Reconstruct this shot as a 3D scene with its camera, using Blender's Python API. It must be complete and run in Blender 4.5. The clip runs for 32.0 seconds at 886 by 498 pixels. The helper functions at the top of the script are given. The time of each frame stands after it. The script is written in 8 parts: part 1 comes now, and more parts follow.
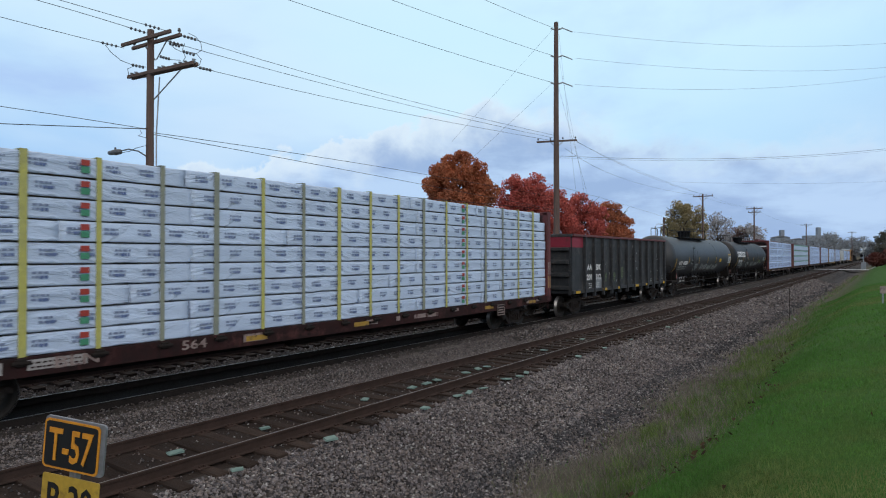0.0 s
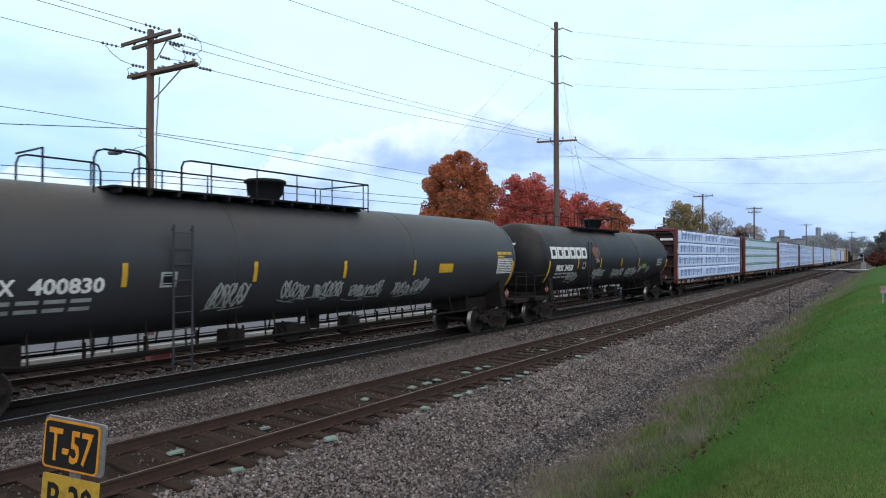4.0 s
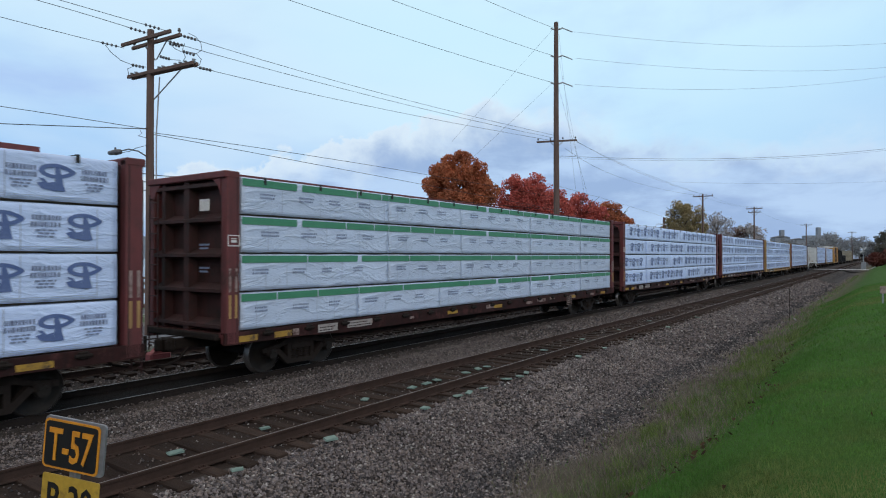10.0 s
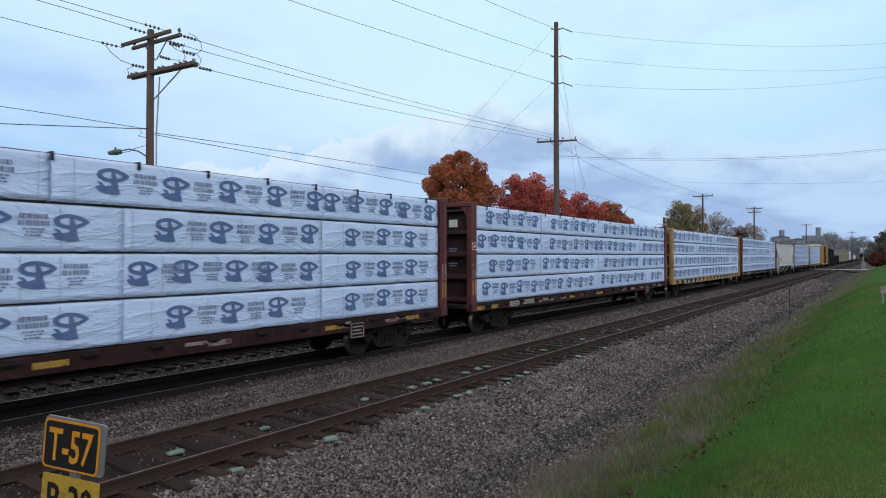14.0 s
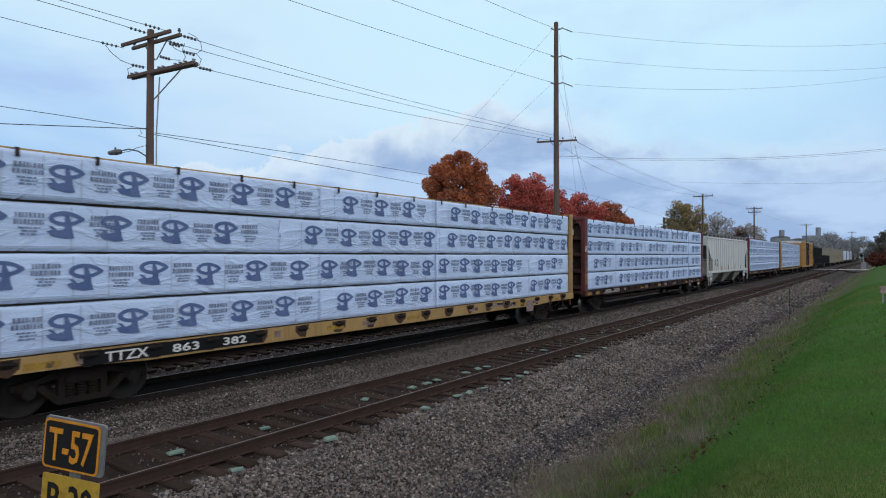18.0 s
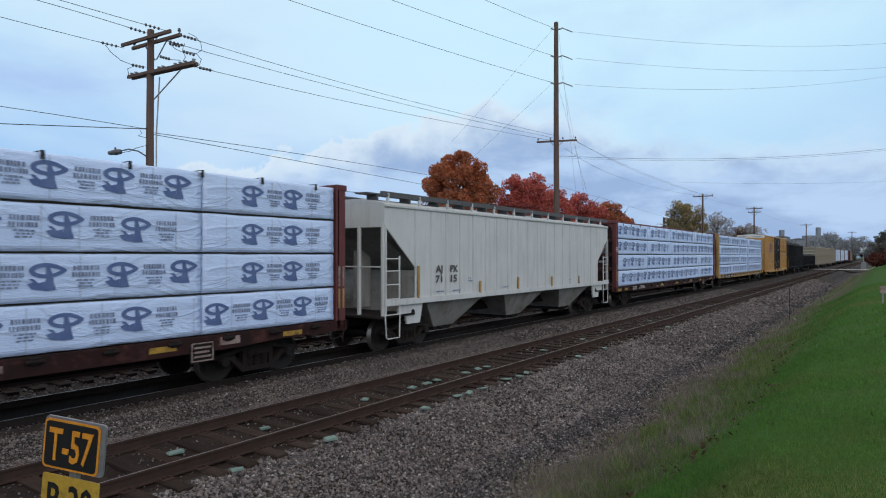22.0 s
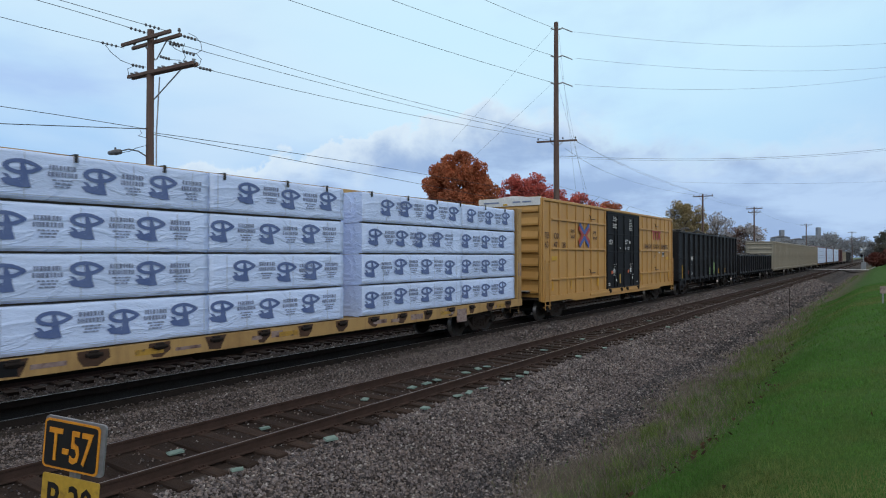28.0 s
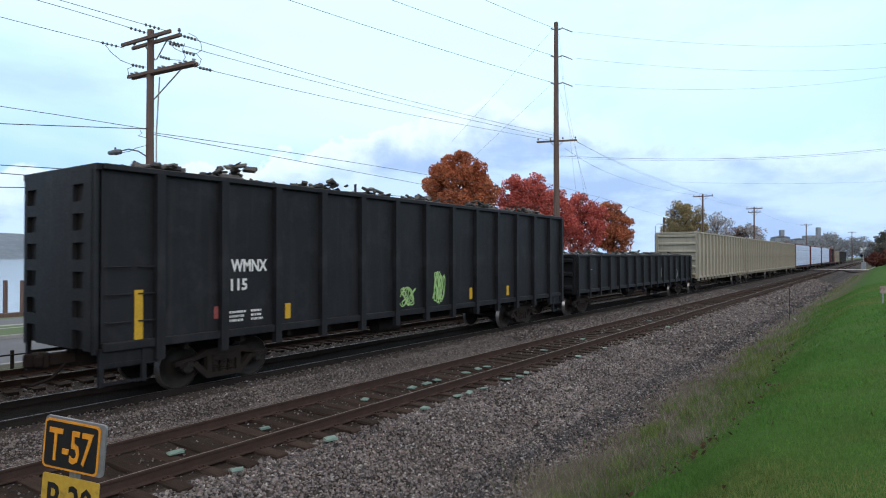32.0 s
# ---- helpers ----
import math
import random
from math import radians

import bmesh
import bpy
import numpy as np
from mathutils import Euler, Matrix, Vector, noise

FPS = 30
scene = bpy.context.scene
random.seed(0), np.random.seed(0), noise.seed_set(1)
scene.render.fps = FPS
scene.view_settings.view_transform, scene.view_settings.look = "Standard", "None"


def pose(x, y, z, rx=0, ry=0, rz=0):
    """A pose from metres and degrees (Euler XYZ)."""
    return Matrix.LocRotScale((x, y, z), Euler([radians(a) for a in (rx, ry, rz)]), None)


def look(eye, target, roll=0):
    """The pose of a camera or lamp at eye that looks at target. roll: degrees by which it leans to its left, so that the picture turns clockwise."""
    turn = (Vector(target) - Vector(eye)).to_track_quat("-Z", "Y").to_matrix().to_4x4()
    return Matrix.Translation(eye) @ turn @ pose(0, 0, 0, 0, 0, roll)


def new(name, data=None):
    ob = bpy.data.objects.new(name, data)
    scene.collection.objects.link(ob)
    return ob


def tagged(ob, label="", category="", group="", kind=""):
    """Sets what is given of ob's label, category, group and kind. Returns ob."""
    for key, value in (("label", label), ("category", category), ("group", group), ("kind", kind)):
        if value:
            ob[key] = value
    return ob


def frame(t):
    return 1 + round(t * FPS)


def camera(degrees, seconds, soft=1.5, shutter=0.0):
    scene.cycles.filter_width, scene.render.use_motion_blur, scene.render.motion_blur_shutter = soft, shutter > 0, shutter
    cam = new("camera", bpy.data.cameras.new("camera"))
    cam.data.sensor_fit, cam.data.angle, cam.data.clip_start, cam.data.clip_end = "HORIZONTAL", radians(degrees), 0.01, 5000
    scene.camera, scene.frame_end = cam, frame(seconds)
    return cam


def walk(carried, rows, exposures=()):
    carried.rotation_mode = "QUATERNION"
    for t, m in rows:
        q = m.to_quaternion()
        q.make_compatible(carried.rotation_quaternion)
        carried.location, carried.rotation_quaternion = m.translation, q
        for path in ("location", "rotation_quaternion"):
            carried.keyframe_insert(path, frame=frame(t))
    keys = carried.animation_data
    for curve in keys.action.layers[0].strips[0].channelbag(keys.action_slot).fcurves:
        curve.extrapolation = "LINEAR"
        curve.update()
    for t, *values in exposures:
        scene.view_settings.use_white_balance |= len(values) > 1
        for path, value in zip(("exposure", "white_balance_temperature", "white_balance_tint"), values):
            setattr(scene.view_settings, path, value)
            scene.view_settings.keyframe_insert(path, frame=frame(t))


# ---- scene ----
# X runs along the railway away from the viewer, Y across it towards the river, Z up from the rail tops
CLIP = 32.0
cam = camera(70.53, CLIP, 1.08, 0.12)
STAND = pose(0, 0, 2.754, 90.60, 0, -54.8)
walk(cam, [(0, STAND), (CLIP, STAND)], [(0, -0.12), (1.0, -0.08), (2.2, 0.14), (3.5, 0.27), (6.0, 0.28), (7.0, 0.18), (8.0, 0.0), (9.0, -0.14), (10.0, -0.14), (12.0, -0.08), (13.5, -0.08), (17.0, -0.15), (21.5, -0.17), (23.0, -0.14), (24.0, -0.10), (25.0, -0.04), (26.5, -0.08), (28.5, -0.16), (29.4, -0.12), (30.0, 0.04), (31.0, 0.22), (CLIP, 0.29)])
# ---- world and sun: late autumn overcast with thin blue gaps ----
SUN_ELEV, SUN_ROT = 24.0, 215.0
world = bpy.data.worlds.new("world")
scene.world = world
world.use_nodes = True
wn, wl = world.node_tree.nodes, world.node_tree.links
wn.clear()


def wnode(kind, **kw):
    n = wn.new(kind)
    for key, value in kw.items():
        n.inputs[key].default_value = value
    return n


sky = wn.new("ShaderNodeTexSky")
sky.sky_type, sky.sun_disc = "NISHITA", False
sky.sun_elevation, sky.sun_rotation = radians(SUN_ELEV), radians(SUN_ROT)
sky.air_density, sky.dust_density, sky.ozone_density = 1.0, 1.5, 1.5
wtc = wn.new("ShaderNodeTexCoord")
# flatten the dome so that the cloud layers draw together towards the horizon
sep = wn.new("ShaderNodeSeparateXYZ")
wl.new(wtc.outputs["Generated"], sep.inputs[0])


def wmath(op, a, b=0.0, c=None):
    n = wn.new("ShaderNodeMath")
    n.operation = op
    for i, x in enumerate((a, b) if c is None else (a, b, c)):
        if isinstance(x, (int, float)):
            n.inputs[i].default_value = x
        else:
            wl.new(x, n.inputs[i])
    return n.outputs[0]


up = wmath("MAXIMUM", sep.outputs["Z"], 0.0)
lift = wmath("ADD", up, 0.16)
com = wn.new("ShaderNodeCombineXYZ")
wl.new(wmath("DIVIDE", sep.outputs["X"], lift), com.inputs["X"])
wl.new(wmath("DIVIDE", sep.outputs["Y"], lift), com.inputs["Y"])


def cloud(scale, detail, rough, distort, lo, hi, offset):
    mp = wn.new("ShaderNodeMapping")
    mp.inputs["Location"].default_value = offset
    wl.new(com.outputs[0], mp.inputs["Vector"])
    n = wnode("ShaderNodeTexNoise", Scale=scale, Detail=detail, Roughness=rough, Distortion=distort)
    wl.new(mp.outputs[0], n.inputs["Vector"])
    r = wn.new("ShaderNodeMapRange")
    r.interpolation_type = "SMOOTHSTEP"
    r.inputs["From Min"].default_value, r.inputs["From Max"].default_value = lo, hi
    wl.new(n.outputs[0], r.inputs["Value"])
    return r.outputs[0]


def wmix(fac, a, b):
    n = wn.new("ShaderNodeMix")
    n.data_type = "RGBA"
    for sock, x in ((n.inputs[0], fac), (n.inputs[6], a), (n.inputs[7], b)):
        if isinstance(x, (tuple, float)):
            sock.default_value = x
        else:
            wl.new(x, sock)
    return n.outputs[2]


def ease(x, lo, hi):
    r = wn.new("ShaderNodeMapRange")
    r.interpolation_type = "SMOOTHSTEP"
    r.inputs["From Min"].default_value, r.inputs["From Max"].default_value = lo, hi
    wl.new(x, r.inputs["Value"])
    return r.outputs[0]


SKY_GAIN = 0.10
air = wn.new("ShaderNodeVectorMath")
air.operation = "SCALE"
wl.new(sky.outputs[0], air.inputs[0])
air.inputs["Scale"].default_value = SKY_GAIN
ramp = wn.new("ShaderNodeValToRGB")
els = ramp.color_ramp.elements
els[0].position, els[0].color = 0.0, (0.41, 0.60, 0.95, 1)
els[1].position, els[1].color = 1.0, (1.12, 1.02, 0.92, 1)
for at, col in ((0.10, (0.40, 0.66, 1.04, 1)), (0.20, (0.47, 0.75, 1.10, 1)), (0.30, (0.58, 0.90, 1.16, 1)), (0.40, (0.71, 0.97, 1.15, 1)), (0.60, (1.05, 1.03, 1.0, 1))):
    e = els.new(at)
    e.color = col
wl.new(up, ramp.inputs[0])
clear = wmix(0.10, ramp.outputs[0], air.outputs[0])
high = wmix(wmath("MULTIPLY", cloud(0.45, 5, 0.5, 0.3, 0.40, 0.66, (3.1, 1.7, 0)), 0.6), clear, (0.79, 0.96, 1.10, 1))
# a bright thin veil high over the tracks
veil_at = Vector((0.8171 + 0.22 * 0.5764, 0.5764 - 0.22 * 0.8171, 0.36)).normalized()
veil = wn.new("ShaderNodeVectorMath")
veil.operation = "DOT_PRODUCT"
wl.new(wtc.outputs["Generated"], veil.inputs[0])
veil.inputs[1].default_value = veil_at
high = wmix(wmath("MULTIPLY", ease(veil.outputs["Value"], 0.86, 0.995), 0.55), high, (0.72, 1.02, 1.16, 1))
thin = wmix(wmath("MULTIPLY", cloud(0.75, 6, 0.55, 0.2, 0.50, 0.74, (0.4, 5.2, 0)), 0.62), high, (0.38, 0.54, 0.96, 1))

# a bank of cumulus low round the horizon, with billowing tops
def dome_noise(scale, detail, rough, squash, offset):
    mp = wn.new("ShaderNodeMapping")
    mp.inputs["Scale"].default_value, mp.inputs["Location"].default_value, mp.inputs["Rotation"].default_value = (1, 1, squash), offset, (0, 0, radians(-42))
    wl.new(wtc.outputs["Generated"], mp.inputs["Vector"])
    n = wnode("ShaderNodeTexNoise", Scale=scale, Detail=detail, Roughness=rough, Distortion=0.2)
    wl.new(mp.outputs[0], n.inputs["Vector"])
    return n.outputs[0]


# how high the bank stands along the horizon, from the far left of the view to its right
across = wmath("ADD", wmath("MULTIPLY", sep.outputs["X"], 0.5764), wmath("MULTIPLY", sep.outputs["Y"], -0.8171))


def along(points):
    """A smooth course over the sideways direction, as heights at places between -1 and 1."""
    r = wn.new("ShaderNodeValToRGB")
    r.color_ramp.interpolation = "B_SPLINE"
    e = r.color_ramp.elements
    for k, (at, h) in enumerate(points):
        q = e[k] if k < 2 else e.new((at + 1) / 2)
        q.position, q.color = (at + 1) / 2, (h, h, h, 1)
    wl.new(wmath("MULTIPLY_ADD", across, 0.5, 0.5), r.inputs[0])
    return r.outputs[0]


crest = along([(-0.9, 0.17), (0.9, 0.16), (-0.58, 0.115), (-0.46, 0.105), (-0.38, 0.125), (-0.27, 0.155), (-0.19, 0.185), (-0.12, 0.205), (0.0, 0.225), (0.10, 0.245), (0.18, 0.235), (0.27, 0.195), (0.42, 0.175), (0.6, 0.16)])
soft_edge = along([(-0.9, 0.02), (0.9, 0.03), (-0.2, 0.008), (0.05, 0.010), (0.22, 0.05), (0.45, 0.07)])
roll = dome_noise(5.0, 2, 0.5, 0.5, (0.55, 0.2, 0))
puff = dome_noise(13.0, 5, 0.58, 1.3, (0.1, 0.7, 0.2))
edge = wmath("ADD", wmath("MULTIPLY_ADD", roll, 0.07, -0.035), wmath("MULTIPLY_ADD", puff, 0.13, -0.065))
over = wmath("SUBTRACT", wmath("ADD", edge, crest), up)
body = ease(wmath("DIVIDE", over, soft_edge), 0.0, 1.0)
deep = ease(over, 0.0, 0.075)
fluff = ease(dome_noise(5.0, 6, 0.58, 3.2, (0.3, 0.1, 0.4)), 0.38, 0.62)
shade = wmix(fluff, (0.35, 0.50, 0.79, 1), (0.54, 0.73, 1.01, 1))
bank = wmix(deep, (0.79, 0.93, 1.06, 1), shade)
grey = wmix(wmath("MULTIPLY", body, 0.92), thin, bank)
bg = wnode("ShaderNodeBackground", Strength=1.0)
wl.new(grey, bg.inputs["Color"])
out = wn.new("ShaderNodeOutputWorld")
wl.new(bg.outputs[0], out.inputs[0])

sun = new("sun", bpy.data.lights.new("sun", "SUN"))
sun.data.energy, sun.data.angle, sun.data.color = 0.8, radians(30), (1.0, 0.88, 0.76)
sun.matrix_world = look((0, 0, 50), (50 * math.cos(radians(SUN_ELEV)) * -math.sin(radians(SUN_ROT)),
                                     50 * math.cos(radians(SUN_ELEV)) * -math.cos(radians(SUN_ROT)),
                                     50 - 50 * math.sin(radians(SUN_ELEV))))
# ---- materials ----
def rgba(c):
    return (*c, 1.0) if len(c) == 3 else c


def material(name, c1, c2=None, rough=0.7, metal=0.0, scale=2.0, fine=30.0, bump=0.15, depth=0.01, stain=None, stain_scale=1.2,
             stain_lo=0.5, stain_hi=0.7, streak=None, streak_amt=0.5, island=0.0, random_ob=0.0, stretch=(1, 1, 1), spec=0.4, grit=0.2, crinkle=0.0):
    """Noise at two scales between two colours, with optional stains, downward streaks and per-piece variation."""
    m = bpy.data.materials.new(name)
    m.use_nodes = True
    nt = m.node_tree
    nodes, links = nt.nodes, nt.links
    bsdf = nodes["Principled BSDF"]
    c2 = c2 or tuple(min(1, x * 0.72) for x in c1)
    tc = nodes.new("ShaderNodeTexCoord")
    mp = nodes.new("ShaderNodeMapping")
    mp.inputs["Scale"].default_value = stretch
    links.new(tc.outputs["Object"], mp.inputs["Vector"])

    def noise_tex(sc, detail=6.0, ro=0.6, vec=None):
        n = nodes.new("ShaderNodeTexNoise")
        n.inputs["Scale"].default_value, n.inputs["Detail"].default_value, n.inputs["Roughness"].default_value = sc, detail, ro
        links.new(vec or mp.outputs[0], n.inputs["Vector"])
        return n.outputs[0]

    def span(x, lo, hi, a=0.0, b=1.0):
        n = nodes.new("ShaderNodeMapRange")
        for key, value in (("From Min", lo), ("From Max", hi), ("To Min", a), ("To Max", b)):
            n.inputs[key].default_value = value
        links.new(x, n.inputs["Value"])
        return n.outputs[0]

    def mixed(fac, a, b, blend="MIX"):
        n = nodes.new("ShaderNodeMix")
        n.data_type, n.blend_type = "RGBA", blend
        for sock, x in ((n.inputs[0], fac), (n.inputs[6], a), (n.inputs[7], b)):
            if isinstance(x, (tuple, float, int)):
                sock.default_value = x
            else:
                links.new(x, sock)
        return n.outputs[2]

    big, small = noise_tex(scale), noise_tex(fine, 4.0)
    col = mixed(span(big, 0.32, 0.68), rgba(c1), rgba(c2))
    if stain:
        col = mixed(span(noise_tex(stain_scale, 8.0, 0.65), stain_lo, stain_hi), col, rgba(stain))
    if streak:
        mp2 = nodes.new("ShaderNodeMapping")
        mp2.inputs["Scale"].default_value = (5.0, 5.0, 0.35)
        links.new(tc.outputs["Object"], mp2.inputs["Vector"])
        s = noise_tex(1.3, 5.0, 0.6, mp2.outputs[0])
        col = mixed(span(s, 0.5, 0.75, 0.0, streak_amt), col, rgba(streak))
    grain = span(small, 0.25, 0.75, 1 - grit, 1 + grit)
    if island or random_ob:
        src = nodes.new("ShaderNodeNewGeometry").outputs["Random Per Island"] if island else nodes.new("ShaderNodeObjectInfo").outputs["Random"]
        amt = island or random_ob
        g2 = span(src, 0.0, 1.0, 1 - amt, 1 + amt)
        mul = nodes.new("ShaderNodeMath")
        mul.operation = "MULTIPLY"
        links.new(grain, mul.inputs[0])
        links.new(g2, mul.inputs[1])
        grain = mul.outputs[0]
    vm = nodes.new("ShaderNodeVectorMath")
    vm.operation = "SCALE"
    links.new(col, vm.inputs[0])
    links.new(grain, vm.inputs["Scale"])
    links.new(vm.outputs[0], bsdf.inputs["Base Color"])
    links.new(span(small, 0.2, 0.8, max(0.02, rough - 0.1), min(1, rough + 0.1)), bsdf.inputs["Roughness"])
    bsdf.inputs["Metallic"].default_value = metal
    bsdf.inputs["Specular IOR Level"].default_value = spec
    if crinkle:
        # sharp random creases, as in stretched plastic sheet
        n = nodes.new("ShaderNodeTexNoise")
        n.inputs["Scale"].default_value, n.inputs["Detail"].default_value, n.inputs["Distortion"].default_value = 1.2, 4.0, 0.9
        slant = nodes.new("ShaderNodeMapping")
        slant.inputs["Rotation"].default_value, slant.inputs["Scale"].default_value = (0, radians(28), 0), (0.55, 1, 1.9)
        links.new(tc.outputs["Object"], slant.inputs["Vector"])
        links.new(slant.outputs[0], n.inputs["Vector"])
        ab = nodes.new("ShaderNodeMath")
        ab.operation = "ABSOLUTE"
        mi = nodes.new("ShaderNodeMath")
        mi.operation = "SUBTRACT"
        mi.inputs[1].default_value = 0.5
        links.new(n.outputs[0], mi.inputs[0])
        links.new(mi.outputs[0], ab.inputs[0])
        ridge = span(ab.outputs[0], 0.0, 0.06, 1.0, 0.0)
        b0 = nodes.new("ShaderNodeBump")
        b0.inputs["Strength"].default_value, b0.inputs["Distance"].default_value = crinkle, 0.03
        links.new(ridge, b0.inputs["Height"])
    if bump:
        b = nodes.new("ShaderNodeBump")
        if crinkle:
            links.new(b0.outputs[0], b.inputs["Normal"])
        b.inputs["Strength"].default_value, b.inputs["Distance"].default_value = bump, depth
        links.new(small, b.inputs["Height"])
        links.new(b.outputs[0], bsdf.inputs["Normal"])
    return m


M = {}


def mat(key, *a, **k):
    M[key] = material(key, *a, **k)
    return M[key]


mat("lawn_soil", (0.044, 0.105, 0.016), (0.033, 0.080, 0.013), rough=0.95, scale=0.5, fine=25, bump=0.6, depth=0.03, stain=(0.075, 0.10, 0.03), stain_scale=0.35, stain_lo=0.52, stain_hi=0.75)
# bed under the loose stones, coloured dark so their gaps read as shade
mat("gravel", (0.046, 0.040, 0.040), (0.034, 0.029, 0.029), spec=0.15, rough=0.95, scale=0.7, fine=32, bump=1.0, depth=0.05)
mat("ballast", (0.066, 0.056, 0.052), (0.046, 0.038, 0.036), spec=0.15, rough=0.95, scale=0.8, fine=28, bump=1.0, depth=0.06)
mat("crib_mud", (0.042, 0.031, 0.026), (0.026, 0.019, 0.017), spec=0.1, rough=0.95, scale=0.9, fine=24, bump=1.0, depth=0.05)
mat("rusty_ballast", (0.060, 0.045, 0.038), (0.042, 0.033, 0.029), rough=0.9, scale=0.9, fine=26, bump=1.0, depth=0.05)
# near-black: oil, with the shade under the train put into the colour
mat("oily_shaded_ballast", (0.016, 0.014, 0.014), (0.022, 0.019, 0.018), spec=0.05, rough=0.95, scale=0.8, fine=28, bump=1.0, depth=0.05)
mat("verge_grass", (0.075, 0.125, 0.042), (0.075, 0.095, 0.045), rough=0.95, scale=0.3, fine=12, bump=0.5, depth=0.03)
mat("asphalt", (0.125, 0.125, 0.138), (0.095, 0.095, 0.108), rough=0.75, spec=0.2, scale=0.5, fine=60, bump=0.2)
mat("concrete", (0.33, 0.325, 0.32), (0.25, 0.245, 0.24), rough=0.85, scale=1.2, fine=40)
mat("stone", (0.148, 0.130, 0.132), (0.092, 0.079, 0.082), rough=0.9, spec=0.2, scale=0.9, fine=60, bump=0.3, island=0.72)
mat("stone_tan", (0.172, 0.143, 0.133), (0.108, 0.088, 0.083), rough=0.9, spec=0.2, scale=0.9, fine=60, bump=0.3, island=0.5)
mat("stone_pale", (0.29, 0.275, 0.265), (0.22, 0.205, 0.20), rough=0.85, spec=0.2, scale=1.2, fine=60, bump=0.3, island=0.35)
mat("stone_dark", (0.062, 0.058, 0.062), (0.044, 0.041, 0.045), rough=0.9, spec=0.2, scale=0.9, fine=60, bump=0.3, island=0.6)
mat("tie_wood", (0.046, 0.031, 0.025), (0.026, 0.018, 0.015), spec=0.12, rough=0.9, scale=3, fine=40, bump=0.6, stretch=(4, 0.5, 4), random_ob=0.35)
# darker copy of rail_rust that carries the shade below the train
mat("rail_shaded", (0.018, 0.015, 0.014), (0.027, 0.021, 0.019), spec=0.1, rough=0.9, metal=0.0, scale=3, fine=50)
mat("rail_rust", (0.056, 0.034, 0.028), (0.035, 0.023, 0.019), spec=0.15, rough=0.85, metal=0.0, scale=3, fine=50)
mat("rail_shine", (0.36, 0.35, 0.35), (0.28, 0.27, 0.27), rough=0.48, metal=0.9, scale=2, fine=20, bump=0.02)
mat("wood_pole", (0.145, 0.094, 0.078), (0.090, 0.060, 0.052), rough=0.9, scale=2, fine=30, bump=0.5, stretch=(5, 5, 0.4))
mat("wire_black", (0.03, 0.03, 0.035), rough=0.6)
mat("insulator", (0.35, 0.38, 0.42), rough=0.25, bump=0.0)
mat("insulator_dark", (0.10, 0.105, 0.12), rough=0.3, bump=0.0)
mat("galvanised", (0.36, 0.37, 0.39), (0.28, 0.29, 0.31), rough=0.45, metal=0.6)
mat("bark", (0.10, 0.075, 0.06), (0.06, 0.045, 0.038), rough=0.95, scale=4, fine=20, bump=0.8, depth=0.03, stretch=(3, 3, 0.6))
mat("leaf_rust", (0.52, 0.170, 0.075), (0.32, 0.115, 0.062), rough=0.8, scale=0.35, fine=8, bump=0, island=0.35)
mat("leaf_red", (0.58, 0.140, 0.110), (0.42, 0.105, 0.088), rough=0.8, scale=0.35, fine=8, bump=0, island=0.45)
mat("leaf_olive", (0.36, 0.28, 0.145), (0.26, 0.215, 0.120), rough=0.8, scale=0.4, fine=8, bump=0, island=0.4)
mat("leaf_dark", (0.125, 0.125, 0.105), (0.145, 0.125, 0.105), rough=0.85, scale=0.3, fine=6, bump=0, island=0.4)
mat("leaf_wine", (0.17, 0.055, 0.045), (0.11, 0.048, 0.040), rough=0.85, scale=0.3, fine=6, bump=0, island=0.4)
# twigs of the far bare trees, lightened to a soft haze grey
mat("twig", (0.36, 0.335, 0.33), (0.28, 0.26, 0.26), rough=0.9, bump=0)
mat("leaf_faded", (0.19, 0.105, 0.085), (0.13, 0.085, 0.075), rough=0.85, scale=0.4, fine=8, bump=0, island=0.3)
mat("paint_faded", (0.30, 0.235, 0.22), (0.19, 0.13, 0.12), rough=0.7, scale=3, fine=25, bump=0, stain=(0.07, 0.03, 0.028), stain_scale=4.0, stain_lo=0.5, stain_hi=0.62)
mat("paint_faded_white", (0.36, 0.335, 0.325), (0.25, 0.225, 0.22), rough=0.7, scale=3, fine=25, bump=0, stain=(0.10, 0.06, 0.055), stain_scale=5.0, stain_lo=0.56, stain_hi=0.70)
mat("signal_green", (0.02, 0.3, 0.2), rough=0.3, bump=0)
mat("grass_blade", (0.094, 0.215, 0.042), (0.066, 0.160, 0.033), rough=0.8, scale=0.6, fine=6, bump=0, island=0.22, stain=(0.175, 0.200, 0.068), stain_scale=0.30, stain_lo=0.48, stain_hi=0.66)
mat("tuft_grass", (0.170, 0.225, 0.068), (0.115, 0.165, 0.050), rough=0.85, scale=0.9, fine=6, bump=0, island=0.35)
mat("dry_grass", (0.245, 0.208, 0.178), (0.160, 0.134, 0.112), rough=0.9, scale=0.8, fine=6, bump=0, island=0.4)
mat("dead_leaf", (0.060, 0.032, 0.018), (0.035, 0.022, 0.015), rough=0.9, spec=0.1, bump=0, island=0.5)

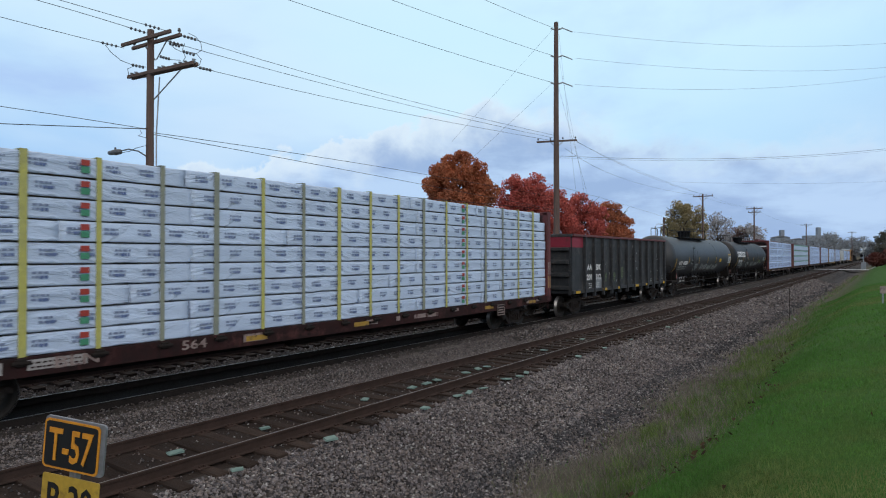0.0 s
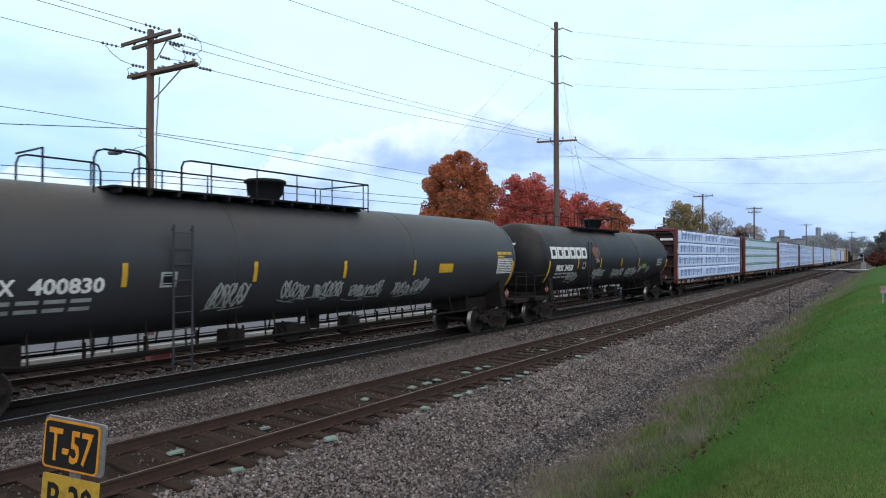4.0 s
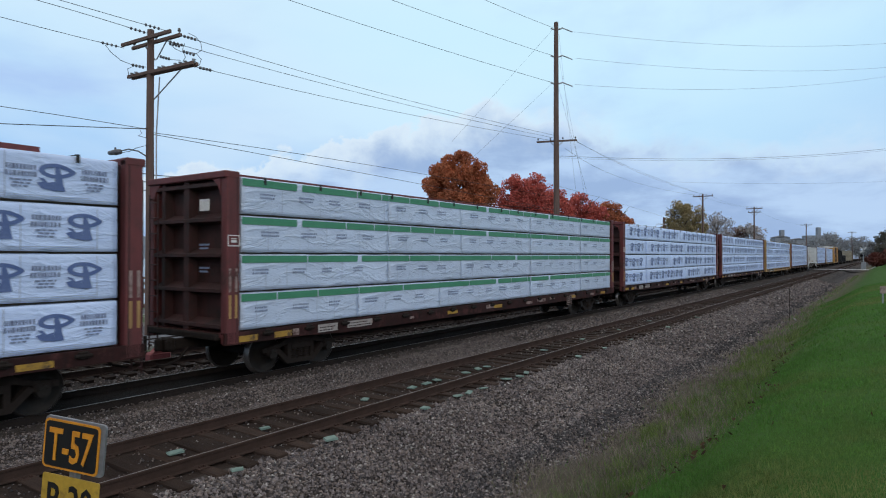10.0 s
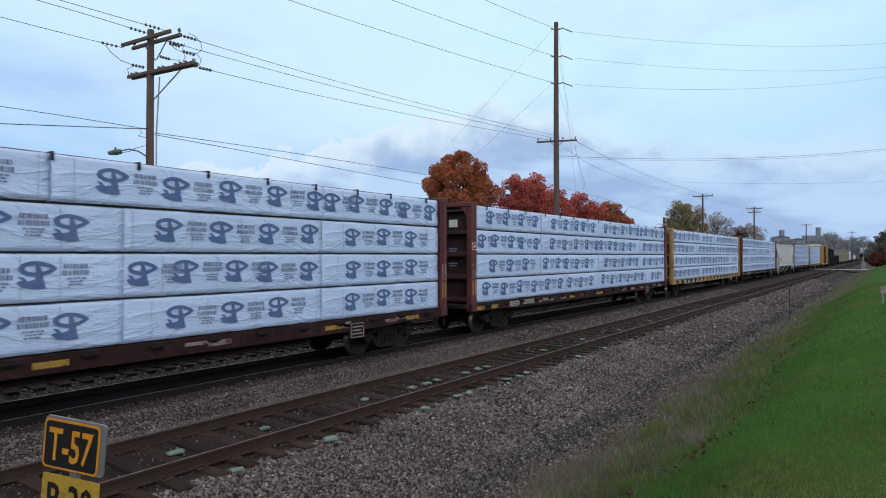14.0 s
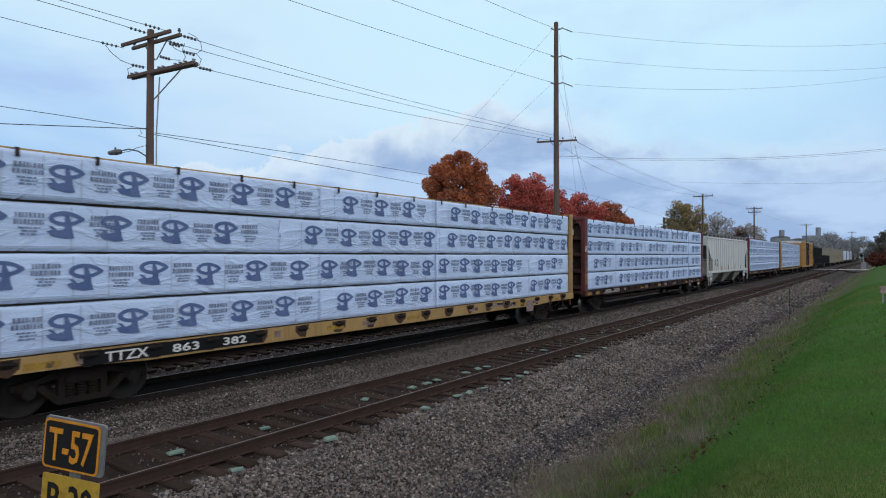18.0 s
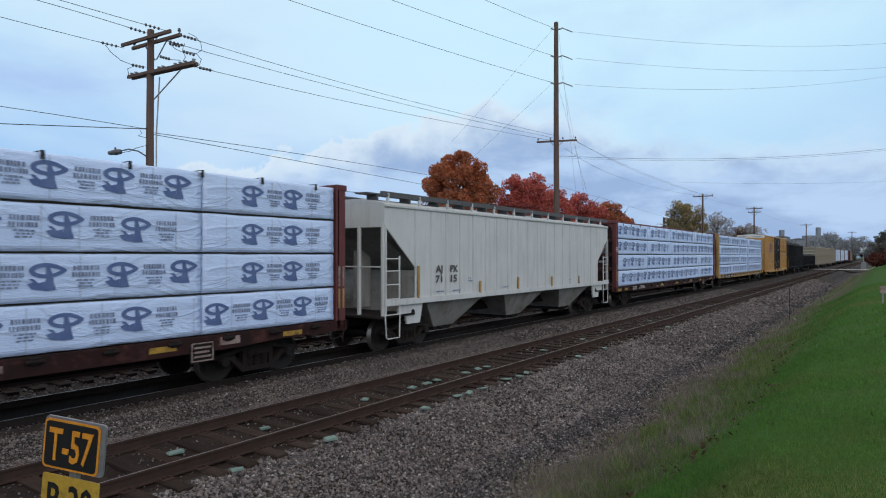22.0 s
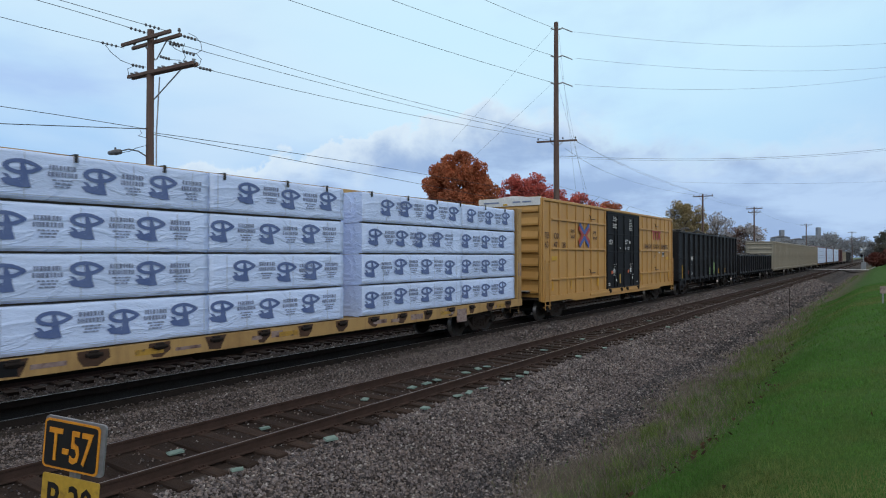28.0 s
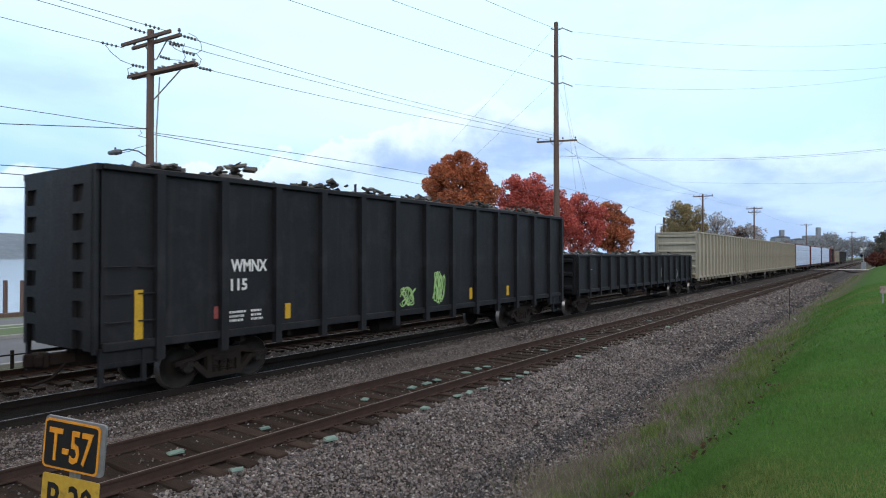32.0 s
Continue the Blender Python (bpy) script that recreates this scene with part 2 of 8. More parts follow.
mat("car_red", (0.148, 0.036, 0.038), (0.100, 0.027, 0.029), rough=0.65, scale=1.2, fine=25, bump=0.1, stain=(0.050, 0.022, 0.020), stain_scale=1.8, stain_lo=0.50, stain_hi=0.72, streak=(0.045, 0.020, 0.018), streak_amt=0.55, grit=0.08)
# inner copies of the car paints: grime and pocket shade in the colour
mat("bulk_red_shaded", (0.060, 0.020, 0.020), (0.032, 0.013, 0.013), rough=0.75, scale=1.1, fine=25, bump=0.12, stain=(0.016, 0.011, 0.010), stain_scale=1.4, stain_lo=0.48, stain_hi=0.68, streak=(0.020, 0.013, 0.012), streak_amt=0.7, grit=0.12)
mat("bulk_yellow_shaded", (0.25, 0.165, 0.075), (0.17, 0.11, 0.055), rough=0.75, scale=1.1, fine=25, bump=0.12, stain=(0.075, 0.048, 0.03), stain_scale=1.4, stain_lo=0.50, stain_hi=0.72, streak=(0.06, 0.04, 0.028), streak_amt=0.6, grit=0.12)
mat("car_yellow", (0.40, 0.255, 0.098), (0.33, 0.205, 0.078), rough=0.6, scale=1.0, fine=25, bump=0.08, stain=(0.24, 0.13, 0.05), stain_scale=1.0, stain_lo=0.55, stain_hi=0.8, streak=(0.13, 0.07, 0.04), streak_amt=0.45, grit=0.06)
mat("boxcar_yellow", (0.47, 0.265, 0.078), (0.41, 0.225, 0.066), rough=0.5, scale=0.8, fine=25, bump=0.05, streak=(0.35, 0.18, 0.05), streak_amt=0.35, grit=0.06)
mat("gondola_grey", (0.040, 0.042, 0.046), (0.021, 0.022, 0.025), spec=0.3, rough=0.65, scale=1.6, fine=20, stain=(0.095, 0.086, 0.082), stain_scale=2.6, stain_lo=0.54, stain_hi=0.72, streak=(0.075, 0.066, 0.064), streak_amt=0.55, grit=0.12)
mat("gondola_black", (0.0130, 0.0135, 0.0165), (0.0075, 0.0075, 0.0095), spec=0.25, rough=0.6, scale=1.0, fine=20, stain=(0.020, 0.021, 0.025), stain_scale=1.6, stain_lo=0.52, stain_hi=0.72, streak=(0.035, 0.032, 0.033), streak_amt=0.35, grit=0.06)
mat("band_red", (0.27, 0.022, 0.045), (0.19, 0.018, 0.035), rough=0.6, scale=1.5, stain=(0.10, 0.03, 0.035), stain_scale=3.0, stain_lo=0.58, stain_hi=0.72)
mat("tank_grey", (0.032, 0.034, 0.040), (0.024, 0.025, 0.030), rough=0.5, scale=0.7, fine=15, bump=0.05, stain=(0.035, 0.034, 0.034), stain_scale=0.6, streak=(0.03, 0.028, 0.028), streak_amt=0.4, grit=0.06)
mat("tank_black", (0.013, 0.013, 0.015), (0.008, 0.008, 0.010), spec=0.3, rough=0.55, scale=0.7, fine=15, bump=0.05, stain=(0.055, 0.038, 0.032), stain_scale=0.5, stain_lo=0.5, stain_hi=0.75, grit=0.06)
# darker than hopper_grey: dirt plus the underside's shade, both as colour
mat("bay_grey_shaded", (0.30, 0.295, 0.285), (0.22, 0.215, 0.205), rough=0.75, scale=1.2, fine=25, stain=(0.13, 0.10, 0.08), stain_scale=1.3, stain_lo=0.52, stain_hi=0.75, streak=(0.12, 0.085, 0.06), streak_amt=0.5)
mat("hopper_grey", (0.56, 0.575, 0.585), (0.50, 0.515, 0.525), rough=0.6, scale=0.8, fine=25, bump=0.05, streak=(0.27, 0.25, 0.23), streak_amt=0.4, grit=0.06)
mat("grating", (0.115, 0.115, 0.122), (0.085, 0.085, 0.09), rough=0.7, metal=0.2, scale=6, fine=60, bump=0.3)
mat("hopper_tan", (0.33, 0.30, 0.24), (0.27, 0.25, 0.20), rough=0.65, scale=0.8, fine=25, bump=0.05, streak=(0.20, 0.17, 0.14), streak_amt=0.5, grit=0.06)
mat("underframe", (0.010, 0.008, 0.008), (0.016, 0.013, 0.012), spec=0.15, rough=0.85, scale=4, fine=40, bump=0.3)
mat("truck_iron", (0.024, 0.018, 0.016), (0.014, 0.011, 0.010), spec=0.15, rough=0.85, scale=4, fine=40, bump=0.3)
mat("wheel_steel", (0.020, 0.016, 0.014), (0.013, 0.011, 0.010), rough=0.7, metal=0.3, scale=5, fine=40)
mat("tread_steel", (0.22, 0.21, 0.21), rough=0.35, metal=0.8, bump=0.03)
mat("wrap_dull", (0.52, 0.61, 0.78), (0.46, 0.55, 0.71), rough=0.45, scale=0.9, fine=5, bump=0.6, depth=0.05, stretch=(0.45, 1, 1.2), random_ob=0.05, grit=0.04, crinkle=0.45)
mat("wrap_white", (0.57, 0.70, 0.97), (0.50, 0.62, 0.88), rough=0.45, scale=0.9, fine=5, bump=0.6, depth=0.05, stretch=(0.45, 1, 1.2), random_ob=0.05, grit=0.04, crinkle=0.42)
mat("print_blue", (0.070, 0.115, 0.28), (0.12, 0.17, 0.34), rough=0.5, scale=3, bump=0)
mat("print_grey", (0.12, 0.155, 0.26), (0.22, 0.27, 0.40), rough=0.5, scale=3, bump=0)
mat("print_green", (0.045, 0.215, 0.12), (0.07, 0.25, 0.15), rough=0.5, scale=2, bump=0)
# set-back foot of the packs, its colour darkened for the shaded gap
mat("lumber_foot_shaded", (0.13, 0.105, 0.08), (0.07, 0.055, 0.045), rough=0.8, scale=3, fine=30)
mat("strap_black", (0.025, 0.025, 0.03), rough=0.6, bump=0)
mat("strap_grey", (0.20, 0.215, 0.19), (0.27, 0.28, 0.20), rough=0.7, scale=2, bump=0)
mat("strap_yellow", (0.46, 0.43, 0.11), (0.36, 0.35, 0.13), rough=0.6, scale=3, bump=0)
mat("paint_white", (0.70, 0.70, 0.70), (0.58, 0.58, 0.58), rough=0.6, scale=3, fine=30, bump=0)
mat("paint_yellow", (0.56, 0.34, 0.02), (0.44, 0.26, 0.02), rough=0.5, scale=3, bump=0)
mat("paint_yellow_dirty", (0.42, 0.25, 0.035), (0.26, 0.15, 0.03), rough=0.65, scale=4, bump=0, stain=(0.06, 0.04, 0.03), stain_scale=5.0, stain_lo=0.54, stain_hi=0.66)
mat("paint_red", (0.36, 0.045, 0.03), (0.30, 0.04, 0.03), rough=0.5, scale=2, bump=0)
mat("paint_blue", (0.05, 0.10, 0.34), rough=0.5, bump=0)
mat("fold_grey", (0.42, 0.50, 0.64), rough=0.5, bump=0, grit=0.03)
mat("paint_black", (0.009, 0.009, 0.011), (0.013, 0.013, 0.015), spec=0.12, rough=0.6, scale=2, bump=0)
mat("stencil_black", (0.055, 0.055, 0.06), (0.10, 0.10, 0.105), rough=0.6, scale=5, bump=0)
mat("sill_rust", (0.075, 0.038, 0.022), (0.040, 0.022, 0.015), rough=0.85, scale=3, fine=25, bump=0.2, grit=0.2)
mat("paint_brown", (0.10, 0.046, 0.02), rough=0.6, bump=0)
mat("graffiti_pale", (0.34, 0.36, 0.36), (0.20, 0.22, 0.22), rough=0.6, scale=4, bump=0)
mat("graffiti_green", (0.18, 0.28, 0.07), (0.10, 0.16, 0.05), rough=0.6, scale=4, bump=0)
mat("graffiti_worn", (0.17, 0.23, 0.11), (0.05, 0.06, 0.05), rough=0.7, scale=3, bump=0)
mat("label_orange", (0.62, 0.13, 0.05), (0.50, 0.10, 0.04), rough=0.5, scale=4, bump=0)
mat("amber_tape", (0.56, 0.30, 0.02), (0.46, 0.24, 0.02), rough=0.5, scale=4, bump=0)
mat("graffiti_mint", (0.34, 0.52, 0.20), (0.20, 0.34, 0.13), rough=0.6, scale=4, bump=0)
mat("graffiti_rust", (0.20, 0.07, 0.03), (0.10, 0.05, 0.03), rough=0.6, scale=4, bump=0)
mat("sign_black", (0.012, 0.011, 0.011), rough=0.5, bump=0)
mat("sign_orange", (0.66, 0.27, 0.02), (0.55, 0.21, 0.02), rough=0.5, scale=6, bump=0, stain=(0.20, 0.07, 0.015), stain_scale=14.0, stain_lo=0.58, stain_hi=0.74)
mat("sign_yellow", (0.46, 0.285, 0.035), (0.37, 0.225, 0.03), rough=0.55, scale=5, bump=0, stain=(0.17, 0.10, 0.03), stain_scale=9.0, stain_lo=0.56, stain_hi=0.74)
mat("sign_back", (0.27, 0.27, 0.29), rough=0.5, metal=0.5, bump=0)
mat("teal_plate", (0.19, 0.27, 0.24), (0.10, 0.16, 0.145), rough=0.7, scale=6, bump=0.2)
mat("scrap", (0.10, 0.095, 0.09), (0.05, 0.045, 0.045), rough=0.7, metal=0.3, scale=3, island=0.6)
# woods on the hills, turned blue by a haze painted into the colour
mat("hill_woods_hazed", (0.115, 0.148, 0.195), (0.145, 0.175, 0.215), rough=0.95, scale=0.01, fine=0.06, bump=0, stain=(0.24, 0.26, 0.28), stain_scale=0.05, stain_lo=0.60, stain_hi=0.66)
# leaf colour of the far trees, with the haze of distance mixed in
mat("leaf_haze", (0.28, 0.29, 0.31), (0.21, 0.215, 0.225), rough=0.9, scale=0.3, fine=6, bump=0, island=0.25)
# sill red far darker than car_red, with redder stains and dark streaks
mat("sill_dark_red", (0.036, 0.012, 0.012), (0.018, 0.009, 0.009), spec=0.2, rough=0.85, scale=1.6, fine=25, bump=0.15, stain=(0.075, 0.028, 0.026), stain_scale=3.0, stain_lo=0.54, stain_hi=0.68, streak=(0.014, 0.010, 0.009), streak_amt=0.7, grit=0.15)
# bluish grey walls: the haze at their distance is part of the colour
mat("far_wall", (0.24, 0.26, 0.30), (0.19, 0.21, 0.245), rough=0.85, scale=0.2)
mat("far_roof", (0.13, 0.13, 0.145), rough=0.85)
mat("window_dark", (0.03, 0.035, 0.045), rough=0.15, bump=0)
mat("car_paint_dark", (0.02, 0.022, 0.028), rough=0.25, bump=0)
mat("car_paint_red", (0.19, 0.014, 0.024), (0.16, 0.012, 0.020), rough=0.25, bump=0)
mat("tyre", (0.02, 0.02, 0.02), rough=0.8)
mat("derail_red", (0.28, 0.07, 0.07), (0.20, 0.05, 0.05), rough=0.7, scale=4)
mat("tail_red", (0.40, 0.02, 0.02), rough=0.3, bump=0)
water = mat("water", (0.10, 0.13, 0.16), (0.09, 0.12, 0.15), rough=0.16, scale=0.05, fine=1.2, bump=0.12, depth=0.05, spec=0.6)



def bank_soil():
    """Lawn that thins out into dry soil and then dark grit down the bank, with ragged borders."""
    m = material("bank_soil", (0.5, 0.5, 0.5), (0.5, 0.5, 0.5), rough=0.95, spec=0.1, fine=28, bump=0.7, depth=0.03)
    nodes, links = m.node_tree.nodes, m.node_tree.links
    bsdf = nodes["Principled BSDF"]
    scaled = bsdf.inputs["Base Color"].links[0].from_node
    tc, sp = nodes.new("ShaderNodeTexCoord"), nodes.new("ShaderNodeSeparateXYZ")
    links.new(tc.outputs["Object"], sp.inputs[0])
    y = sp.outputs["Y"]
    for sc, amount in ((0.55, 1.3), (3.0, 0.7)):
        n, ma = nodes.new("ShaderNodeTexNoise"), nodes.new("ShaderNodeMath")
        n.inputs["Scale"].default_value, n.inputs["Detail"].default_value = sc, 5.0
        links.new(tc.outputs["Object"], n.inputs["Vector"])
        ma.operation = "MULTIPLY_ADD"
        links.new(n.outputs[0], ma.inputs[0])
        ma.inputs[1].default_value = amount
        links.new(y, ma.inputs[2])
        y = ma.outputs[0]
    mr, ramp = nodes.new("ShaderNodeMapRange"), nodes.new("ShaderNodeValToRGB")
    mr.inputs["From Min"].default_value, mr.inputs["From Max"].default_value = 0.0, 8.0
    links.new(y, mr.inputs["Value"])
    links.new(mr.outputs[0], ramp.inputs[0])
    e = ramp.color_ramp.elements
    e[0].position, e[0].color = 0.0, (0.040, 0.098, 0.015, 1)
    e[1].position, e[1].color = 1.0, (0.075, 0.066, 0.063, 1)
    for at, c in ((0.30, (0.042, 0.095, 0.016, 1)), (0.40, (0.065, 0.085, 0.030, 1)), (0.54, (0.085, 0.080, 0.052, 1)), (0.66, (0.088, 0.076, 0.064, 1)), (0.72, (0.052, 0.047, 0.047, 1)), (0.80, (0.050, 0.045, 0.046, 1)), (0.90, (0.072, 0.063, 0.060, 1))):
        q = e.new(at)
        q.color = c
    links.new(ramp.outputs[0], scaled.inputs[0])
    M["bank_soil"] = m


bank_soil()


def let_light_through(key, share):
    """Thin leaves pass on some of the light that falls on their other side."""
    nodes, links = M[key].node_tree.nodes, M[key].node_tree.links
    bsdf, outp = nodes["Principled BSDF"], nodes["Material Output"]
    back, mx = nodes.new("ShaderNodeBsdfTranslucent"), nodes.new("ShaderNodeMixShader")
    links.new(bsdf.inputs["Base Color"].links[0].from_socket, back.inputs["Color"])
    mx.inputs[0].default_value = share
    links.new(bsdf.outputs[0], mx.inputs[1])
    links.new(back.outputs[0], mx.inputs[2])
    links.new(mx.outputs[0], outp.inputs["Surface"])


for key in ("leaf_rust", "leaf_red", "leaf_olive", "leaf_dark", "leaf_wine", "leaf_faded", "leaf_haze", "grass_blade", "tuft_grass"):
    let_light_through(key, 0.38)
# the green signal lamps give off light
glow = M["signal_green"].node_tree.nodes["Principled BSDF"]
glow.inputs["Emission Color"].default_value, glow.inputs["Emission Strength"].default_value = (0.12, 1.0, 0.72, 1), 3.0
# ---- mesh helpers ----
class Geo:
    """A list of points and faces with a material each."""

    def __init__(self, *mats):
        self.v, self.f, self.m, self.s, self.mats, self.cur = [], [], [], [], list(mats), 0

    def use(self, key):
        if key not in self.mats:
            self.mats.append(key)
        self.cur = self.mats.index(key)
        return self

    def add(self, verts, faces, smooth=False):
        n = len(self.v)
        self.v.extend(verts)
        for f in faces:
            self.f.append(tuple(i + n for i in f))
            self.m.append(self.cur)
            self.s.append(smooth)
        return self

    def box(self, x0, x1, y0, y1, z0, z1):
        v = [(x, y, z) for z in (z0, z1) for y in (y0, y1) for x in (x0, x1)]
        return self.add(v, [(0, 2, 3, 1), (4, 5, 7, 6), (0, 1, 5, 4), (2, 6, 7, 3), (0, 4, 6, 2), (1, 3, 7, 5)])

    def cbox(self, x0, x1, y0, y1, z0, z1, c=0.01, tilt=None):
        """A box with chamfered edges."""
        ctr = Vector(((x0 + x1) / 2, (y0 + y1) / 2, (z0 + z1) / 2))
        h = Vector(((x1 - x0) / 2, (y1 - y0) / 2, (z1 - z0) / 2))
        c = min(c, h.x * 0.9, h.y * 0.9, h.z * 0.9)
        idx, v = {}, []
        for sx in (-1, 1):
            for sy in (-1, 1):
                for sz in (-1, 1):
                    for ax in range(3):
                        p = Vector((sx * (h.x - (c if ax != 0 else 0)), sy * (h.y - (c if ax != 1 else 0)), sz * (h.z - (c if ax != 2 else 0))))
                        idx[(sx, sy, sz, ax)] = len(v)
                        if tilt is not None:
                            p = tilt @ p
                        v.append(tuple(ctr + p))
        f = []
        for ax in range(3):
            o = [a for a in range(3) if a != ax]
            for s in (-1, 1):
                q = []
                for a, b in ((-1, -1), (1, -1), (1, 1), (-1, 1)):
                    k = [0, 0, 0]
                    k[ax], k[o[0]], k[o[1]] = s, a, b
                    q.append(idx[(*k, ax)])
                f.append(tuple(q) if (s > 0) == (ax != 1) else tuple(reversed(q)))
            for a in (-1, 1):
                for b in (-1, 1):
                    q = []
                    for t, w in ((-1, o[0]), (1, o[0]), (1, o[1]), (-1, o[1])):
                        k = [0, 0, 0]
                        k[ax], k[o[0]], k[o[1]] = t, a, b
                        q.append(idx[(*k, w)])
                    flip = (a * b > 0) == (ax != 1)
                    f.append(tuple(q) if not flip else tuple(reversed(q)))
        for sx in (-1, 1):
            for sy in (-1, 1):
                for sz in (-1, 1):
                    q = [idx[(sx, sy, sz, a)] for a in range(3)]
                    f.append(tuple(q) if sx * sy * sz > 0 else tuple(reversed(q)))
        return self.add(v, f)

    def cyl(self, p0, p1, r0, r1=None, n=12, caps=True, smooth=True):
        p0, p1 = Vector(p0), Vector(p1)
        r1 = r0 if r1 is None else r1
        q = (p1 - p0).to_track_quat("Z", "Y")
        ring = [q @ Vector((math.cos(2 * math.pi * i / n), math.sin(2 * math.pi * i / n), 0)) for i in range(n)]
        v = [tuple(p0 + r0 * d) for d in ring] + [tuple(p1 + r1 * d) for d in ring]
        self.add(v, [(i, (i + 1) % n, n + (i + 1) % n, n + i) for i in range(n)], smooth)
        if caps:
            self.add(v, [tuple(reversed(range(n))), tuple(range(n, 2 * n))])
        return self

    def tube(self, pts, r, n=6):
        """A round bar along a line of points."""
        pts = [Vector(p) for p in pts]
        rings, side = [], None
        for i, p in enumerate(pts):
            d = (pts[min(i + 1, len(pts) - 1)] - pts[max(i - 1, 0)]).normalized()
            if side is None:
                side = d.cross(Vector((0, 0, 1)) if abs(d.z) < 0.9 else Vector((1, 0, 0))).normalized()
            side = (side - d * side.dot(d)).normalized()
            up_ = d.cross(side)
            rr = r[i] if isinstance(r, (list, tuple)) else r
            rings.append([tuple(p + rr * (math.cos(2 * math.pi * k / n) * side + math.sin(2 * math.pi * k / n) * up_)) for k in range(n)])
        v = [q for ring in rings for q in ring]
        f = [(i * n + k, i * n + (k + 1) % n, (i + 1) * n + (k + 1) % n, (i + 1) * n + k) for i in range(len(pts) - 1) for k in range(n)]
        self.add(v, f, True)
        return self.add(v, [tuple(reversed(range(n))), tuple(range(len(v) - n, len(v)))])

    def lathe(self, prof, origin, axis, n=24, smooth=True):
        """Turns a profile of (distance along the axis, radius)."""
        q = Vector(axis).to_track_quat("Z", "Y")
        o = Vector(origin)
        v = [tuple(o + q @ Vector((r * math.cos(2 * math.pi * k / n), r * math.sin(2 * math.pi * k / n), a))) for a, r in prof for k in range(n)]
        f = [(i * n + k, i * n + (k + 1) % n, (i + 1) * n + (k + 1) % n, (i + 1) * n + k) for i in range(len(prof) - 1) for k in range(n)]
        return self.add(v, f, smooth)

    def prism(self, poly, lo, hi, axis="y"):
        """Pushes a flat outline (x and z for axis y, y and z for axis x, x and y for axis z) from lo to hi."""
        def at(a, b, d):
            return {"y": (a, d, b), "x": (d, a, b), "z": (a, b, d)}[axis]
        n = len(poly)
        v = [at(a, b, lo) for a, b in poly] + [at(a, b, hi) for a, b in poly]
        f = [tuple(range(n)), tuple(reversed(range(n, 2 * n)))] + [(i, n + i, n + (i + 1) % n, (i + 1) % n) for i in range(n)]
        return self.add(v, f)

    def mesh(self, name="part"):
        me = bpy.data.meshes.new(name)
        me.from_pydata(self.v, [], self.f)
        for k in self.mats:
            me.materials.append(M[k])
        me.polygons.foreach_set("material_index", self.m)
        me.polygons.foreach_set("use_smooth", self.s)
        me.update()
        return me


def part(name, geo, parent=None, label="", at=None):
    """ONE mesh object under a thing or a part, from a Geo or from a mesh that alike pieces share."""
    ob = new(name, geo.mesh(name) if isinstance(geo, Geo) else geo)
    if parent:
        ob.parent = parent
    if at is not None:
        ob.matrix_basis = at if isinstance(at, Matrix) else Matrix.Translation(at)
    if label:
        tagged(ob, label)
    return ob


def thing(name, label, category, at=None, group="", kind=""):
    """An Empty at the base of a thing."""
    ob = new(name)
    ob.empty_display_size = 0.3
    if at is not None:
        ob.matrix_basis = at if isinstance(at, Matrix) else Matrix.Translation(at)
    return tagged(ob, label, category, group, kind)


def big_mesh(name, verts, faces, mats, midx=None, smooth=False):
    """A mesh from number arrays; faces all have the same number of corners."""
    verts, faces = np.asarray(verts, np.float32), np.asarray(faces, np.int32)
    k = faces.shape[1]
    me = bpy.data.meshes.new(name)
    me.vertices.add(len(verts))
    me.vertices.foreach_set("co", verts.ravel())
    me.loops.add(faces.size)
    me.loops.foreach_set("vertex_index", faces.ravel())
    me.polygons.add(len(faces))
    me.polygons.foreach_set("loop_start", np.arange(0, faces.size, k, dtype=np.int32))
    if midx is not None:
        me.polygons.foreach_set("material_index", np.asarray(midx, np.int32))
    me.polygons.foreach_set("use_smooth", np.full(len(faces), smooth))
    for key in mats:
        me.materials.append(M[key])
    me.update(calc_edges=True)
    me.validate()
    return me


def lettering(name, text, size, key, parent, m, width=None, label="", bold=0.004):
    """Raised letters from the built-in font, turned into a mesh that lies in its parent's plane m."""
    cu = bpy.data.curves.new(name, "FONT")
    cu.body, cu.size, cu.align_x, cu.align_y, cu.extrude = text, size, "LEFT", "BOTTOM_BASELINE", 0.002
    cu.resolution_u = 2
    cu.offset = bold
    tmp = bpy.data.objects.new(name, cu)
    me = bpy.data.meshes.new_from_object(tmp)
    bpy.data.objects.remove(tmp)
    me.materials.clear()
    me.materials.append(M[key])
    if width:
        n = np.empty(len(me.vertices) * 3, np.float32)
        me.vertices.foreach_get("co", n)
        n = n.reshape(-1, 3)
        n[:, 0] = (n[:, 0] - n[:, 0].min()) * width / max(1e-6, float(np.ptp(n[:, 0])))
        me.vertices.foreach_set("co", n.ravel())
        me.update()
    return part(name, me, parent, label, m)


def facing_side(x, y, z):
    """A pose for flat lettering on a car's near side: it reads from -Y."""
    return pose(x, y, z, 90, 0, 0)
# ---- ground, tracks ----
NEAR_Y, TRAIN_Y, SIDE_Y = 8.55, 12.78, 16.55
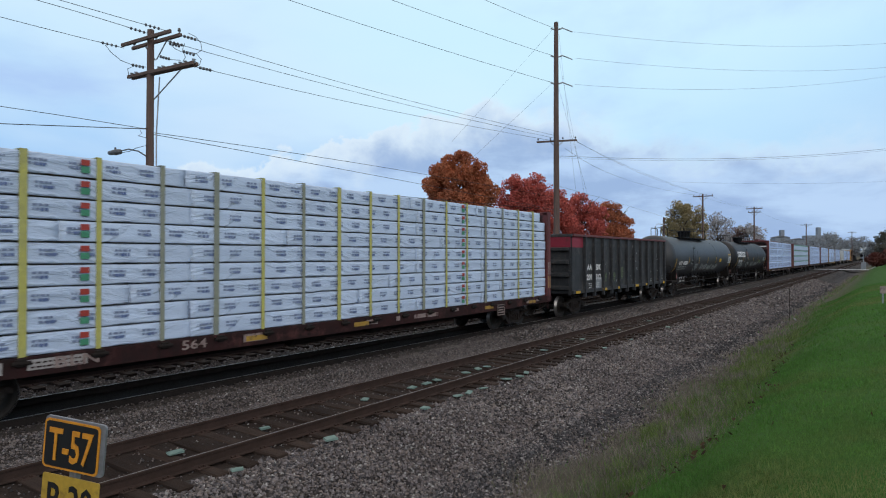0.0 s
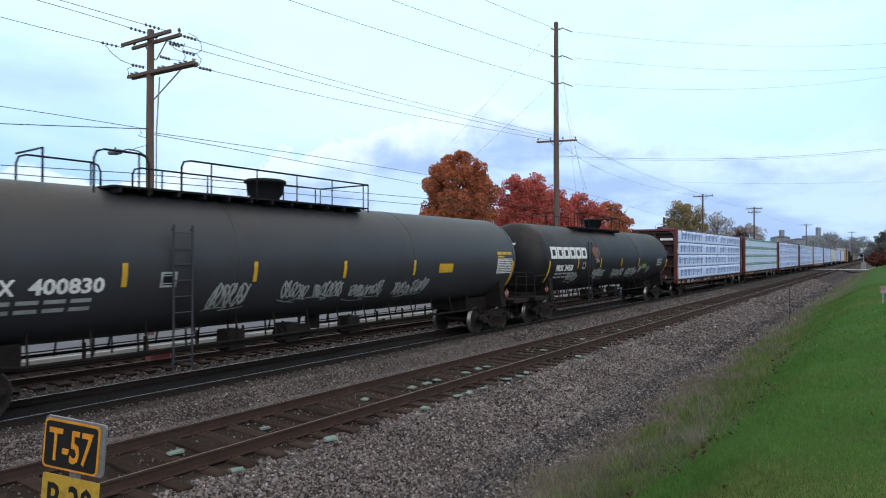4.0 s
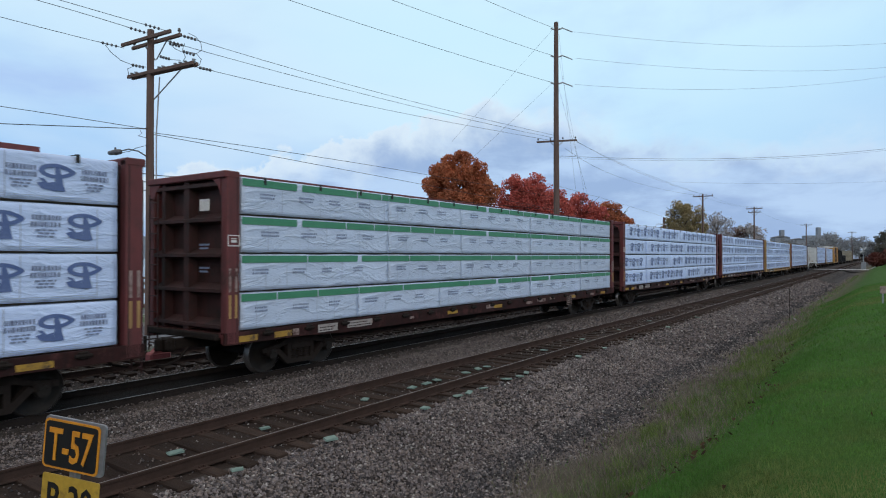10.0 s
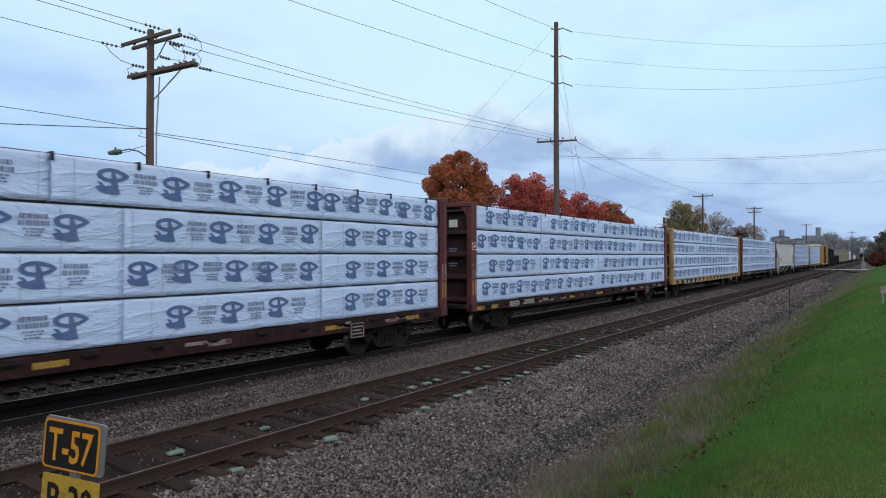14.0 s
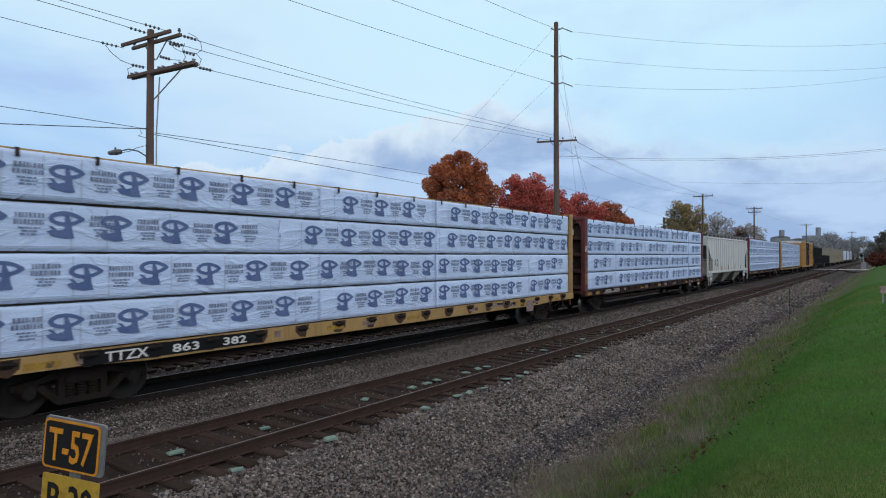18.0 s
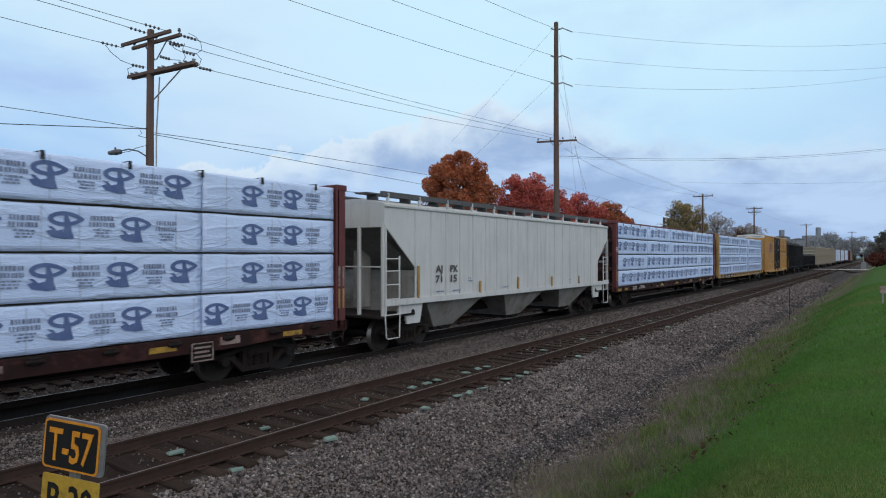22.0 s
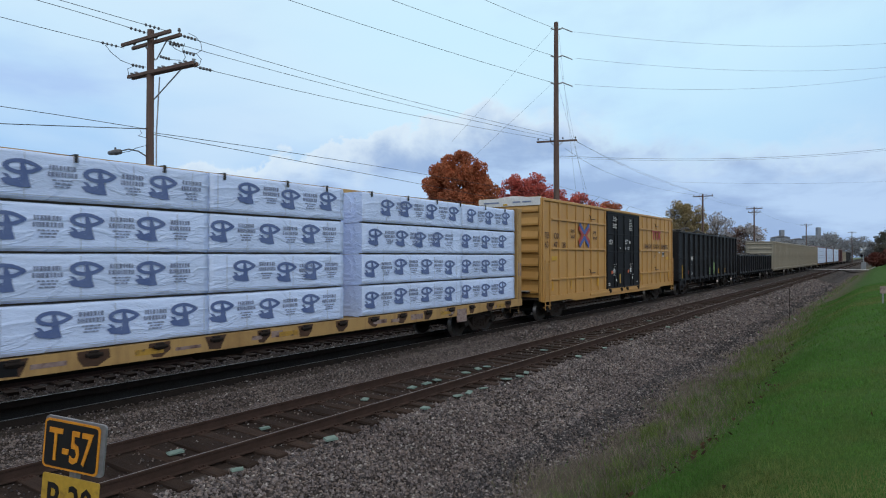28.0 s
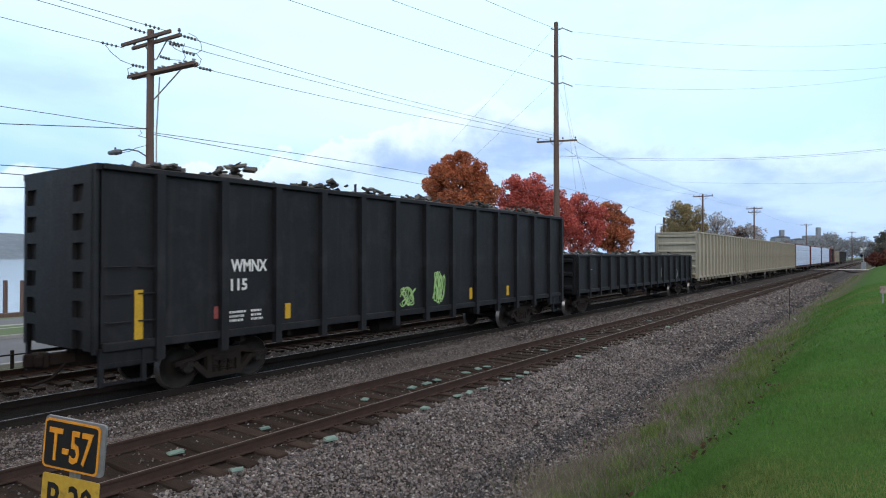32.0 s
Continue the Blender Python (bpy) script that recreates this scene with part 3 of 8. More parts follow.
PROFILE = [(-2500, 30), (-300, 12), (-60, 6.0), (-20, 3.1), (-10, 2.0), (-5, 1.45), (-2, 1.2), (0, 1.08), (1.0, 0.85), (1.9, 0.35), (2.6, -0.1), (3.4, -0.42), (4.4, -0.6), (5.6, -0.62),
           (6.3, -0.45), (6.95, -0.27), (7.5, -0.205), (9.6, -0.195), (10.1, -0.25), (10.7, -0.36), (11.3, -0.20), (11.9, -0.14), (13.7, -0.13), (14.4, -0.22), (14.9, -0.30),
           (15.5, -0.22), (17.6, -0.22), (18.6, -0.4), (20, -0.5), (34, -0.62), (45, -1.20), (47.2, -1.30), (49.8, -3.7), (60, -4.2), (2600, -4.2)]


def ground_z(y):
    return float(np.interp(y, [p[0] for p in PROFILE], [p[1] for p in PROFILE]))


def build_ground():
    ys = []
    for (a, _), (b, _) in zip(PROFILE, PROFILE[1:]):
        n = max(1, int((b - a) / (0.35 if -6 < a < 19 else 1e9)))
        ys += [a + (b - a) * i / n for i in range(n)]
    ys.append(PROFILE[-1][0])
    xs = [-600, -120, -60, -40, -30, -24] + list(np.arange(-20, 40, 0.5)) + list(np.arange(40, 120, 2.0)) + [130, 160, 200, 260, 340, 450, 600, 900, 1500, 2600]
    v, f, m = [], [], []
    keys = ["lawn_soil", "bank_soil", "gravel", "ballast", "oily_shaded_ballast", "verge_grass", "crib_mud", "rusty_ballast"]
    for x in xs:
        for y in ys:
            z = ground_z(y)
            if -6 < y < 19:
                z += 0.035 * noise.noise((x * 0.6, y * 0.9, 3)) + 0.02 * noise.noise((x * 2, y * 2, 7))
            v.append((x, y, z))
    ny = len(ys)
    for i in range(len(xs) - 1):
        for j in range(ny - 1):
            y = (ys[j] + ys[j + 1]) / 2 + 0.35 * noise.noise((xs[i] * 0.35, 0, 1)) + 0.25 * noise.noise((xs[i] * 1.4, ys[j] * 0.5, 5))
            f.append((i * ny + j, (i + 1) * ny + j, (i + 1) * ny + j + 1, i * ny + j + 1))
            ym = (ys[j] + ys[j + 1]) / 2
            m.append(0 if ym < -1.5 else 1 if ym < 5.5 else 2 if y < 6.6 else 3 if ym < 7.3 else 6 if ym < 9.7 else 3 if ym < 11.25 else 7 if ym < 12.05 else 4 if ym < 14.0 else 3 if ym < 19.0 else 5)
    tagged(new("ground", big_mesh("ground", v, f, keys, m, True)), "lawn, gravel and railway ballast under the tracks", "ground", kind="structure")
    g = Geo("water")
    g.add([(-2500, 48.5, -3.2), (2600, 48.5, -3.2), (2600, 2500, -3.2), (-2500, 2500, -3.2)], [(0, 1, 2, 3)])
    tagged(part("water", g), "calm grey-blue river water", "water", kind="structure")


RAIL = [(-0.07, -0.175), (0.07, -0.175), (0.07, -0.162), (0.014, -0.145), (0.010, -0.045), (0.034, -0.035), (0.036, -0.008), (0.028, 0.0), (-0.028, 0.0), (-0.036, -0.008),
        (-0.034, -0.035), (-0.010, -0.045), (-0.014, -0.145), (-0.07, -0.162)]


def rail_geo(worn, key="rail_rust"):
    g = Geo(key)
    g.prism([(a, b) for a, b in reversed(RAIL)], -60, 700, "x")
    g.use("rail_shine")
    g.add([(-60, -0.025, 0.0015), (700, -0.025, 0.0015), (700, worn, 0.0015), (-60, worn, 0.0015)], [(0, 1, 2, 3)])
    return g


def tie_mesh(seed):
    r = random.Random(seed)
    g = Geo("tie_wood")
    g.cbox(-0.115, 0.115, -1.29, 1.29, -0.33, -0.165, 0.012 + 0.01 * r.random())
    g.v = [(x + 0.008 * r.uniform(-1, 1), y + 0.02 * r.uniform(-1, 1), z + 0.006 * r.uniform(-1, 1)) for x, y, z in g.v]
    return g.mesh("tie")


def build_track(name, y, label, ties, worn=0.02, key="rail_rust", spacing=0.52, start=1.0):
    t = thing(name, label, "track", (0, y, 0), kind="structure")
    for s in (-1, 1):
        part("rail", rail_geo(worn, key), t, "", (0, s * 0.753, 0))
    if ties:
        meshes = [tie_mesh(i) for i in range(6)]
        r = random.Random(int(y * 10))
        for i in range(300):
            part("tie", meshes[i % 6], t, "", pose(start + i * spacing + r.uniform(-0.03, 0.03), r.uniform(-0.05, 0.05), r.uniform(-0.012, 0.004), 0, 0, r.uniform(-1.2, 1.2)))
        g = Geo("tie_wood")
        for i in range(300, 900):
            x = start + i * spacing
            g.box(x - 0.115, x + 0.115, -1.29, 1.29, -0.33, -0.168)
        tagged(part("far_ties", g, t), "", kind="stuff")
    else:
        g = Geo("tie_wood")
        for i in range(-20, 500):
            x = start + i * spacing
            g.box(x - 0.115, x + 0.115, -1.29, 1.29, -0.33, -0.172)
        tagged(part("ties", g, t), "", kind="stuff")
    g = Geo("rail_rust")
    for i in range(0, 240):
        x = start + i * spacing
        for s in (-0.753, 0.753):
            g.box(x - 0.09, x + 0.09, s - 0.17, s + 0.17, -0.168, -0.158)
            for q in (-0.1, 0.1):
                g.box(x - 0.05, x - 0.02, s + q - 0.02, s + q + 0.02, -0.158, -0.135)
                g.box(x + 0.02, x + 0.05, s + q - 0.02, s + q + 0.02, -0.158, -0.135)
    tagged(part("tie_plates", g, t), "", kind="stuff")
    return t


build_ground()
near_track = build_track("track_1", NEAR_Y, "rusty empty rails on dark wooden ties", True, -0.006)
train_track = build_track("track_2", TRAIN_Y, "worn rails under the freight train", False, 0.002, "rail_shaded")
side_track = build_track("track_3", SIDE_Y, "siding rails behind the freight train", False, -0.01)


# ---- loose stones and grass ----
def ground_z_many(y):
    return np.interp(y, [p[0] for p in PROFILE], [p[1] for p in PROFILE])


def scatter(rng, x0, x1, y0, y1, per_m2):
    n = int((x1 - x0) * (y1 - y0) * per_m2)
    return rng.uniform(x0, x1, n), rng.uniform(y0, y1, n)


def build_stones():
    rng = np.random.default_rng(4)
    xs, ys, ss = [], [], []
    for x0, x1, y0, y1, d, s in ((-7, 1.5, 3.7, 7.4, 160, 0.03), (1.5, 11, 3.7, 7.4, 1250, 0.0255), (11, 22, 3.7, 7.4, 700, 0.029), (22, 45, 3.8, 7.4, 190, 0.042), (45, 90, 4.0, 7.4, 40, 0.07),
                                 (-7, 2, 9.8, 11.5, 150, 0.03), (2, 20, 9.8, 11.5, 1000, 0.019), (20, 60, 9.8, 11.5, 130, 0.04), (1.5, 16, 7.1, 9.75, 60, 0.016), (16, 40, 7.1, 9.75, 30, 0.03),
                                 (3, 30, 14.1, 15.6, 160, 0.03), (2, 26, 11.3, 12.0, 260, 0.017)):
        a, b = scatter(rng, x0, x1, y0, y1, d)
        keep = rng.random(len(a)) < np.clip((b - 3.8 - 0.25 * np.sin(a * 0.9) - 0.2 * np.sin(a * 2.3 + 1)) / 0.9, 0.0, 1.0)
        xs.append(a[keep]), ys.append(b[keep]), ss.append(np.full(keep.sum(), s) * rng.uniform(0.55, 1.5, keep.sum()))
    x, y, s = np.concatenate(xs), np.concatenate(ys), np.concatenate(ss)
    n = len(x)
    oct_v = np.array([(1, 0, 0), (0, 1, 0), (-1, 0, 0), (0, -1, 0), (0, 0, 1), (0, 0, -1)], float)
    oct_f = np.array([(0, 1, 4), (1, 2, 4), (2, 3, 4), (3, 0, 4), (1, 0, 5), (2, 1, 5), (3, 2, 5), (0, 3, 5)])
    v = oct_v[None] * rng.uniform(0.65, 1.25, (n, 6, 1)) + rng.normal(0, 0.16, (n, 6, 3))
    ang = rng.uniform(0, 2 * np.pi, n)
    tilt = rng.normal(0, 0.5, n)
    c, sn, ct, st = np.cos(ang), np.sin(ang), np.cos(tilt), np.sin(tilt)
    vx, vy, vz = v[..., 0], v[..., 1], v[..., 2] * 0.75
    vy, vz = vy * ct[:, None] - vz * st[:, None], vy * st[:, None] + vz * ct[:, None]
    vx, vy = vx * c[:, None] - vy * sn[:, None], vx * sn[:, None] + vy * c[:, None]
    z = ground_z_many(y)
    verts = np.stack([vx * s[:, None] + x[:, None], vy * s[:, None] + y[:, None], vz * s[:, None] + (z + 0.008 + 0.25 * s)[:, None]], -1).reshape(-1, 3)
    faces = (np.arange(n)[:, None, None] * 6 + oct_f[None]).reshape(-1, 3)
    pick = rng.random(n)
    dark = 0.10 + 0.62 * np.exp(-((y - 4.75 - 0.15 * np.sin(x * 0.8)) / 0.42) ** 2)
    tan = np.where(y > 9.0, 0.62, 0.34)
    kind = np.where(pick < dark, 3, np.where(pick < dark + (1 - dark) * tan, 1, np.where(pick > 0.945, 2, 0)))
    tagged(new("gravel", big_mesh("gravel", verts, faces, ["stone", "stone_tan", "stone_pale", "stone_dark"], np.repeat(kind, 8))), "loose grey-brown crushed stone beside the track", "gravel", kind="stuff")


def blades(rng, x, y, h, w, lean):
    n = len(x)
    z = ground_z_many(y)
    a = rng.uniform(0, 2 * np.pi, n)
    dx, dy = np.cos(a) * w, np.sin(a) * w
    lx, ly = rng.normal(0, lean, n) * h, rng.normal(0, lean, n) * h
    p = np.stack([np.stack([x - dx, y - dy, z - 0.01], -1), np.stack([x + dx, y + dy, z - 0.01], -1), np.stack([x + lx, y + ly, z + h], -1)], 1)
    return p.reshape(-1, 3), np.arange(n * 3).reshape(-1, 3)


def lawn_edge(x):
    """Where the mown lawn ends along the bank."""
    return np.interp(x, [-7, 5, 7, 8.5, 10.5, 15, 25, 45], [2.2, 2.3, 2.05, 1.6, 1.65, 1.95, 2.5, 3.3]) + 0.10 * np.sin(x * 3.1) + 0.07 * np.sin(x * 7.3 + 2)


def build_grass():
    rng = np.random.default_rng(8)
    xs, ys, hs, ws = [], [], [], []
    for x0, x1, y0, y1, d, h, w in ((-7, 2.5, -6, 2.8, 500, 0.045, 0.009), (2.5, 8, -6, -3.5, 500, 0.045, 0.009), (2.5, 8, -3.5, 2.8, 3000, 0.038, 0.004), (8, 16, -6, 2.8, 1100, 0.042, 0.007), (16, 48, -12, 3.8, 220, 0.05, 0.014)):
        a, b = scatter(rng, x0, x1, y0, y1, d)
        keep = rng.random(len(a)) < np.clip((lawn_edge(a) + 0.12 - b) / 0.25, 0, 1)
        a, b = a[keep], b[keep]
        xs.append(a), ys.append(b), hs.append(h * rng.uniform(0.5, 1.4, len(a))), ws.append(np.full(len(a), w))
    v, f = blades(rng, np.concatenate(xs), np.concatenate(ys), np.concatenate(hs), np.concatenate(ws), 0.45)
    tagged(new("lawn_grass", big_mesh("lawn_grass", v, f, ["grass_blade"])), "short mown green lawn grass", "grass", kind="stuff")
    # rough fringe between the lawn and the gravel: green near the lawn, dry and thin lower down
    xs, ys, hs, ws, dry = [], [], [], [], []
    for x0, x1, d, w in ((-7, 2, 300, 0.008), (2, 9, 2300, 0.0035), (9, 20, 1000, 0.006), (20, 50, 280, 0.012), (50, 120, 45, 0.03)):
        a, b = scatter(rng, x0, x1, 1.2, 5.2, d)
        e = lawn_edge(a)
        q = (b - e) / (4.35 + 0.25 * np.sin(a * 0.9) + 0.2 * np.sin(a * 2.3 + 1) - e)
        patch = 0.62 + 0.38 * np.sin(a * 2.7 + 1.5 * np.sin(b * 2.1)) * np.sin(b * 3.3 + a)
        keep = (q > -0.02) & (rng.random(len(a)) < np.clip(1.12 - q, 0, 1) ** 0.7 * patch)
        a, b, q = a[keep], b[keep], q[keep]
        xs.append(a), ys.append(b), dry.append(np.clip(0.22 + 0.75 * q, 0.05, 0.97))
        hs.append(rng.uniform(0.05, 0.20, len(a)) * np.clip(0.45 + 1.6 * q * (1.25 - q), 0.3, 1.2)), ws.append(np.full(len(a), w))
    # tufts
    for _ in range(110):
        cx, q = rng.uniform(3.5, 26), rng.uniform(0.02, 0.75)
        cy = float(lawn_edge(cx)) * (1 - q) + 4.2 * q
        k = int(rng.integers(50, 130))
        xs.append(rng.normal(cx, 0.10, k)), ys.append(rng.normal(cy, 0.08, k)), dry.append(np.full(k, -0.2 if rng.random() < 0.7 else 0.9))
        hs.append(rng.uniform(0.08, 0.26, k)), ws.append(np.full(k, 0.0035 + 0.0003 * cx))
    x, y, h, w, dry = (np.concatenate(q) for q in (xs, ys, hs, ws, dry))
    v, f = blades(rng, x, y, h, w, 0.42)
    m = np.where(rng.random(len(f)) < dry, 1, np.where((dry < 0) | (rng.random(len(f)) < 0.35), 2, 0))
    tagged(new("weeds", big_mesh("weeds", v, f, ["grass_blade", "dry_grass", "tuft_grass"], m)), "rough half-dry grass along the gravel edge", "weeds", kind="stuff")
    # leaves caught along the lawn's edge, a few out on the grass
    n = 150
    x = np.concatenate([rng.uniform(5.5, 20, 90), rng.normal(7.4, 0.5, 20), rng.uniform(4, 24, 40)])
    y = np.concatenate([lawn_edge(x[:90]) + rng.normal(0.02, 0.13, 90), lawn_edge(x[90:110]) + rng.normal(0.1, 0.15, 20), rng.uniform(-1.5, 2.2, 40)])
    z = ground_z_many(y) + 0.05
    a = rng.uniform(0, 6.28, n)
    s = rng.uniform(0.018, 0.050, n) * np.where(np.arange(n) < 110, 1.0, 0.6)
    q = np.stack([np.stack([x + np.cos(a + k * np.pi / 2) * s * (1 if k % 2 else 0.7), y + np.sin(a + k * np.pi / 2) * s * (1 if k % 2 else 0.7), z + rng.uniform(-0.02, 0.045, n)], -1) for k in range(4)], 1).reshape(-1, 3)
    tagged(new("fallen_leaves", big_mesh("fallen_leaves", q, np.arange(n * 4).reshape(-1, 4), ["dead_leaf"])), "scattered brown fallen leaves on the lawn", "leaves", kind="stuff")


build_stones()
build_grass()
# ---- rolling stock: each car's origin lies on the rail tops at its middle, its near side faces -Y ----
WHEEL_R = 0.457
WHEELSETS = []
SIDE = 1.52


def wheelset_mesh():
    g = Geo("wheel_steel")
    g.cyl((0, -1.0, 0), (0, 1.0, 0), 0.085, n=10)
    for s in (-1, 1):
        a = s * 0.753
        g.use("wheel_steel")
        g.lathe([(-0.07, 0.10), (-0.07, 0.17), (-0.02, 0.20), (-0.02, 0.36), (-0.07, 0.39), (-0.07, 0.449)], (0, a, 0), (0, s, 0), 28)
        g.use("tread_steel")
        g.lathe([(-0.07, 0.449), (-0.065, 0.485), (-0.045, 0.485), (-0.035, 0.462), (0.065, WHEEL_R - 0.003), (0.07, 0.445)], (0, a, 0), (0, s, 0), 28)
        g.use("wheel_steel")
        g.lathe([(0.07, 0.445), (0.07, 0.385), (0.03, 0.36), (0.02, 0.20), (0.06, 0.16), (0.07, 0.085)], (0, a, 0), (0, s, 0), 28)
        g.cyl((0, s * 1.0, 0), (0, s * 1.16, 0), 0.12, 0.11, 12)
        for k in range(3):
            t = 2 * math.pi * k / 3
            g.cyl((0.07 * math.cos(t), s * 1.16, 0.07 * math.sin(t)), (0.07 * math.cos(t), s * 1.185, 0.07 * math.sin(t)), 0.022, n=6)
    return g.mesh("wheelset")


def truck_mesh():
    g = Geo("truck_iron")
    for s in (-1, 1):
        y0, y1 = (0.96, 1.10) if s > 0 else (-1.10, -0.96)
        # top compression member, sloping down to the journals
        g.prism([(-1.15, 0.50), (-1.15, 0.60), (-0.72, 0.66), (-0.42, 0.78), (0.42, 0.78), (0.72, 0.66), (1.15, 0.60), (1.15, 0.50), (0.78, 0.56), (0.42, 0.64), (-0.42, 0.64), (-0.78, 0.56)], y0, y1)
        # bottom tension member
        g.prism([(-0.80, 0.52), (-0.66, 0.56), (-0.36, 0.27), (0.36, 0.27), (0.66, 0.56), (0.80, 0.52), (0.42, 0.17), (-0.42, 0.17)], y0, y1)
        for x in (-0.36, 0.36):
            g.box(x - 0.055, x + 0.055, y0, y1, 0.24, 0.66)
        for x in (-0.89, 0.89):
            g.cbox(x - 0.15, x + 0.15, y0 - 0.03, y1 + 0.03, 0.44, 0.62, 0.03)
        # springs
        for x in (-0.2, 0.0, 0.2):
            for k in range(5):
                z = 0.27 + k * 0.05
                g.cyl((x, (y0 + y1) / 2, z), (x, (y0 + y1) / 2, z + 0.035), 0.085, n=10)
        g.box(-0.30, 0.30, y0 - 0.02, y1 + 0.02, 0.52, 0.64)
    g.cbox(-0.28, 0.28, -1.0, 1.0, 0.50, 0.76, 0.04)
    g.cyl((0, 0, 0.76), (0, 0, 0.86), 0.2, n=14)
    for x in (-0.42, 0.42):
        g.box(x - 0.05, x + 0.05, -0.85, 0.85, 0.30, 0.42)
        for s in (-0.753, 0.753):
            w = 0.07 if x > 0 else -0.07
            g.box(min(x, x + w) - 0.02, max(x, x + w) + 0.02, s - 0.06, s + 0.06, 0.33, 0.62)
    return g.mesh("truck")


def coupler_mesh():
    g = Geo("truck_iron")
    g.box(-0.55, 0.0, -0.10, 0.10, 0.72, 0.92)
    g.cbox(0.0, 0.22, -0.17, 0.12, 0.66, 0.96, 0.03)
    g.cbox(0.16, 0.36, -0.17, -0.05, 0.68, 0.94, 0.03)
    g.cbox(0.12, 0.26, 0.06, 0.17, 0.70, 0.92, 0.03)
    g.tube([(-0.2, 0.25, 0.74), (0.05, 0.28, 0.50), (0.35, 0.26, 0.42), (0.5, 0.2, 0.45)], 0.028, 6)
    return g.mesh("coupler")


MESH = {"wheelset": wheelset_mesh(), "truck": truck_mesh(), "coupler": coupler_mesh()}


def running_gear(car, truck_x, strike_x):
    """Two four-wheel trucks and the couplers at both ends."""
    for s in (-1, 1):
        t = part("truck", MESH["truck"], car, "", (s * truck_x, 0, 0))
        for q in (-1, 1):
            w = part("wheelset", MESH["wheelset"], t, "", (q * 0.89, 0, WHEEL_R))
            WHEELSETS.append((w, q))
        part("coupler", MESH["coupler"], car, "", pose(s * strike_x, 0, 0, 0, 0, 0 if s > 0 else 180))


def ladder(rungs, z0, z1, w, key, depth=0.06):
    """A ladder in the x-z plane, its bars standing towards -y."""
    g = Geo(key)
    for x in (-w / 2, w / 2):
        g.box(x - 0.02, x + 0.02, -depth, -depth + 0.02, z0, z1)
    for i in range(rungs):
        z = z0 + (z1 - z0) * (i + 0.5) / rungs
        g.cyl((-w / 2, -depth + 0.01, z), (w / 2, -depth + 0.01, z), 0.014, n=6)
    for x in (-w / 2, w / 2):
        for z in (z0 + 0.1, z1 - 0.1):
            g.box(x - 0.02, x + 0.02, -depth, 0.02, z - 0.02, z + 0.02)
    return g


# -- lumber bundles --
def logo_geo(g, x, z, s):
    """A plain two-part mark: a lying oval ring with a bar through it, on a flaring stem with a hook."""
    v = []
    for i in range(20):
        a = 2 * math.pi * i / 20
        c, q = math.cos(a), math.sin(a)
        rx, rz = (0.68 if c > 0 else 0.56), 0.27
        zz = q * rz * (1 - 0.45 * max(0, c) ** 2)
        v += [(x + rx * c * s, 0, z + (0.68 + zz) * s), (x + rx * 0.66 * c * s, 0, z + (0.68 + zz * 0.50) * s)]
    g.add(v, [(2 * i, 2 * ((i + 1) % 20), 2 * ((i + 1) % 20) + 1, 2 * i + 1) for i in range(20)])
    g.add([(x - 0.06 * s, 0, z - 0.04 * s), (x + 0.32 * s, 0, z - 0.02 * s), (x + 0.24 * s, 0, z + 0.26 * s), (x + 0.22 * s, 0, z + 0.50 * s), (x + 0.10 * s, 0, z + 0.84 * s), (x - 0.02 * s, 0, z + 0.84 * s), (x - 0.02 * s, 0, z + 0.42 * s)], [(0, 1, 2, 3, 4, 5, 6)])
    g.add([(x - 0.62 * s, 0, z + 0.22 * s), (x - 0.46 * s, 0, z + 0.04 * s), (x - 0.05 * s, 0, z - 0.03 * s), (x - 0.04 * s, 0, z + 0.30 * s), (x - 0.26 * s, 0, z + 0.24 * s), (x - 0.38 * s, 0, z + 0.38 * s), (x - 0.58 * s, 0, z + 0.42 * s), (x - 0.42 * s, 0, z + 0.27 * s)], [(0, 1, 2, 3, 4, 7), (7, 4, 5, 6)])


def words_geo(g, r, x, z, w, h, rows):
    """Rows of short dashes where the printing is too small to read."""
    lines = [(h * 0.74, h * 0.20, 0.04, 0.98), (h * 0.46, h * 0.20, 0.0, 1.0), (h * 0.28, h * 0.07, 0.15, 0.85), (h * 0.15, h * 0.07, 0.25, 0.8), (h * 0.02, h * 0.07, 0.2, 0.75)]
    if rows < 5:
        lines = [(h * (rows - 1 - k) / rows, h / rows * 0.55, 0.0, r.uniform(0.8, 1.0)) for k in range(rows)]
    for zz, hh, a, b in lines:
        zz, a, b = z + zz, x + w * a, x + w * b
        while a < b - 0.02:
            d = min(r.uniform(0.02, 0.05) if hh > 0.04 else r.uniform(0.03, 0.09), b - a)
            g.add([(a, 0, zz), (a + d, 0, zz), (a + d, 0, zz + hh), (a, 0, zz + hh)], [(0, 1, 2, 3)])
            a += d + r.uniform(0.012, 0.028)


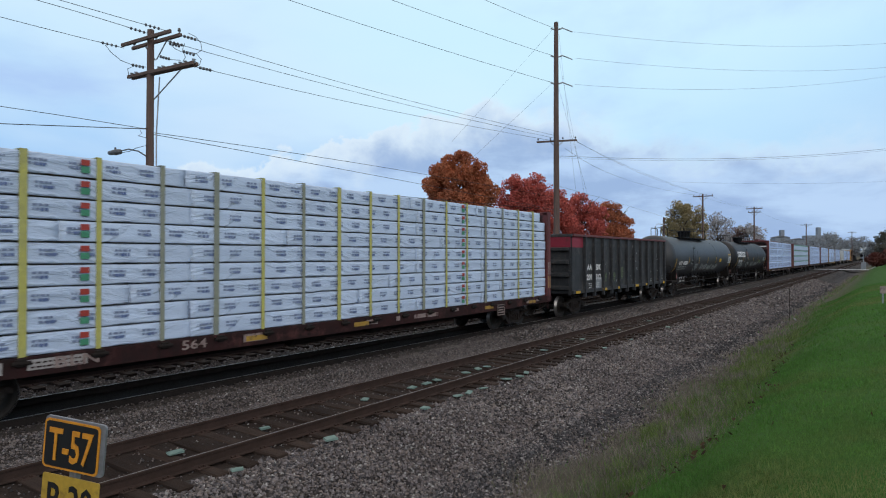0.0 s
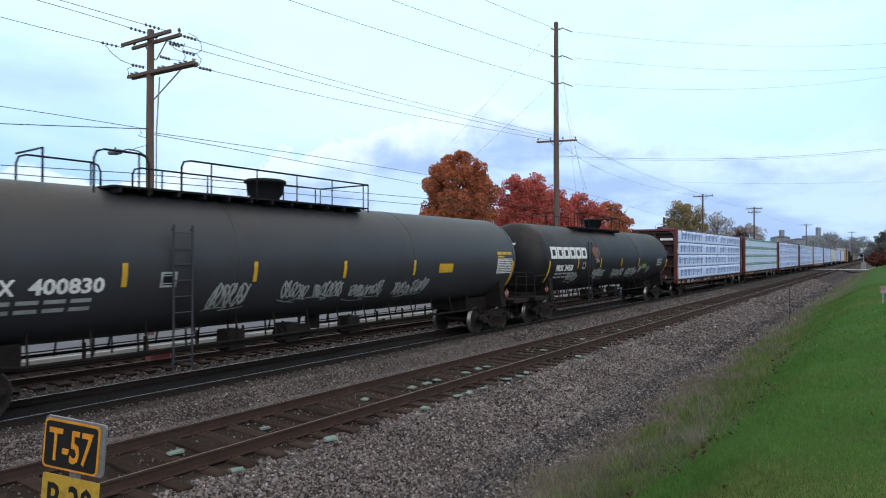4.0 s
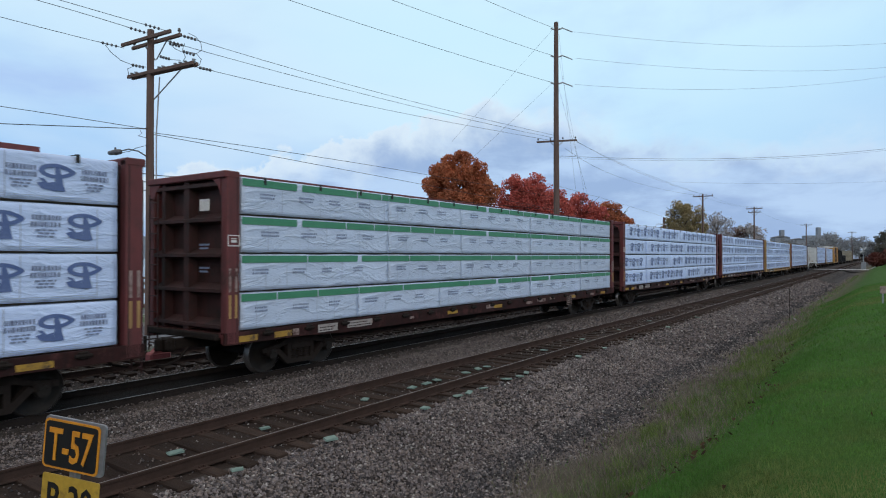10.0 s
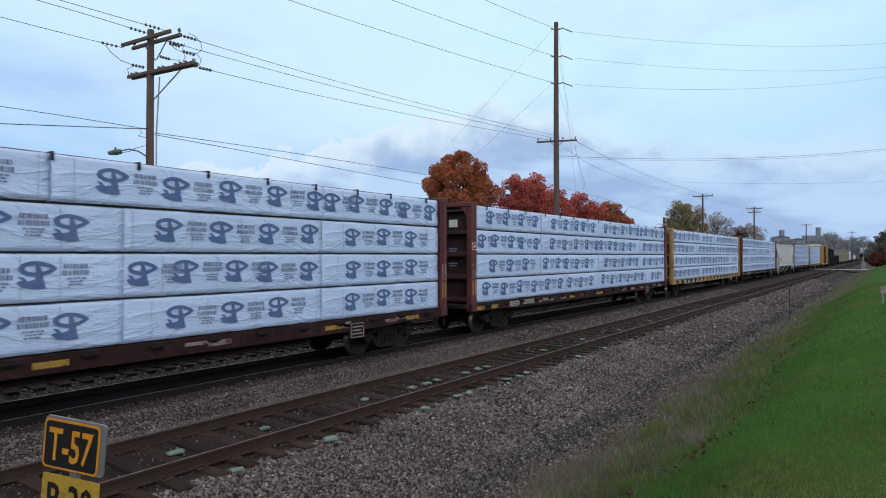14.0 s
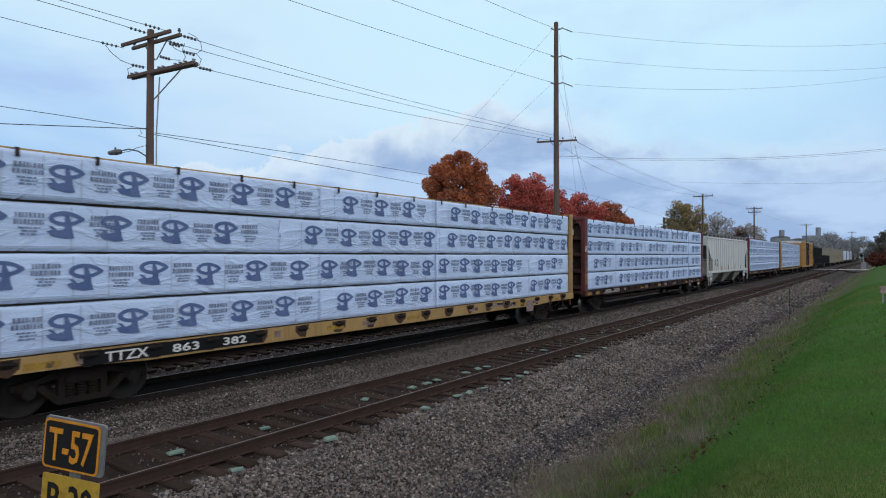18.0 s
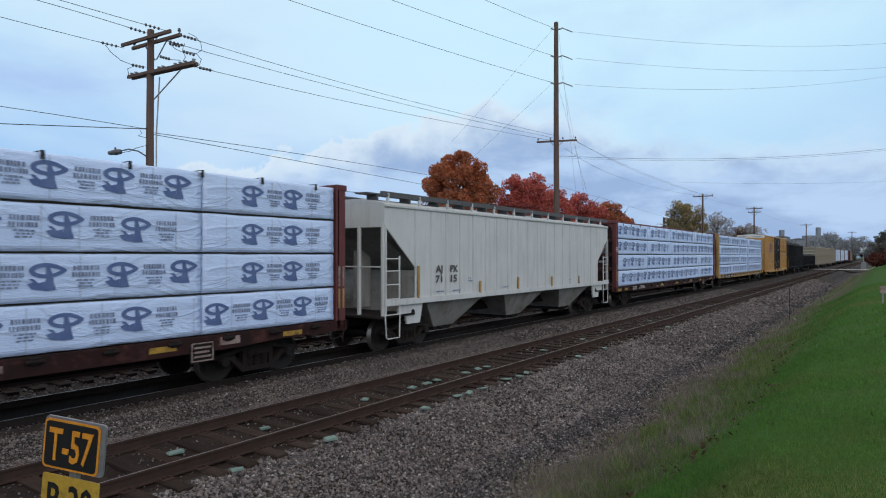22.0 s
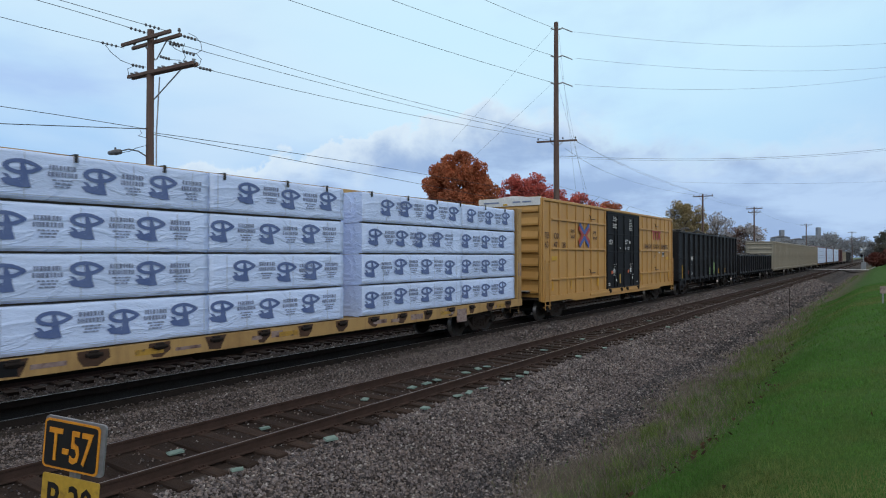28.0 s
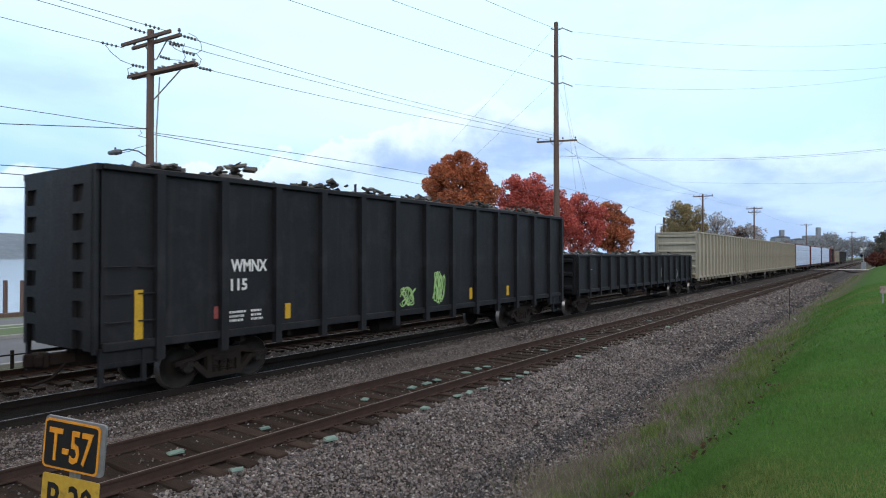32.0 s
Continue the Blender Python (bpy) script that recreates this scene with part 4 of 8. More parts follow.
def print_mesh(style, length, height, seed):
    r = random.Random(seed)
    g = Geo()
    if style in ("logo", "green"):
        # flat grey lines drawn for the folds of the wrap and the stapled hem
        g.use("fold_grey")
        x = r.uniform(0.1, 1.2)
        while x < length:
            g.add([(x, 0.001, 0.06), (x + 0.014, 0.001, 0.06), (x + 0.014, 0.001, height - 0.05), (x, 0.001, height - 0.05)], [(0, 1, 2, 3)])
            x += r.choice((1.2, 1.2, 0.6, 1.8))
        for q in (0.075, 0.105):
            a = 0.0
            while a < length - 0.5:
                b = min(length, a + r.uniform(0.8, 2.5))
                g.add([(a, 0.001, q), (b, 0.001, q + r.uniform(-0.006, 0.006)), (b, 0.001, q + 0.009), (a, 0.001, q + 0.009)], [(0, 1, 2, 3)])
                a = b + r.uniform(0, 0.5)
    if style == "logo":
        x = r.uniform(0.22, 1.25)
        while x < length - 0.3:
            g.use("print_blue")
            z0 = height * r.uniform(0.24, 0.32)
            logo_geo(g, x, z0, 0.47)
            if x + 1.0 < length:
                g.use("print_grey")
                words_geo(g, r, x + 0.40, z0 + 0.02, 0.46, 0.40, 6)
            x += 1.20 + (r.uniform(-0.45, -0.3) if r.random() < 0.1 else r.uniform(-0.05, 0.05))
    elif style == "green":
        g.use("print_green")
        a = 0.01
        while a < length - 0.1:
            b = min(a + r.uniform(0.9, 1.9), length - 0.01)
            g.add([(a, 0, height - 0.20), (b, 0, height - 0.20), (b, 0, height - 0.04), (a, 0, height - 0.04)], [(0, 1, 2, 3)])
            a = b + (0.04 if r.random() < 0.75 else 0.16)
        x = r.uniform(0.2, 0.6)
        while x < length - 0.7:
            g.use("print_grey")
            words_geo(g, r, x, height * 0.46, r.uniform(0.40, 0.62), 0.15, 2)
            x += r.uniform(0.9, 1.2)
    elif style == "small":
        x = r.uniform(0.1, 0.3)
        while x < length - 0.5:
            g.use("print_grey")
            words_geo(g, r, x, height * 0.40, 0.30, 0.14, 2)
            g.use("print_blue")
            words_geo(g, r, x + 0.12, height * 0.36, 0.16, 0.10, 1)
            x += 0.62
    return g.mesh("print") if g.f else None


def bundle_mesh(length, depth, height, seed, wrap):
    """A wrapped stack of boards: slightly sagging plastic with soft edges on a set-back foot."""
    n = max(3, int(length / 0.15))
    g = Geo(wrap, "lumber_foot_shaded")
    d = depth / 2
    prof = [(-d + 0.10, 0.0), (-d + 0.10, 0.03), (-d, 0.034), (-d, 0.12), (-d, 0.3), (-d, 0.5), (-d, 0.7), (-d, 0.92), (-d + 0.012, 0.985), (-d + 0.04, 1.0), (d - 0.03, 1.0), (d, 0.94), (d, 0.0)]
    v = []
    for i in range(n + 1):
        x = length * i / n
        fold = 0.012 * max(0.0, 1 - abs(((x + seed * 0.37) % 1.2) - 0.6) / 0.05)
        for y, q in prof:
            w = 0.0
            if -d - 1e-6 <= y < -d + 0.03:
                w = 0.013 * noise.noise((x * 2.1 + seed * 7, q * 3.2 + x * 0.6, seed)) + 0.007 * noise.noise((x * 6 + q * 4, q * 7 - x * 3, seed + 5)) + fold
            sag = 0.012 * noise.noise((x * 1.5, seed, 0)) if q > 0.98 else (0.010 * noise.noise((x * 1.7, seed, 4)) if 0.031 < q < 0.05 else 0)
            v.append((x, y + w, (height - 0.012) * q + sag))
    k = len(prof)
    g.use(wrap)
    g.add(v, [(i * k + j, (i + 1) * k + j, (i + 1) * k + (j + 1), i * k + j + 1) for i in range(n) for j in range(k - 1)] + [tuple(range(k)), tuple(reversed(range(n * k, n * k + k)))], True)
    for i in range(n):
        for j in (0, 1):
            g.m[i * (k - 1) + j] = 1
    g.s[-1] = g.s[-2] = False
    return g.mesh("wrapped_load")


BUNDLES, PRINTS = {}, {}


def columns(total, r, lengths=(3.66, 4.88, 4.88, 6.1, 6.1, 7.32)):
    """Splits a tier into bundles of usual board lengths."""
    best = None
    for _ in range(60):
        left, cut = total, []
        while True:
            ok = [x for x in lengths if x <= left + 0.3]
            if not ok:
                break
            cut.append(r.choice(ok))
            left -= cut[-1]
        if best is None or abs(left) < abs(best[0]):
            best = (left, cut)
        if abs(left) < 0.3:
            break
    return [c * total / sum(best[1]) for c in best[1]]


def load_lumber(car, x0, x1, z0, z1, tiers, style, seed, depth=1.27, face=-1.44, label="", gap_at=None, shorten=0.0):
    r = random.Random(seed)
    h = (z1 - z0) / tiers
    wrap = "wrap_white" if style == "logo" else "wrap_dull"
    # most tiers share their seams, some are packed in other lengths
    common = r.randrange(1000)
    for k in range(tiers):
        r = random.Random(seed * 31 + (common if random.Random(seed * 7 + k).random() < 0.72 else common + k + 1))
        spans, a = [], x0
        end = x1 - (shorten if k == tiers - 1 else 0)
        if gap_at:
            a2, b2 = gap_at
            for p, q in ((x0, a2), (b2, end)):
                c0 = p
                for c in columns(q - p, r):
                    spans.append((c0, c))
                    c0 += c
        else:
            for c in columns(end - x0, r):
                spans.append((a, c))
                a += c
        for a, c in spans:
            c = round(c, 1)
            var = random.Random(int(a * 37) + k * 5 + seed).randrange(5)
            key = (c, tiers, var % 3, wrap)
            if key not in BUNDLES:
                BUNDLES[key] = bundle_mesh(c - 0.004, depth, h, len(BUNDLES) + 1, wrap)
            b = part("wrapped_load", BUNDLES[key], car, label, (a, face + depth / 2 + r.uniform(-0.015, 0.015), z0 + k * h))
            pk = (style, c, tiers, var)
            if pk not in PRINTS:
                PRINTS[pk] = print_mesh(style, c, h, len(PRINTS) + 11)
            if PRINTS[pk]:
                tagged(part("print", PRINTS[pk], b, "", (0, -depth / 2 - 0.016, 0)), kind="stuff")
            part("wrapped_load", BUNDLES[key], car, label, (a, -face - depth / 2 + r.uniform(-0.015, 0.015), z0 + k * h))


def bulkhead(car, key, z0, z1, m):
    """An end wall: plate, edge posts and stacked horizontal ribs on its outer face (-x), open pockets between."""
    k = (key, z0, z1)
    if k not in BULK:
        inner = "bulk_red_shaded" if key == "car_red" else "bulk_yellow_shaded"
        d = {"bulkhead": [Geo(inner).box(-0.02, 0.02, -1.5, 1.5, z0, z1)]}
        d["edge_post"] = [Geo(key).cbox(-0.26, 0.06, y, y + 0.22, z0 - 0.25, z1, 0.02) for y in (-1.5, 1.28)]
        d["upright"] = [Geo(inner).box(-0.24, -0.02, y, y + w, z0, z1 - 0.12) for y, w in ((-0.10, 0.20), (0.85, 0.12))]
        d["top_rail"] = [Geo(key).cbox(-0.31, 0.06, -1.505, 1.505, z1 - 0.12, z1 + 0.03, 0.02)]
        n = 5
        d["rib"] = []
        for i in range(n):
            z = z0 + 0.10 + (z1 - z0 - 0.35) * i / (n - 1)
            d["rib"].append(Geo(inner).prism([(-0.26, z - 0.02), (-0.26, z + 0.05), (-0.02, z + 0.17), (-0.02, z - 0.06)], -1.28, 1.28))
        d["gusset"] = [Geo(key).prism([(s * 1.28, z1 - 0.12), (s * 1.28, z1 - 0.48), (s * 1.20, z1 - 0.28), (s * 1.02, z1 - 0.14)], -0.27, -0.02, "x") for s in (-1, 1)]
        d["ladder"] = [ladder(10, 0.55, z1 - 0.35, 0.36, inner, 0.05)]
        d["bottom_step"] = [Geo("truck_iron").cbox(-0.40, 0.0, -1.30, 1.30, z0 - 0.16, z0 - 0.02, 0.02)]
        BULK[k] = [(n_, g.mesh(n_)) for n_, gs in d.items() for g in gs]
    b = None
    for n_, me in BULK[k]:
        if b is None:
            b = part(n_, me, car, "", m)
        else:
            part(n_, me, b, "", pose(-0.30, 1.15, 0, 0, 0, -90) if n_ == "ladder" else None)
    return b


BULK = {}


def centerbeam(x0, paint, style, seed, label, tiers=4, top=4.47, chord=4.85, gap_at=None, straps=None, shorten=0.0, half=11.15, panel_x=7.1, group="centerbeam flatcars"):
    car = thing("centerbeam_flatcar", label, "railcar", (x0, TRAIN_Y, 0), group)
    r = random.Random(seed)
    deck = 1.12
    L = half + 0.35
    g = Geo(paint)
    g.box(-L, L, -1.45, 1.45, deck - 0.10, deck - 0.02)
    part("deck", g, car)
    for s in (-1, 1):
        g = Geo("sill_dark_red" if paint == "car_red" else paint)
        y0, y1 = (s * 1.50, s * 1.42) if s > 0 else (-1.50, -1.42)
        y0, y1 = min(y0, y1), max(y0, y1)
        g.prism([(-L, 0.86), (-L, deck), (L, deck), (L, 0.86), (L - 2.2, 0.86), (L - 3.4, 0.80), (-L + 3.4, 0.80), (-L + 2.2, 0.86)], y0, y1)
        g.box(-L, L, s * 1.40 - 0.06, s * 1.40 + 0.06, deck - 0.03, deck - 0.008)
        part("side_sill", g, car)
    g = Geo("underframe")
    g.prism([(-L + 0.3, 0.70), (-L + 0.3, deck - 0.1), (L - 0.3, deck - 0.1), (L - 0.3, 0.70), (L - 3.2, 0.70), (L - 4.2, 0.52), (-L + 4.2, 0.52), (-L + 3.2, 0.70)], -0.28, 0.28)
    for x in np.arange(-L + 1.2, L - 1, 1.22):
        g.box(float(x) - 0.04, float(x) + 0.04, -1.42, 1.42, 0.86, deck - 0.1)
    g.cyl((-1.8, -0.75, 0.72), (-0.7, -0.75, 0.72), 0.2, n=12)
    g.cbox(1.0, 1.4, -1.0, -0.6, 0.58, 0.86, 0.04)
    part("centre_sill", g, car)
    # spine
    g = Geo(paint)
    g.box(-half + 0.9, half - 0.9, -0.16, 0.16, chord - 0.16, chord)
    g.box(-half, half, -0.10, 0.10, top - 0.16, top + 0.02)
    for x in np.linspace(-half + 0.6, half - 0.6, 10):
        g.box(float(x) - 0.07, float(x) + 0.07, -0.07, 0.07, deck, chord - 0.16)
    part("centre_beam", g, car)
    for s in (-1, 1):
        b = bulkhead(car, paint, deck, top + 0.05, pose(s * (half + 0.05), 0, 0, 0, 0, 0 if s < 0 else 180))
        for z, key in ((1.42, "car_yellow"), (1.98, "paint_faded")):
            for x in (-0.18, -0.03):
                y = -1.506 if s < 0 else 1.50
                part("reflector", Geo(key).box(x - 0.03, x + 0.03, y, y + 0.006, z, z + 0.5), b)
        if s < 0:
            g = Geo("paint_white")
            if seed == 14:
                g.box(-0.325, -0.302, -1.25, -0.42, top - 0.70, top - 0.55)
            else:
                g.box(-0.325, -0.302, -0.95, -0.62, top - 0.75, top - 0.50)
            part("placard", g, b)
            g = Geo("print_grey")
            for k in range(2):
                g.box(-0.312, -0.302, -0.95, -0.60, top - 1.50 - 0.5 * k, top - 1.46 - 0.5 * k)
                g.box(-0.312, -0.302, -0.90, -0.62, top - 1.58 - 0.5 * k, top - 1.54 - 0.5 * k)
            tagged(part("stencil", g, b), kind="stuff")
            g = Geo("paint_white")
            for a, b_, c, d in ((-0.24, 0.06, 2.95, 2.97), (-0.24, 0.06, 3.17, 3.19), (-0.24, -0.22, 2.95, 3.19), (0.04, 0.06, 2.95, 3.19), (-0.16, -0.02, 3.03, 3.08), (-0.16, -0.02, 3.10, 3.12)):
                g.box(a, b_, -1.505, -1.50, c, d)
            part("stencil_box", g, b)
    # winches along the sill
    if "winch" not in MESH:
        g = Geo("truck_iron")
        g.cbox(-0.09, 0.09, -0.05, 0.0, -0.09, 0.05, 0.02)
        g.cyl((-0.14, -0.035, -0.03), (0.14, -0.035, -0.03), 0.035, n=8)
        MESH["winch"] = g.mesh("winch")
    for i in range(18):
        x = -half + 0.75 + i * (2 * half - 1.5) / 17
        part("winch", MESH["winch"], car, "", (x, -1.50, deck - 0.06))
        if paint == "car_yellow":
            w = r.uniform(0.18, 0.30)
            part("rust_stain", Geo("sill_rust").prism([(x - w, 1.10), (x + w, 1.11), (x + w * r.uniform(0.6, 1.1), 0.95), (x + w * r.uniform(0.0, 0.5), 0.82), (x - w * r.uniform(0.2, 0.8), 0.84), (x - w * r.uniform(0.7, 1.1), 0.97)], -1.503, -1.499), car, "dark rust and grease stain")
    # reflective patches on the sill
    for i in range(2, 7) if paint == "car_red" else range(7):
        x = -half + 1.4 + i * (2 * half - 2.8) / 6 + r.uniform(-0.2, 0.2)
        g = Geo("paint_yellow_dirty" if (i % 3 != 1) else "paint_faded")
        g.box(x - 0.28, x + 0.28, -1.508, -1.50, 0.90, 1.01)
        part("sill_patch", g, car)
    if paint == "car_red":
        for x, w, z, h in ((-8.87, 0.66, 0.88, 0.19), (-7.86, 0.93, 0.90, 0.17)):
            plate = part("stencil_panel", Geo("paint_faded_white").box(x, x + w, -1.509, -1.50, z, z + h), car, "dirty white stencil panel")
            g = Geo("sill_dark_red")
            for k in range(2):
                words_geo(g, r, x + 0.05, z + 0.03 + 0.07 * k, w - 0.1, 0.05, 1)
            tagged(part("print", g, plate, "", (0, -1.510, 0)), kind="stuff")
        for x, w in ((-11.15, 0.48), (-10.2, 0.50)):
            part("sill_patch", Geo("paint_yellow_dirty").box(x, x + w, -1.509, -1.50, 0.90, 1.03), car, "dirty yellow reflective patch")
    for i in range(11):
        x = -half + 0.6 + r.uniform(0, 2 * half - 1.6)
        w, h = r.uniform(0.15, 0.62), r.uniform(0.06, 0.17)
        z = r.uniform(0.88, 1.06 - h)
        part("faded_panel", Geo("paint_faded").box(x, x + w, -1.506, -1.50, z, z + h), car, "faded dirty white stencil panel")
    q = panel_x
    g = Geo("paint_faded")
    for x0_, x1_, z0_, z1_ in ((q, q + 0.5, 0.62, 0.645), (q, q + 0.5, 0.975, 1.0), (q, q + 0.025, 0.645, 0.975), (q + 0.475, q + 0.5, 0.645, 0.975), (q + 0.06, q + 0.44, 0.70, 0.74), (q + 0.06, q + 0.40, 0.79, 0.83), (q + 0.06, q + 0.44, 0.88, 0.92)):
        g.box(x0_, x1_, -1.514, -1.508, z0_, z1_)
    tagged(part("data_panel", g, car, "white framed data panel"), kind="stuff")
    part("panel_plate", Geo("paint_faded" if paint == "car_yellow" else "underframe").box(q - 0.03, q + 0.53, -1.508, -1.49, 0.60, 1.02), car)
    load_lumber(car, -half + 0.08, half - 0.08, deck, top, tiers, style, seed, label="", gap_at=gap_at, shorten=shorten)
    # cable ends over the top edge
    if straps == "yellow":
        for i in range(-2, 16):
            x = -7.92 + 1.19 * i
            g = Geo("strap_grey" if i in (-1, 2, 3, 5, 9, 12, 13) else "strap_yellow")
            w = 0.045 if i % 3 else 0.06
            d = -1.475
            g.box(x - w, x + w, d, d + 0.006, deck - 0.22, top + 0.01)
            g.box(x - w, x + w, d, -0.3, top + 0.004, top + 0.012)
            part("strap", g, car, "faded webbing strap over the load")
            if i in (1, 11):
                for k in range(9):
                    z = deck + (top - deck) * (k + 0.58) / 9
                    part("tag", Geo("paint_red").box(x - 0.31, x - 0.16, d - 0.004, d, z, z + 0.10), car)
                    part("tag", Geo("print_green").box(x - 0.31, x - 0.16, d - 0.004, d, z - 0.13, z - 0.02), car)
    else:
        if "tab" not in MESH:
            g = Geo("strap_black")
            g.box(-0.03, 0.03, -0.01, 0.004, -0.13, 0.02)
            g.box(-0.012, 0.012, 0.0, 0.9, 0.008, 0.022)
            MESH["tab"] = g.mesh("cable")
        for i in range(15):
            x = -half + 0.8 + i * (2 * half - 1.6) / 14 + r.uniform(-0.15, 0.15)
            if gap_at and gap_at[0] - 0.1 < x < gap_at[1] + 0.1:
                continue
            part("cable", MESH["tab"], car, "", (x, -1.475, top))
    running_gear(car, half - 2.1, L + 0.25)
    return car


def panel_marks(car, rows, key="paint_white", y=-SIDE):
    """Small stencilled lines on a car's side: x, z, width, height."""
    for x, z, w, h in rows:
        r = random.Random(int(x * 97 + z * 31))
        g = Geo(key)
        n = max(1, int(h / 0.09))
        for k in range(n):
            words_geo(g, r, x, z + k * 0.09, w * r.uniform(0.7, 1.0), 0.09, 1)
        tagged(part("stencil", g, car, "", (0, y, 0)), kind="stuff")


def scribble(car, name, key, x, z, w, h, seed, y, thick=0.03, n=14):
    """A tangle of painted strokes."""
    r = random.Random(seed)
    g = Geo(key)
    pa, pb, ka, kb = r.uniform(0, 6.28), r.uniform(0, 6.28), r.uniform(1.5, 2.1), r.uniform(1.1, 1.6)
    pts = [(x + w * (0.12 + 0.76 * i / (n - 1)) + 0.20 * w * math.sin(ka * i + pa), z + h * (0.5 + 0.42 * math.sin(kb * i + pb) + r.uniform(-0.10, 0.10))) for i in range(n)]
    fine = []
    for i in range(len(pts) - 1):
        p0, p1, p2, p3 = (pts[max(0, min(len(pts) - 1, i + d))] for d in (-1, 0, 1, 2))
        for k in range(5):
            t = k / 5
            fine.append(tuple(0.5 * (2 * b + (c - a) * t + (2 * a - 5 * b + 4 * c - d) * t * t + (3 * b - a - 3 * c + d) * t ** 3) for a, b, c, d in zip(p0, p1, p2, p3)))
    v = []
    for i, (a, b) in enumerate(fine):
        da, db = fine[min(i + 1, len(fine) - 1)][0] - fine[max(0, i - 1)][0], fine[min(i + 1, len(fine) - 1)][1] - fine[max(0, i - 1)][1]
        q = math.hypot(da, db) or 1
        yy = [y(z_) if callable(y) else y for z_ in (b + thick * da / q, b - thick * da / q)]
        v += [(a - thick * db / q, yy[0], b + thick * da / q), (a + thick * db / q, yy[1], b - thick * da / q)]
    g.add(v, [(2 * i, 2 * i + 1, 2 * i + 3, 2 * i + 2) for i in range(len(fine) - 1)])
    part(name, g, car)


def gondola(x0, half, z0, z1, ribs, paint, label, band=None, rib_drop=0.25, load=False, end_ribs=5, truck=None, rib_x=None, rib_w=0.055, group=""):
    car = thing("gondola", label, "railcar", (x0, TRAIN_Y, 0), group)
    rib_x = rib_x or [-half + 0.1 + (2 * half - 0.2) * i / (ribs - 1) for i in range(ribs)]
    for s in (-1, 1):
        g = Geo(paint)
        a, b = sorted((s * 1.42, s * 1.46))
        g.box(-half, half, a, b, z0, z1)
        part("side_wall", g, car)
        a, b = sorted((s * 1.40, s * 1.56))
        part("top_rim", Geo(paint if not band else "car_red").cbox(-half, half, a, b, z1 - 0.02, z1 + 0.09, 0.015), car)
        a, b = sorted((s * 1.40, s * 1.55))
        part("side_sill", Geo(paint).cbox(-half, half, a, b, z0 - 0.06, z0 + 0.10, 0.015), car)
        a, b = sorted((s * 1.46, s * 1.60))
        me = Geo(paint).prism([(-rib_w, z0 - rib_drop), (-rib_w, z1), (rib_w, z1), (rib_w, z0 - rib_drop)], a, b)
        me = me.mesh("rib")
        for x in rib_x:
            part("rib", me, car, "", (x, 0, 0))
        g = Geo(paint).box(-half, half, s * 1.43 - 0.03, s * 1.43 + 0.03, z0 - 0.05, z0)
        e = Geo(paint)
        e.box(s * half - 0.03, s * half + 0.03, -1.44, 1.44, z0 - 0.05, z1)
        for y in (-1.44, 1.32):
            part("corner_post", Geo(paint).box(min(s * half, s * (half + 0.10)), max(s * half, s * (half + 0.10)), y, y + 0.12, z0 - 0.1, z1), car)
        for y in ((0.86, -1.05) if end_ribs == 0 else ()):
            # ladder recesses in a plain end plate
            for i in range(6):
                z = z0 + 0.02 + i * 0.53
                e.box(min(s * half, s * (half + 0.11)), max(s * half, s * (half + 0.11)), y, y + 0.42, z + 0.28, z + 0.50)
            e.box(min(s * half, s * (half + 0.11)), max(s * half, s * (half + 0.11)), y + 0.42, y + 0.50 if y > 0 else 0.60, z0 - 0.05, z1)
            e.box(min(s * half, s * (half + 0.11)), max(s * half, s * (half + 0.11)), y - 0.28, y, z0 - 0.05, z1)
        for i in range(end_ribs):
            z = z0 + 0.12 + (z1 - z0 - (0.78 if band else 0.4)) * i / (end_ribs - 1)
            part("end_rib", Geo(paint).prism([(s * half, z - 0.05), (s * (half + 0.17), z + 0.02), (s * (half + 0.17), z + 0.13), (s * half, z + 0.22)], -1.36, 1.36), car)
        part("end_rim", Geo(paint).cbox(min(s * half, s * (half + 0.10)), max(s * half, s * (half + 0.10)), -1.5, 1.5, z1 - 0.04, z1 + 0.09, 0.015), car)
        part("end_wall", e, car)
        if band:
            q = Geo("band_red")
            if s < 0:
                q.box(-half + 0.0, -half + 1.35, -1.468, -1.46, z1 - 0.50, z1 - 0.01)
                part("painted_band", q, car, "faded red painted band")
                q = Geo("band_red")
            a, b = sorted((s * (half + 0.105), s * (half + 0.112)))
            q.box(a, b, -1.44, 1.44, z1 - 0.50, z1 - 0.05)
            part("painted_band", q, car, "faded red painted band")
        if end_ribs:
            if not band:
                part("ladder", ladder(9, 0.55, z1, 0.42, paint), car, "", pose(s * (half - 0.32), -s * 1.60, 0, 0, 0, 180 if s < 0 else 0))
            part("ladder", ladder(9, 0.55, z1, 0.42, paint), car, "", pose(s * (half + 0.14), -s * 1.22, 0, 0, 0, -90 if s < 0 else 90))
        else:
            for y in (-1.50, 1.42):
                g = Geo(paint)
                for x in (s * half - 0.04, s * (half - 0.78) - 0.04):
                    g.box(x, x + 0.08, y, y + 0.08, 0.42, z0)
                for z in (0.44, 0.78):
                    g.box(min(s * half, s * (half - 0.78)), max(s * half, s * (half - 0.78)), y + 0.01, y + 0.07, z, z + 0.05)
                part("corner_step", g, car)
    part("floor", Geo("underframe").box(-half, half, -1.42, 1.42, z0 - 0.02, z0 + 0.08), car)
    g = Geo("underframe")
    g.box(-half + 0.2, half - 0.2, -0.28, 0.28, 0.66, z0)
    for x in np.linspace(-half + 0.4, half - 0.4, ribs):
        g.box(float(x) - 0.05, float(x) + 0.05, -1.4, 1.4, z0 - 0.2, z0)
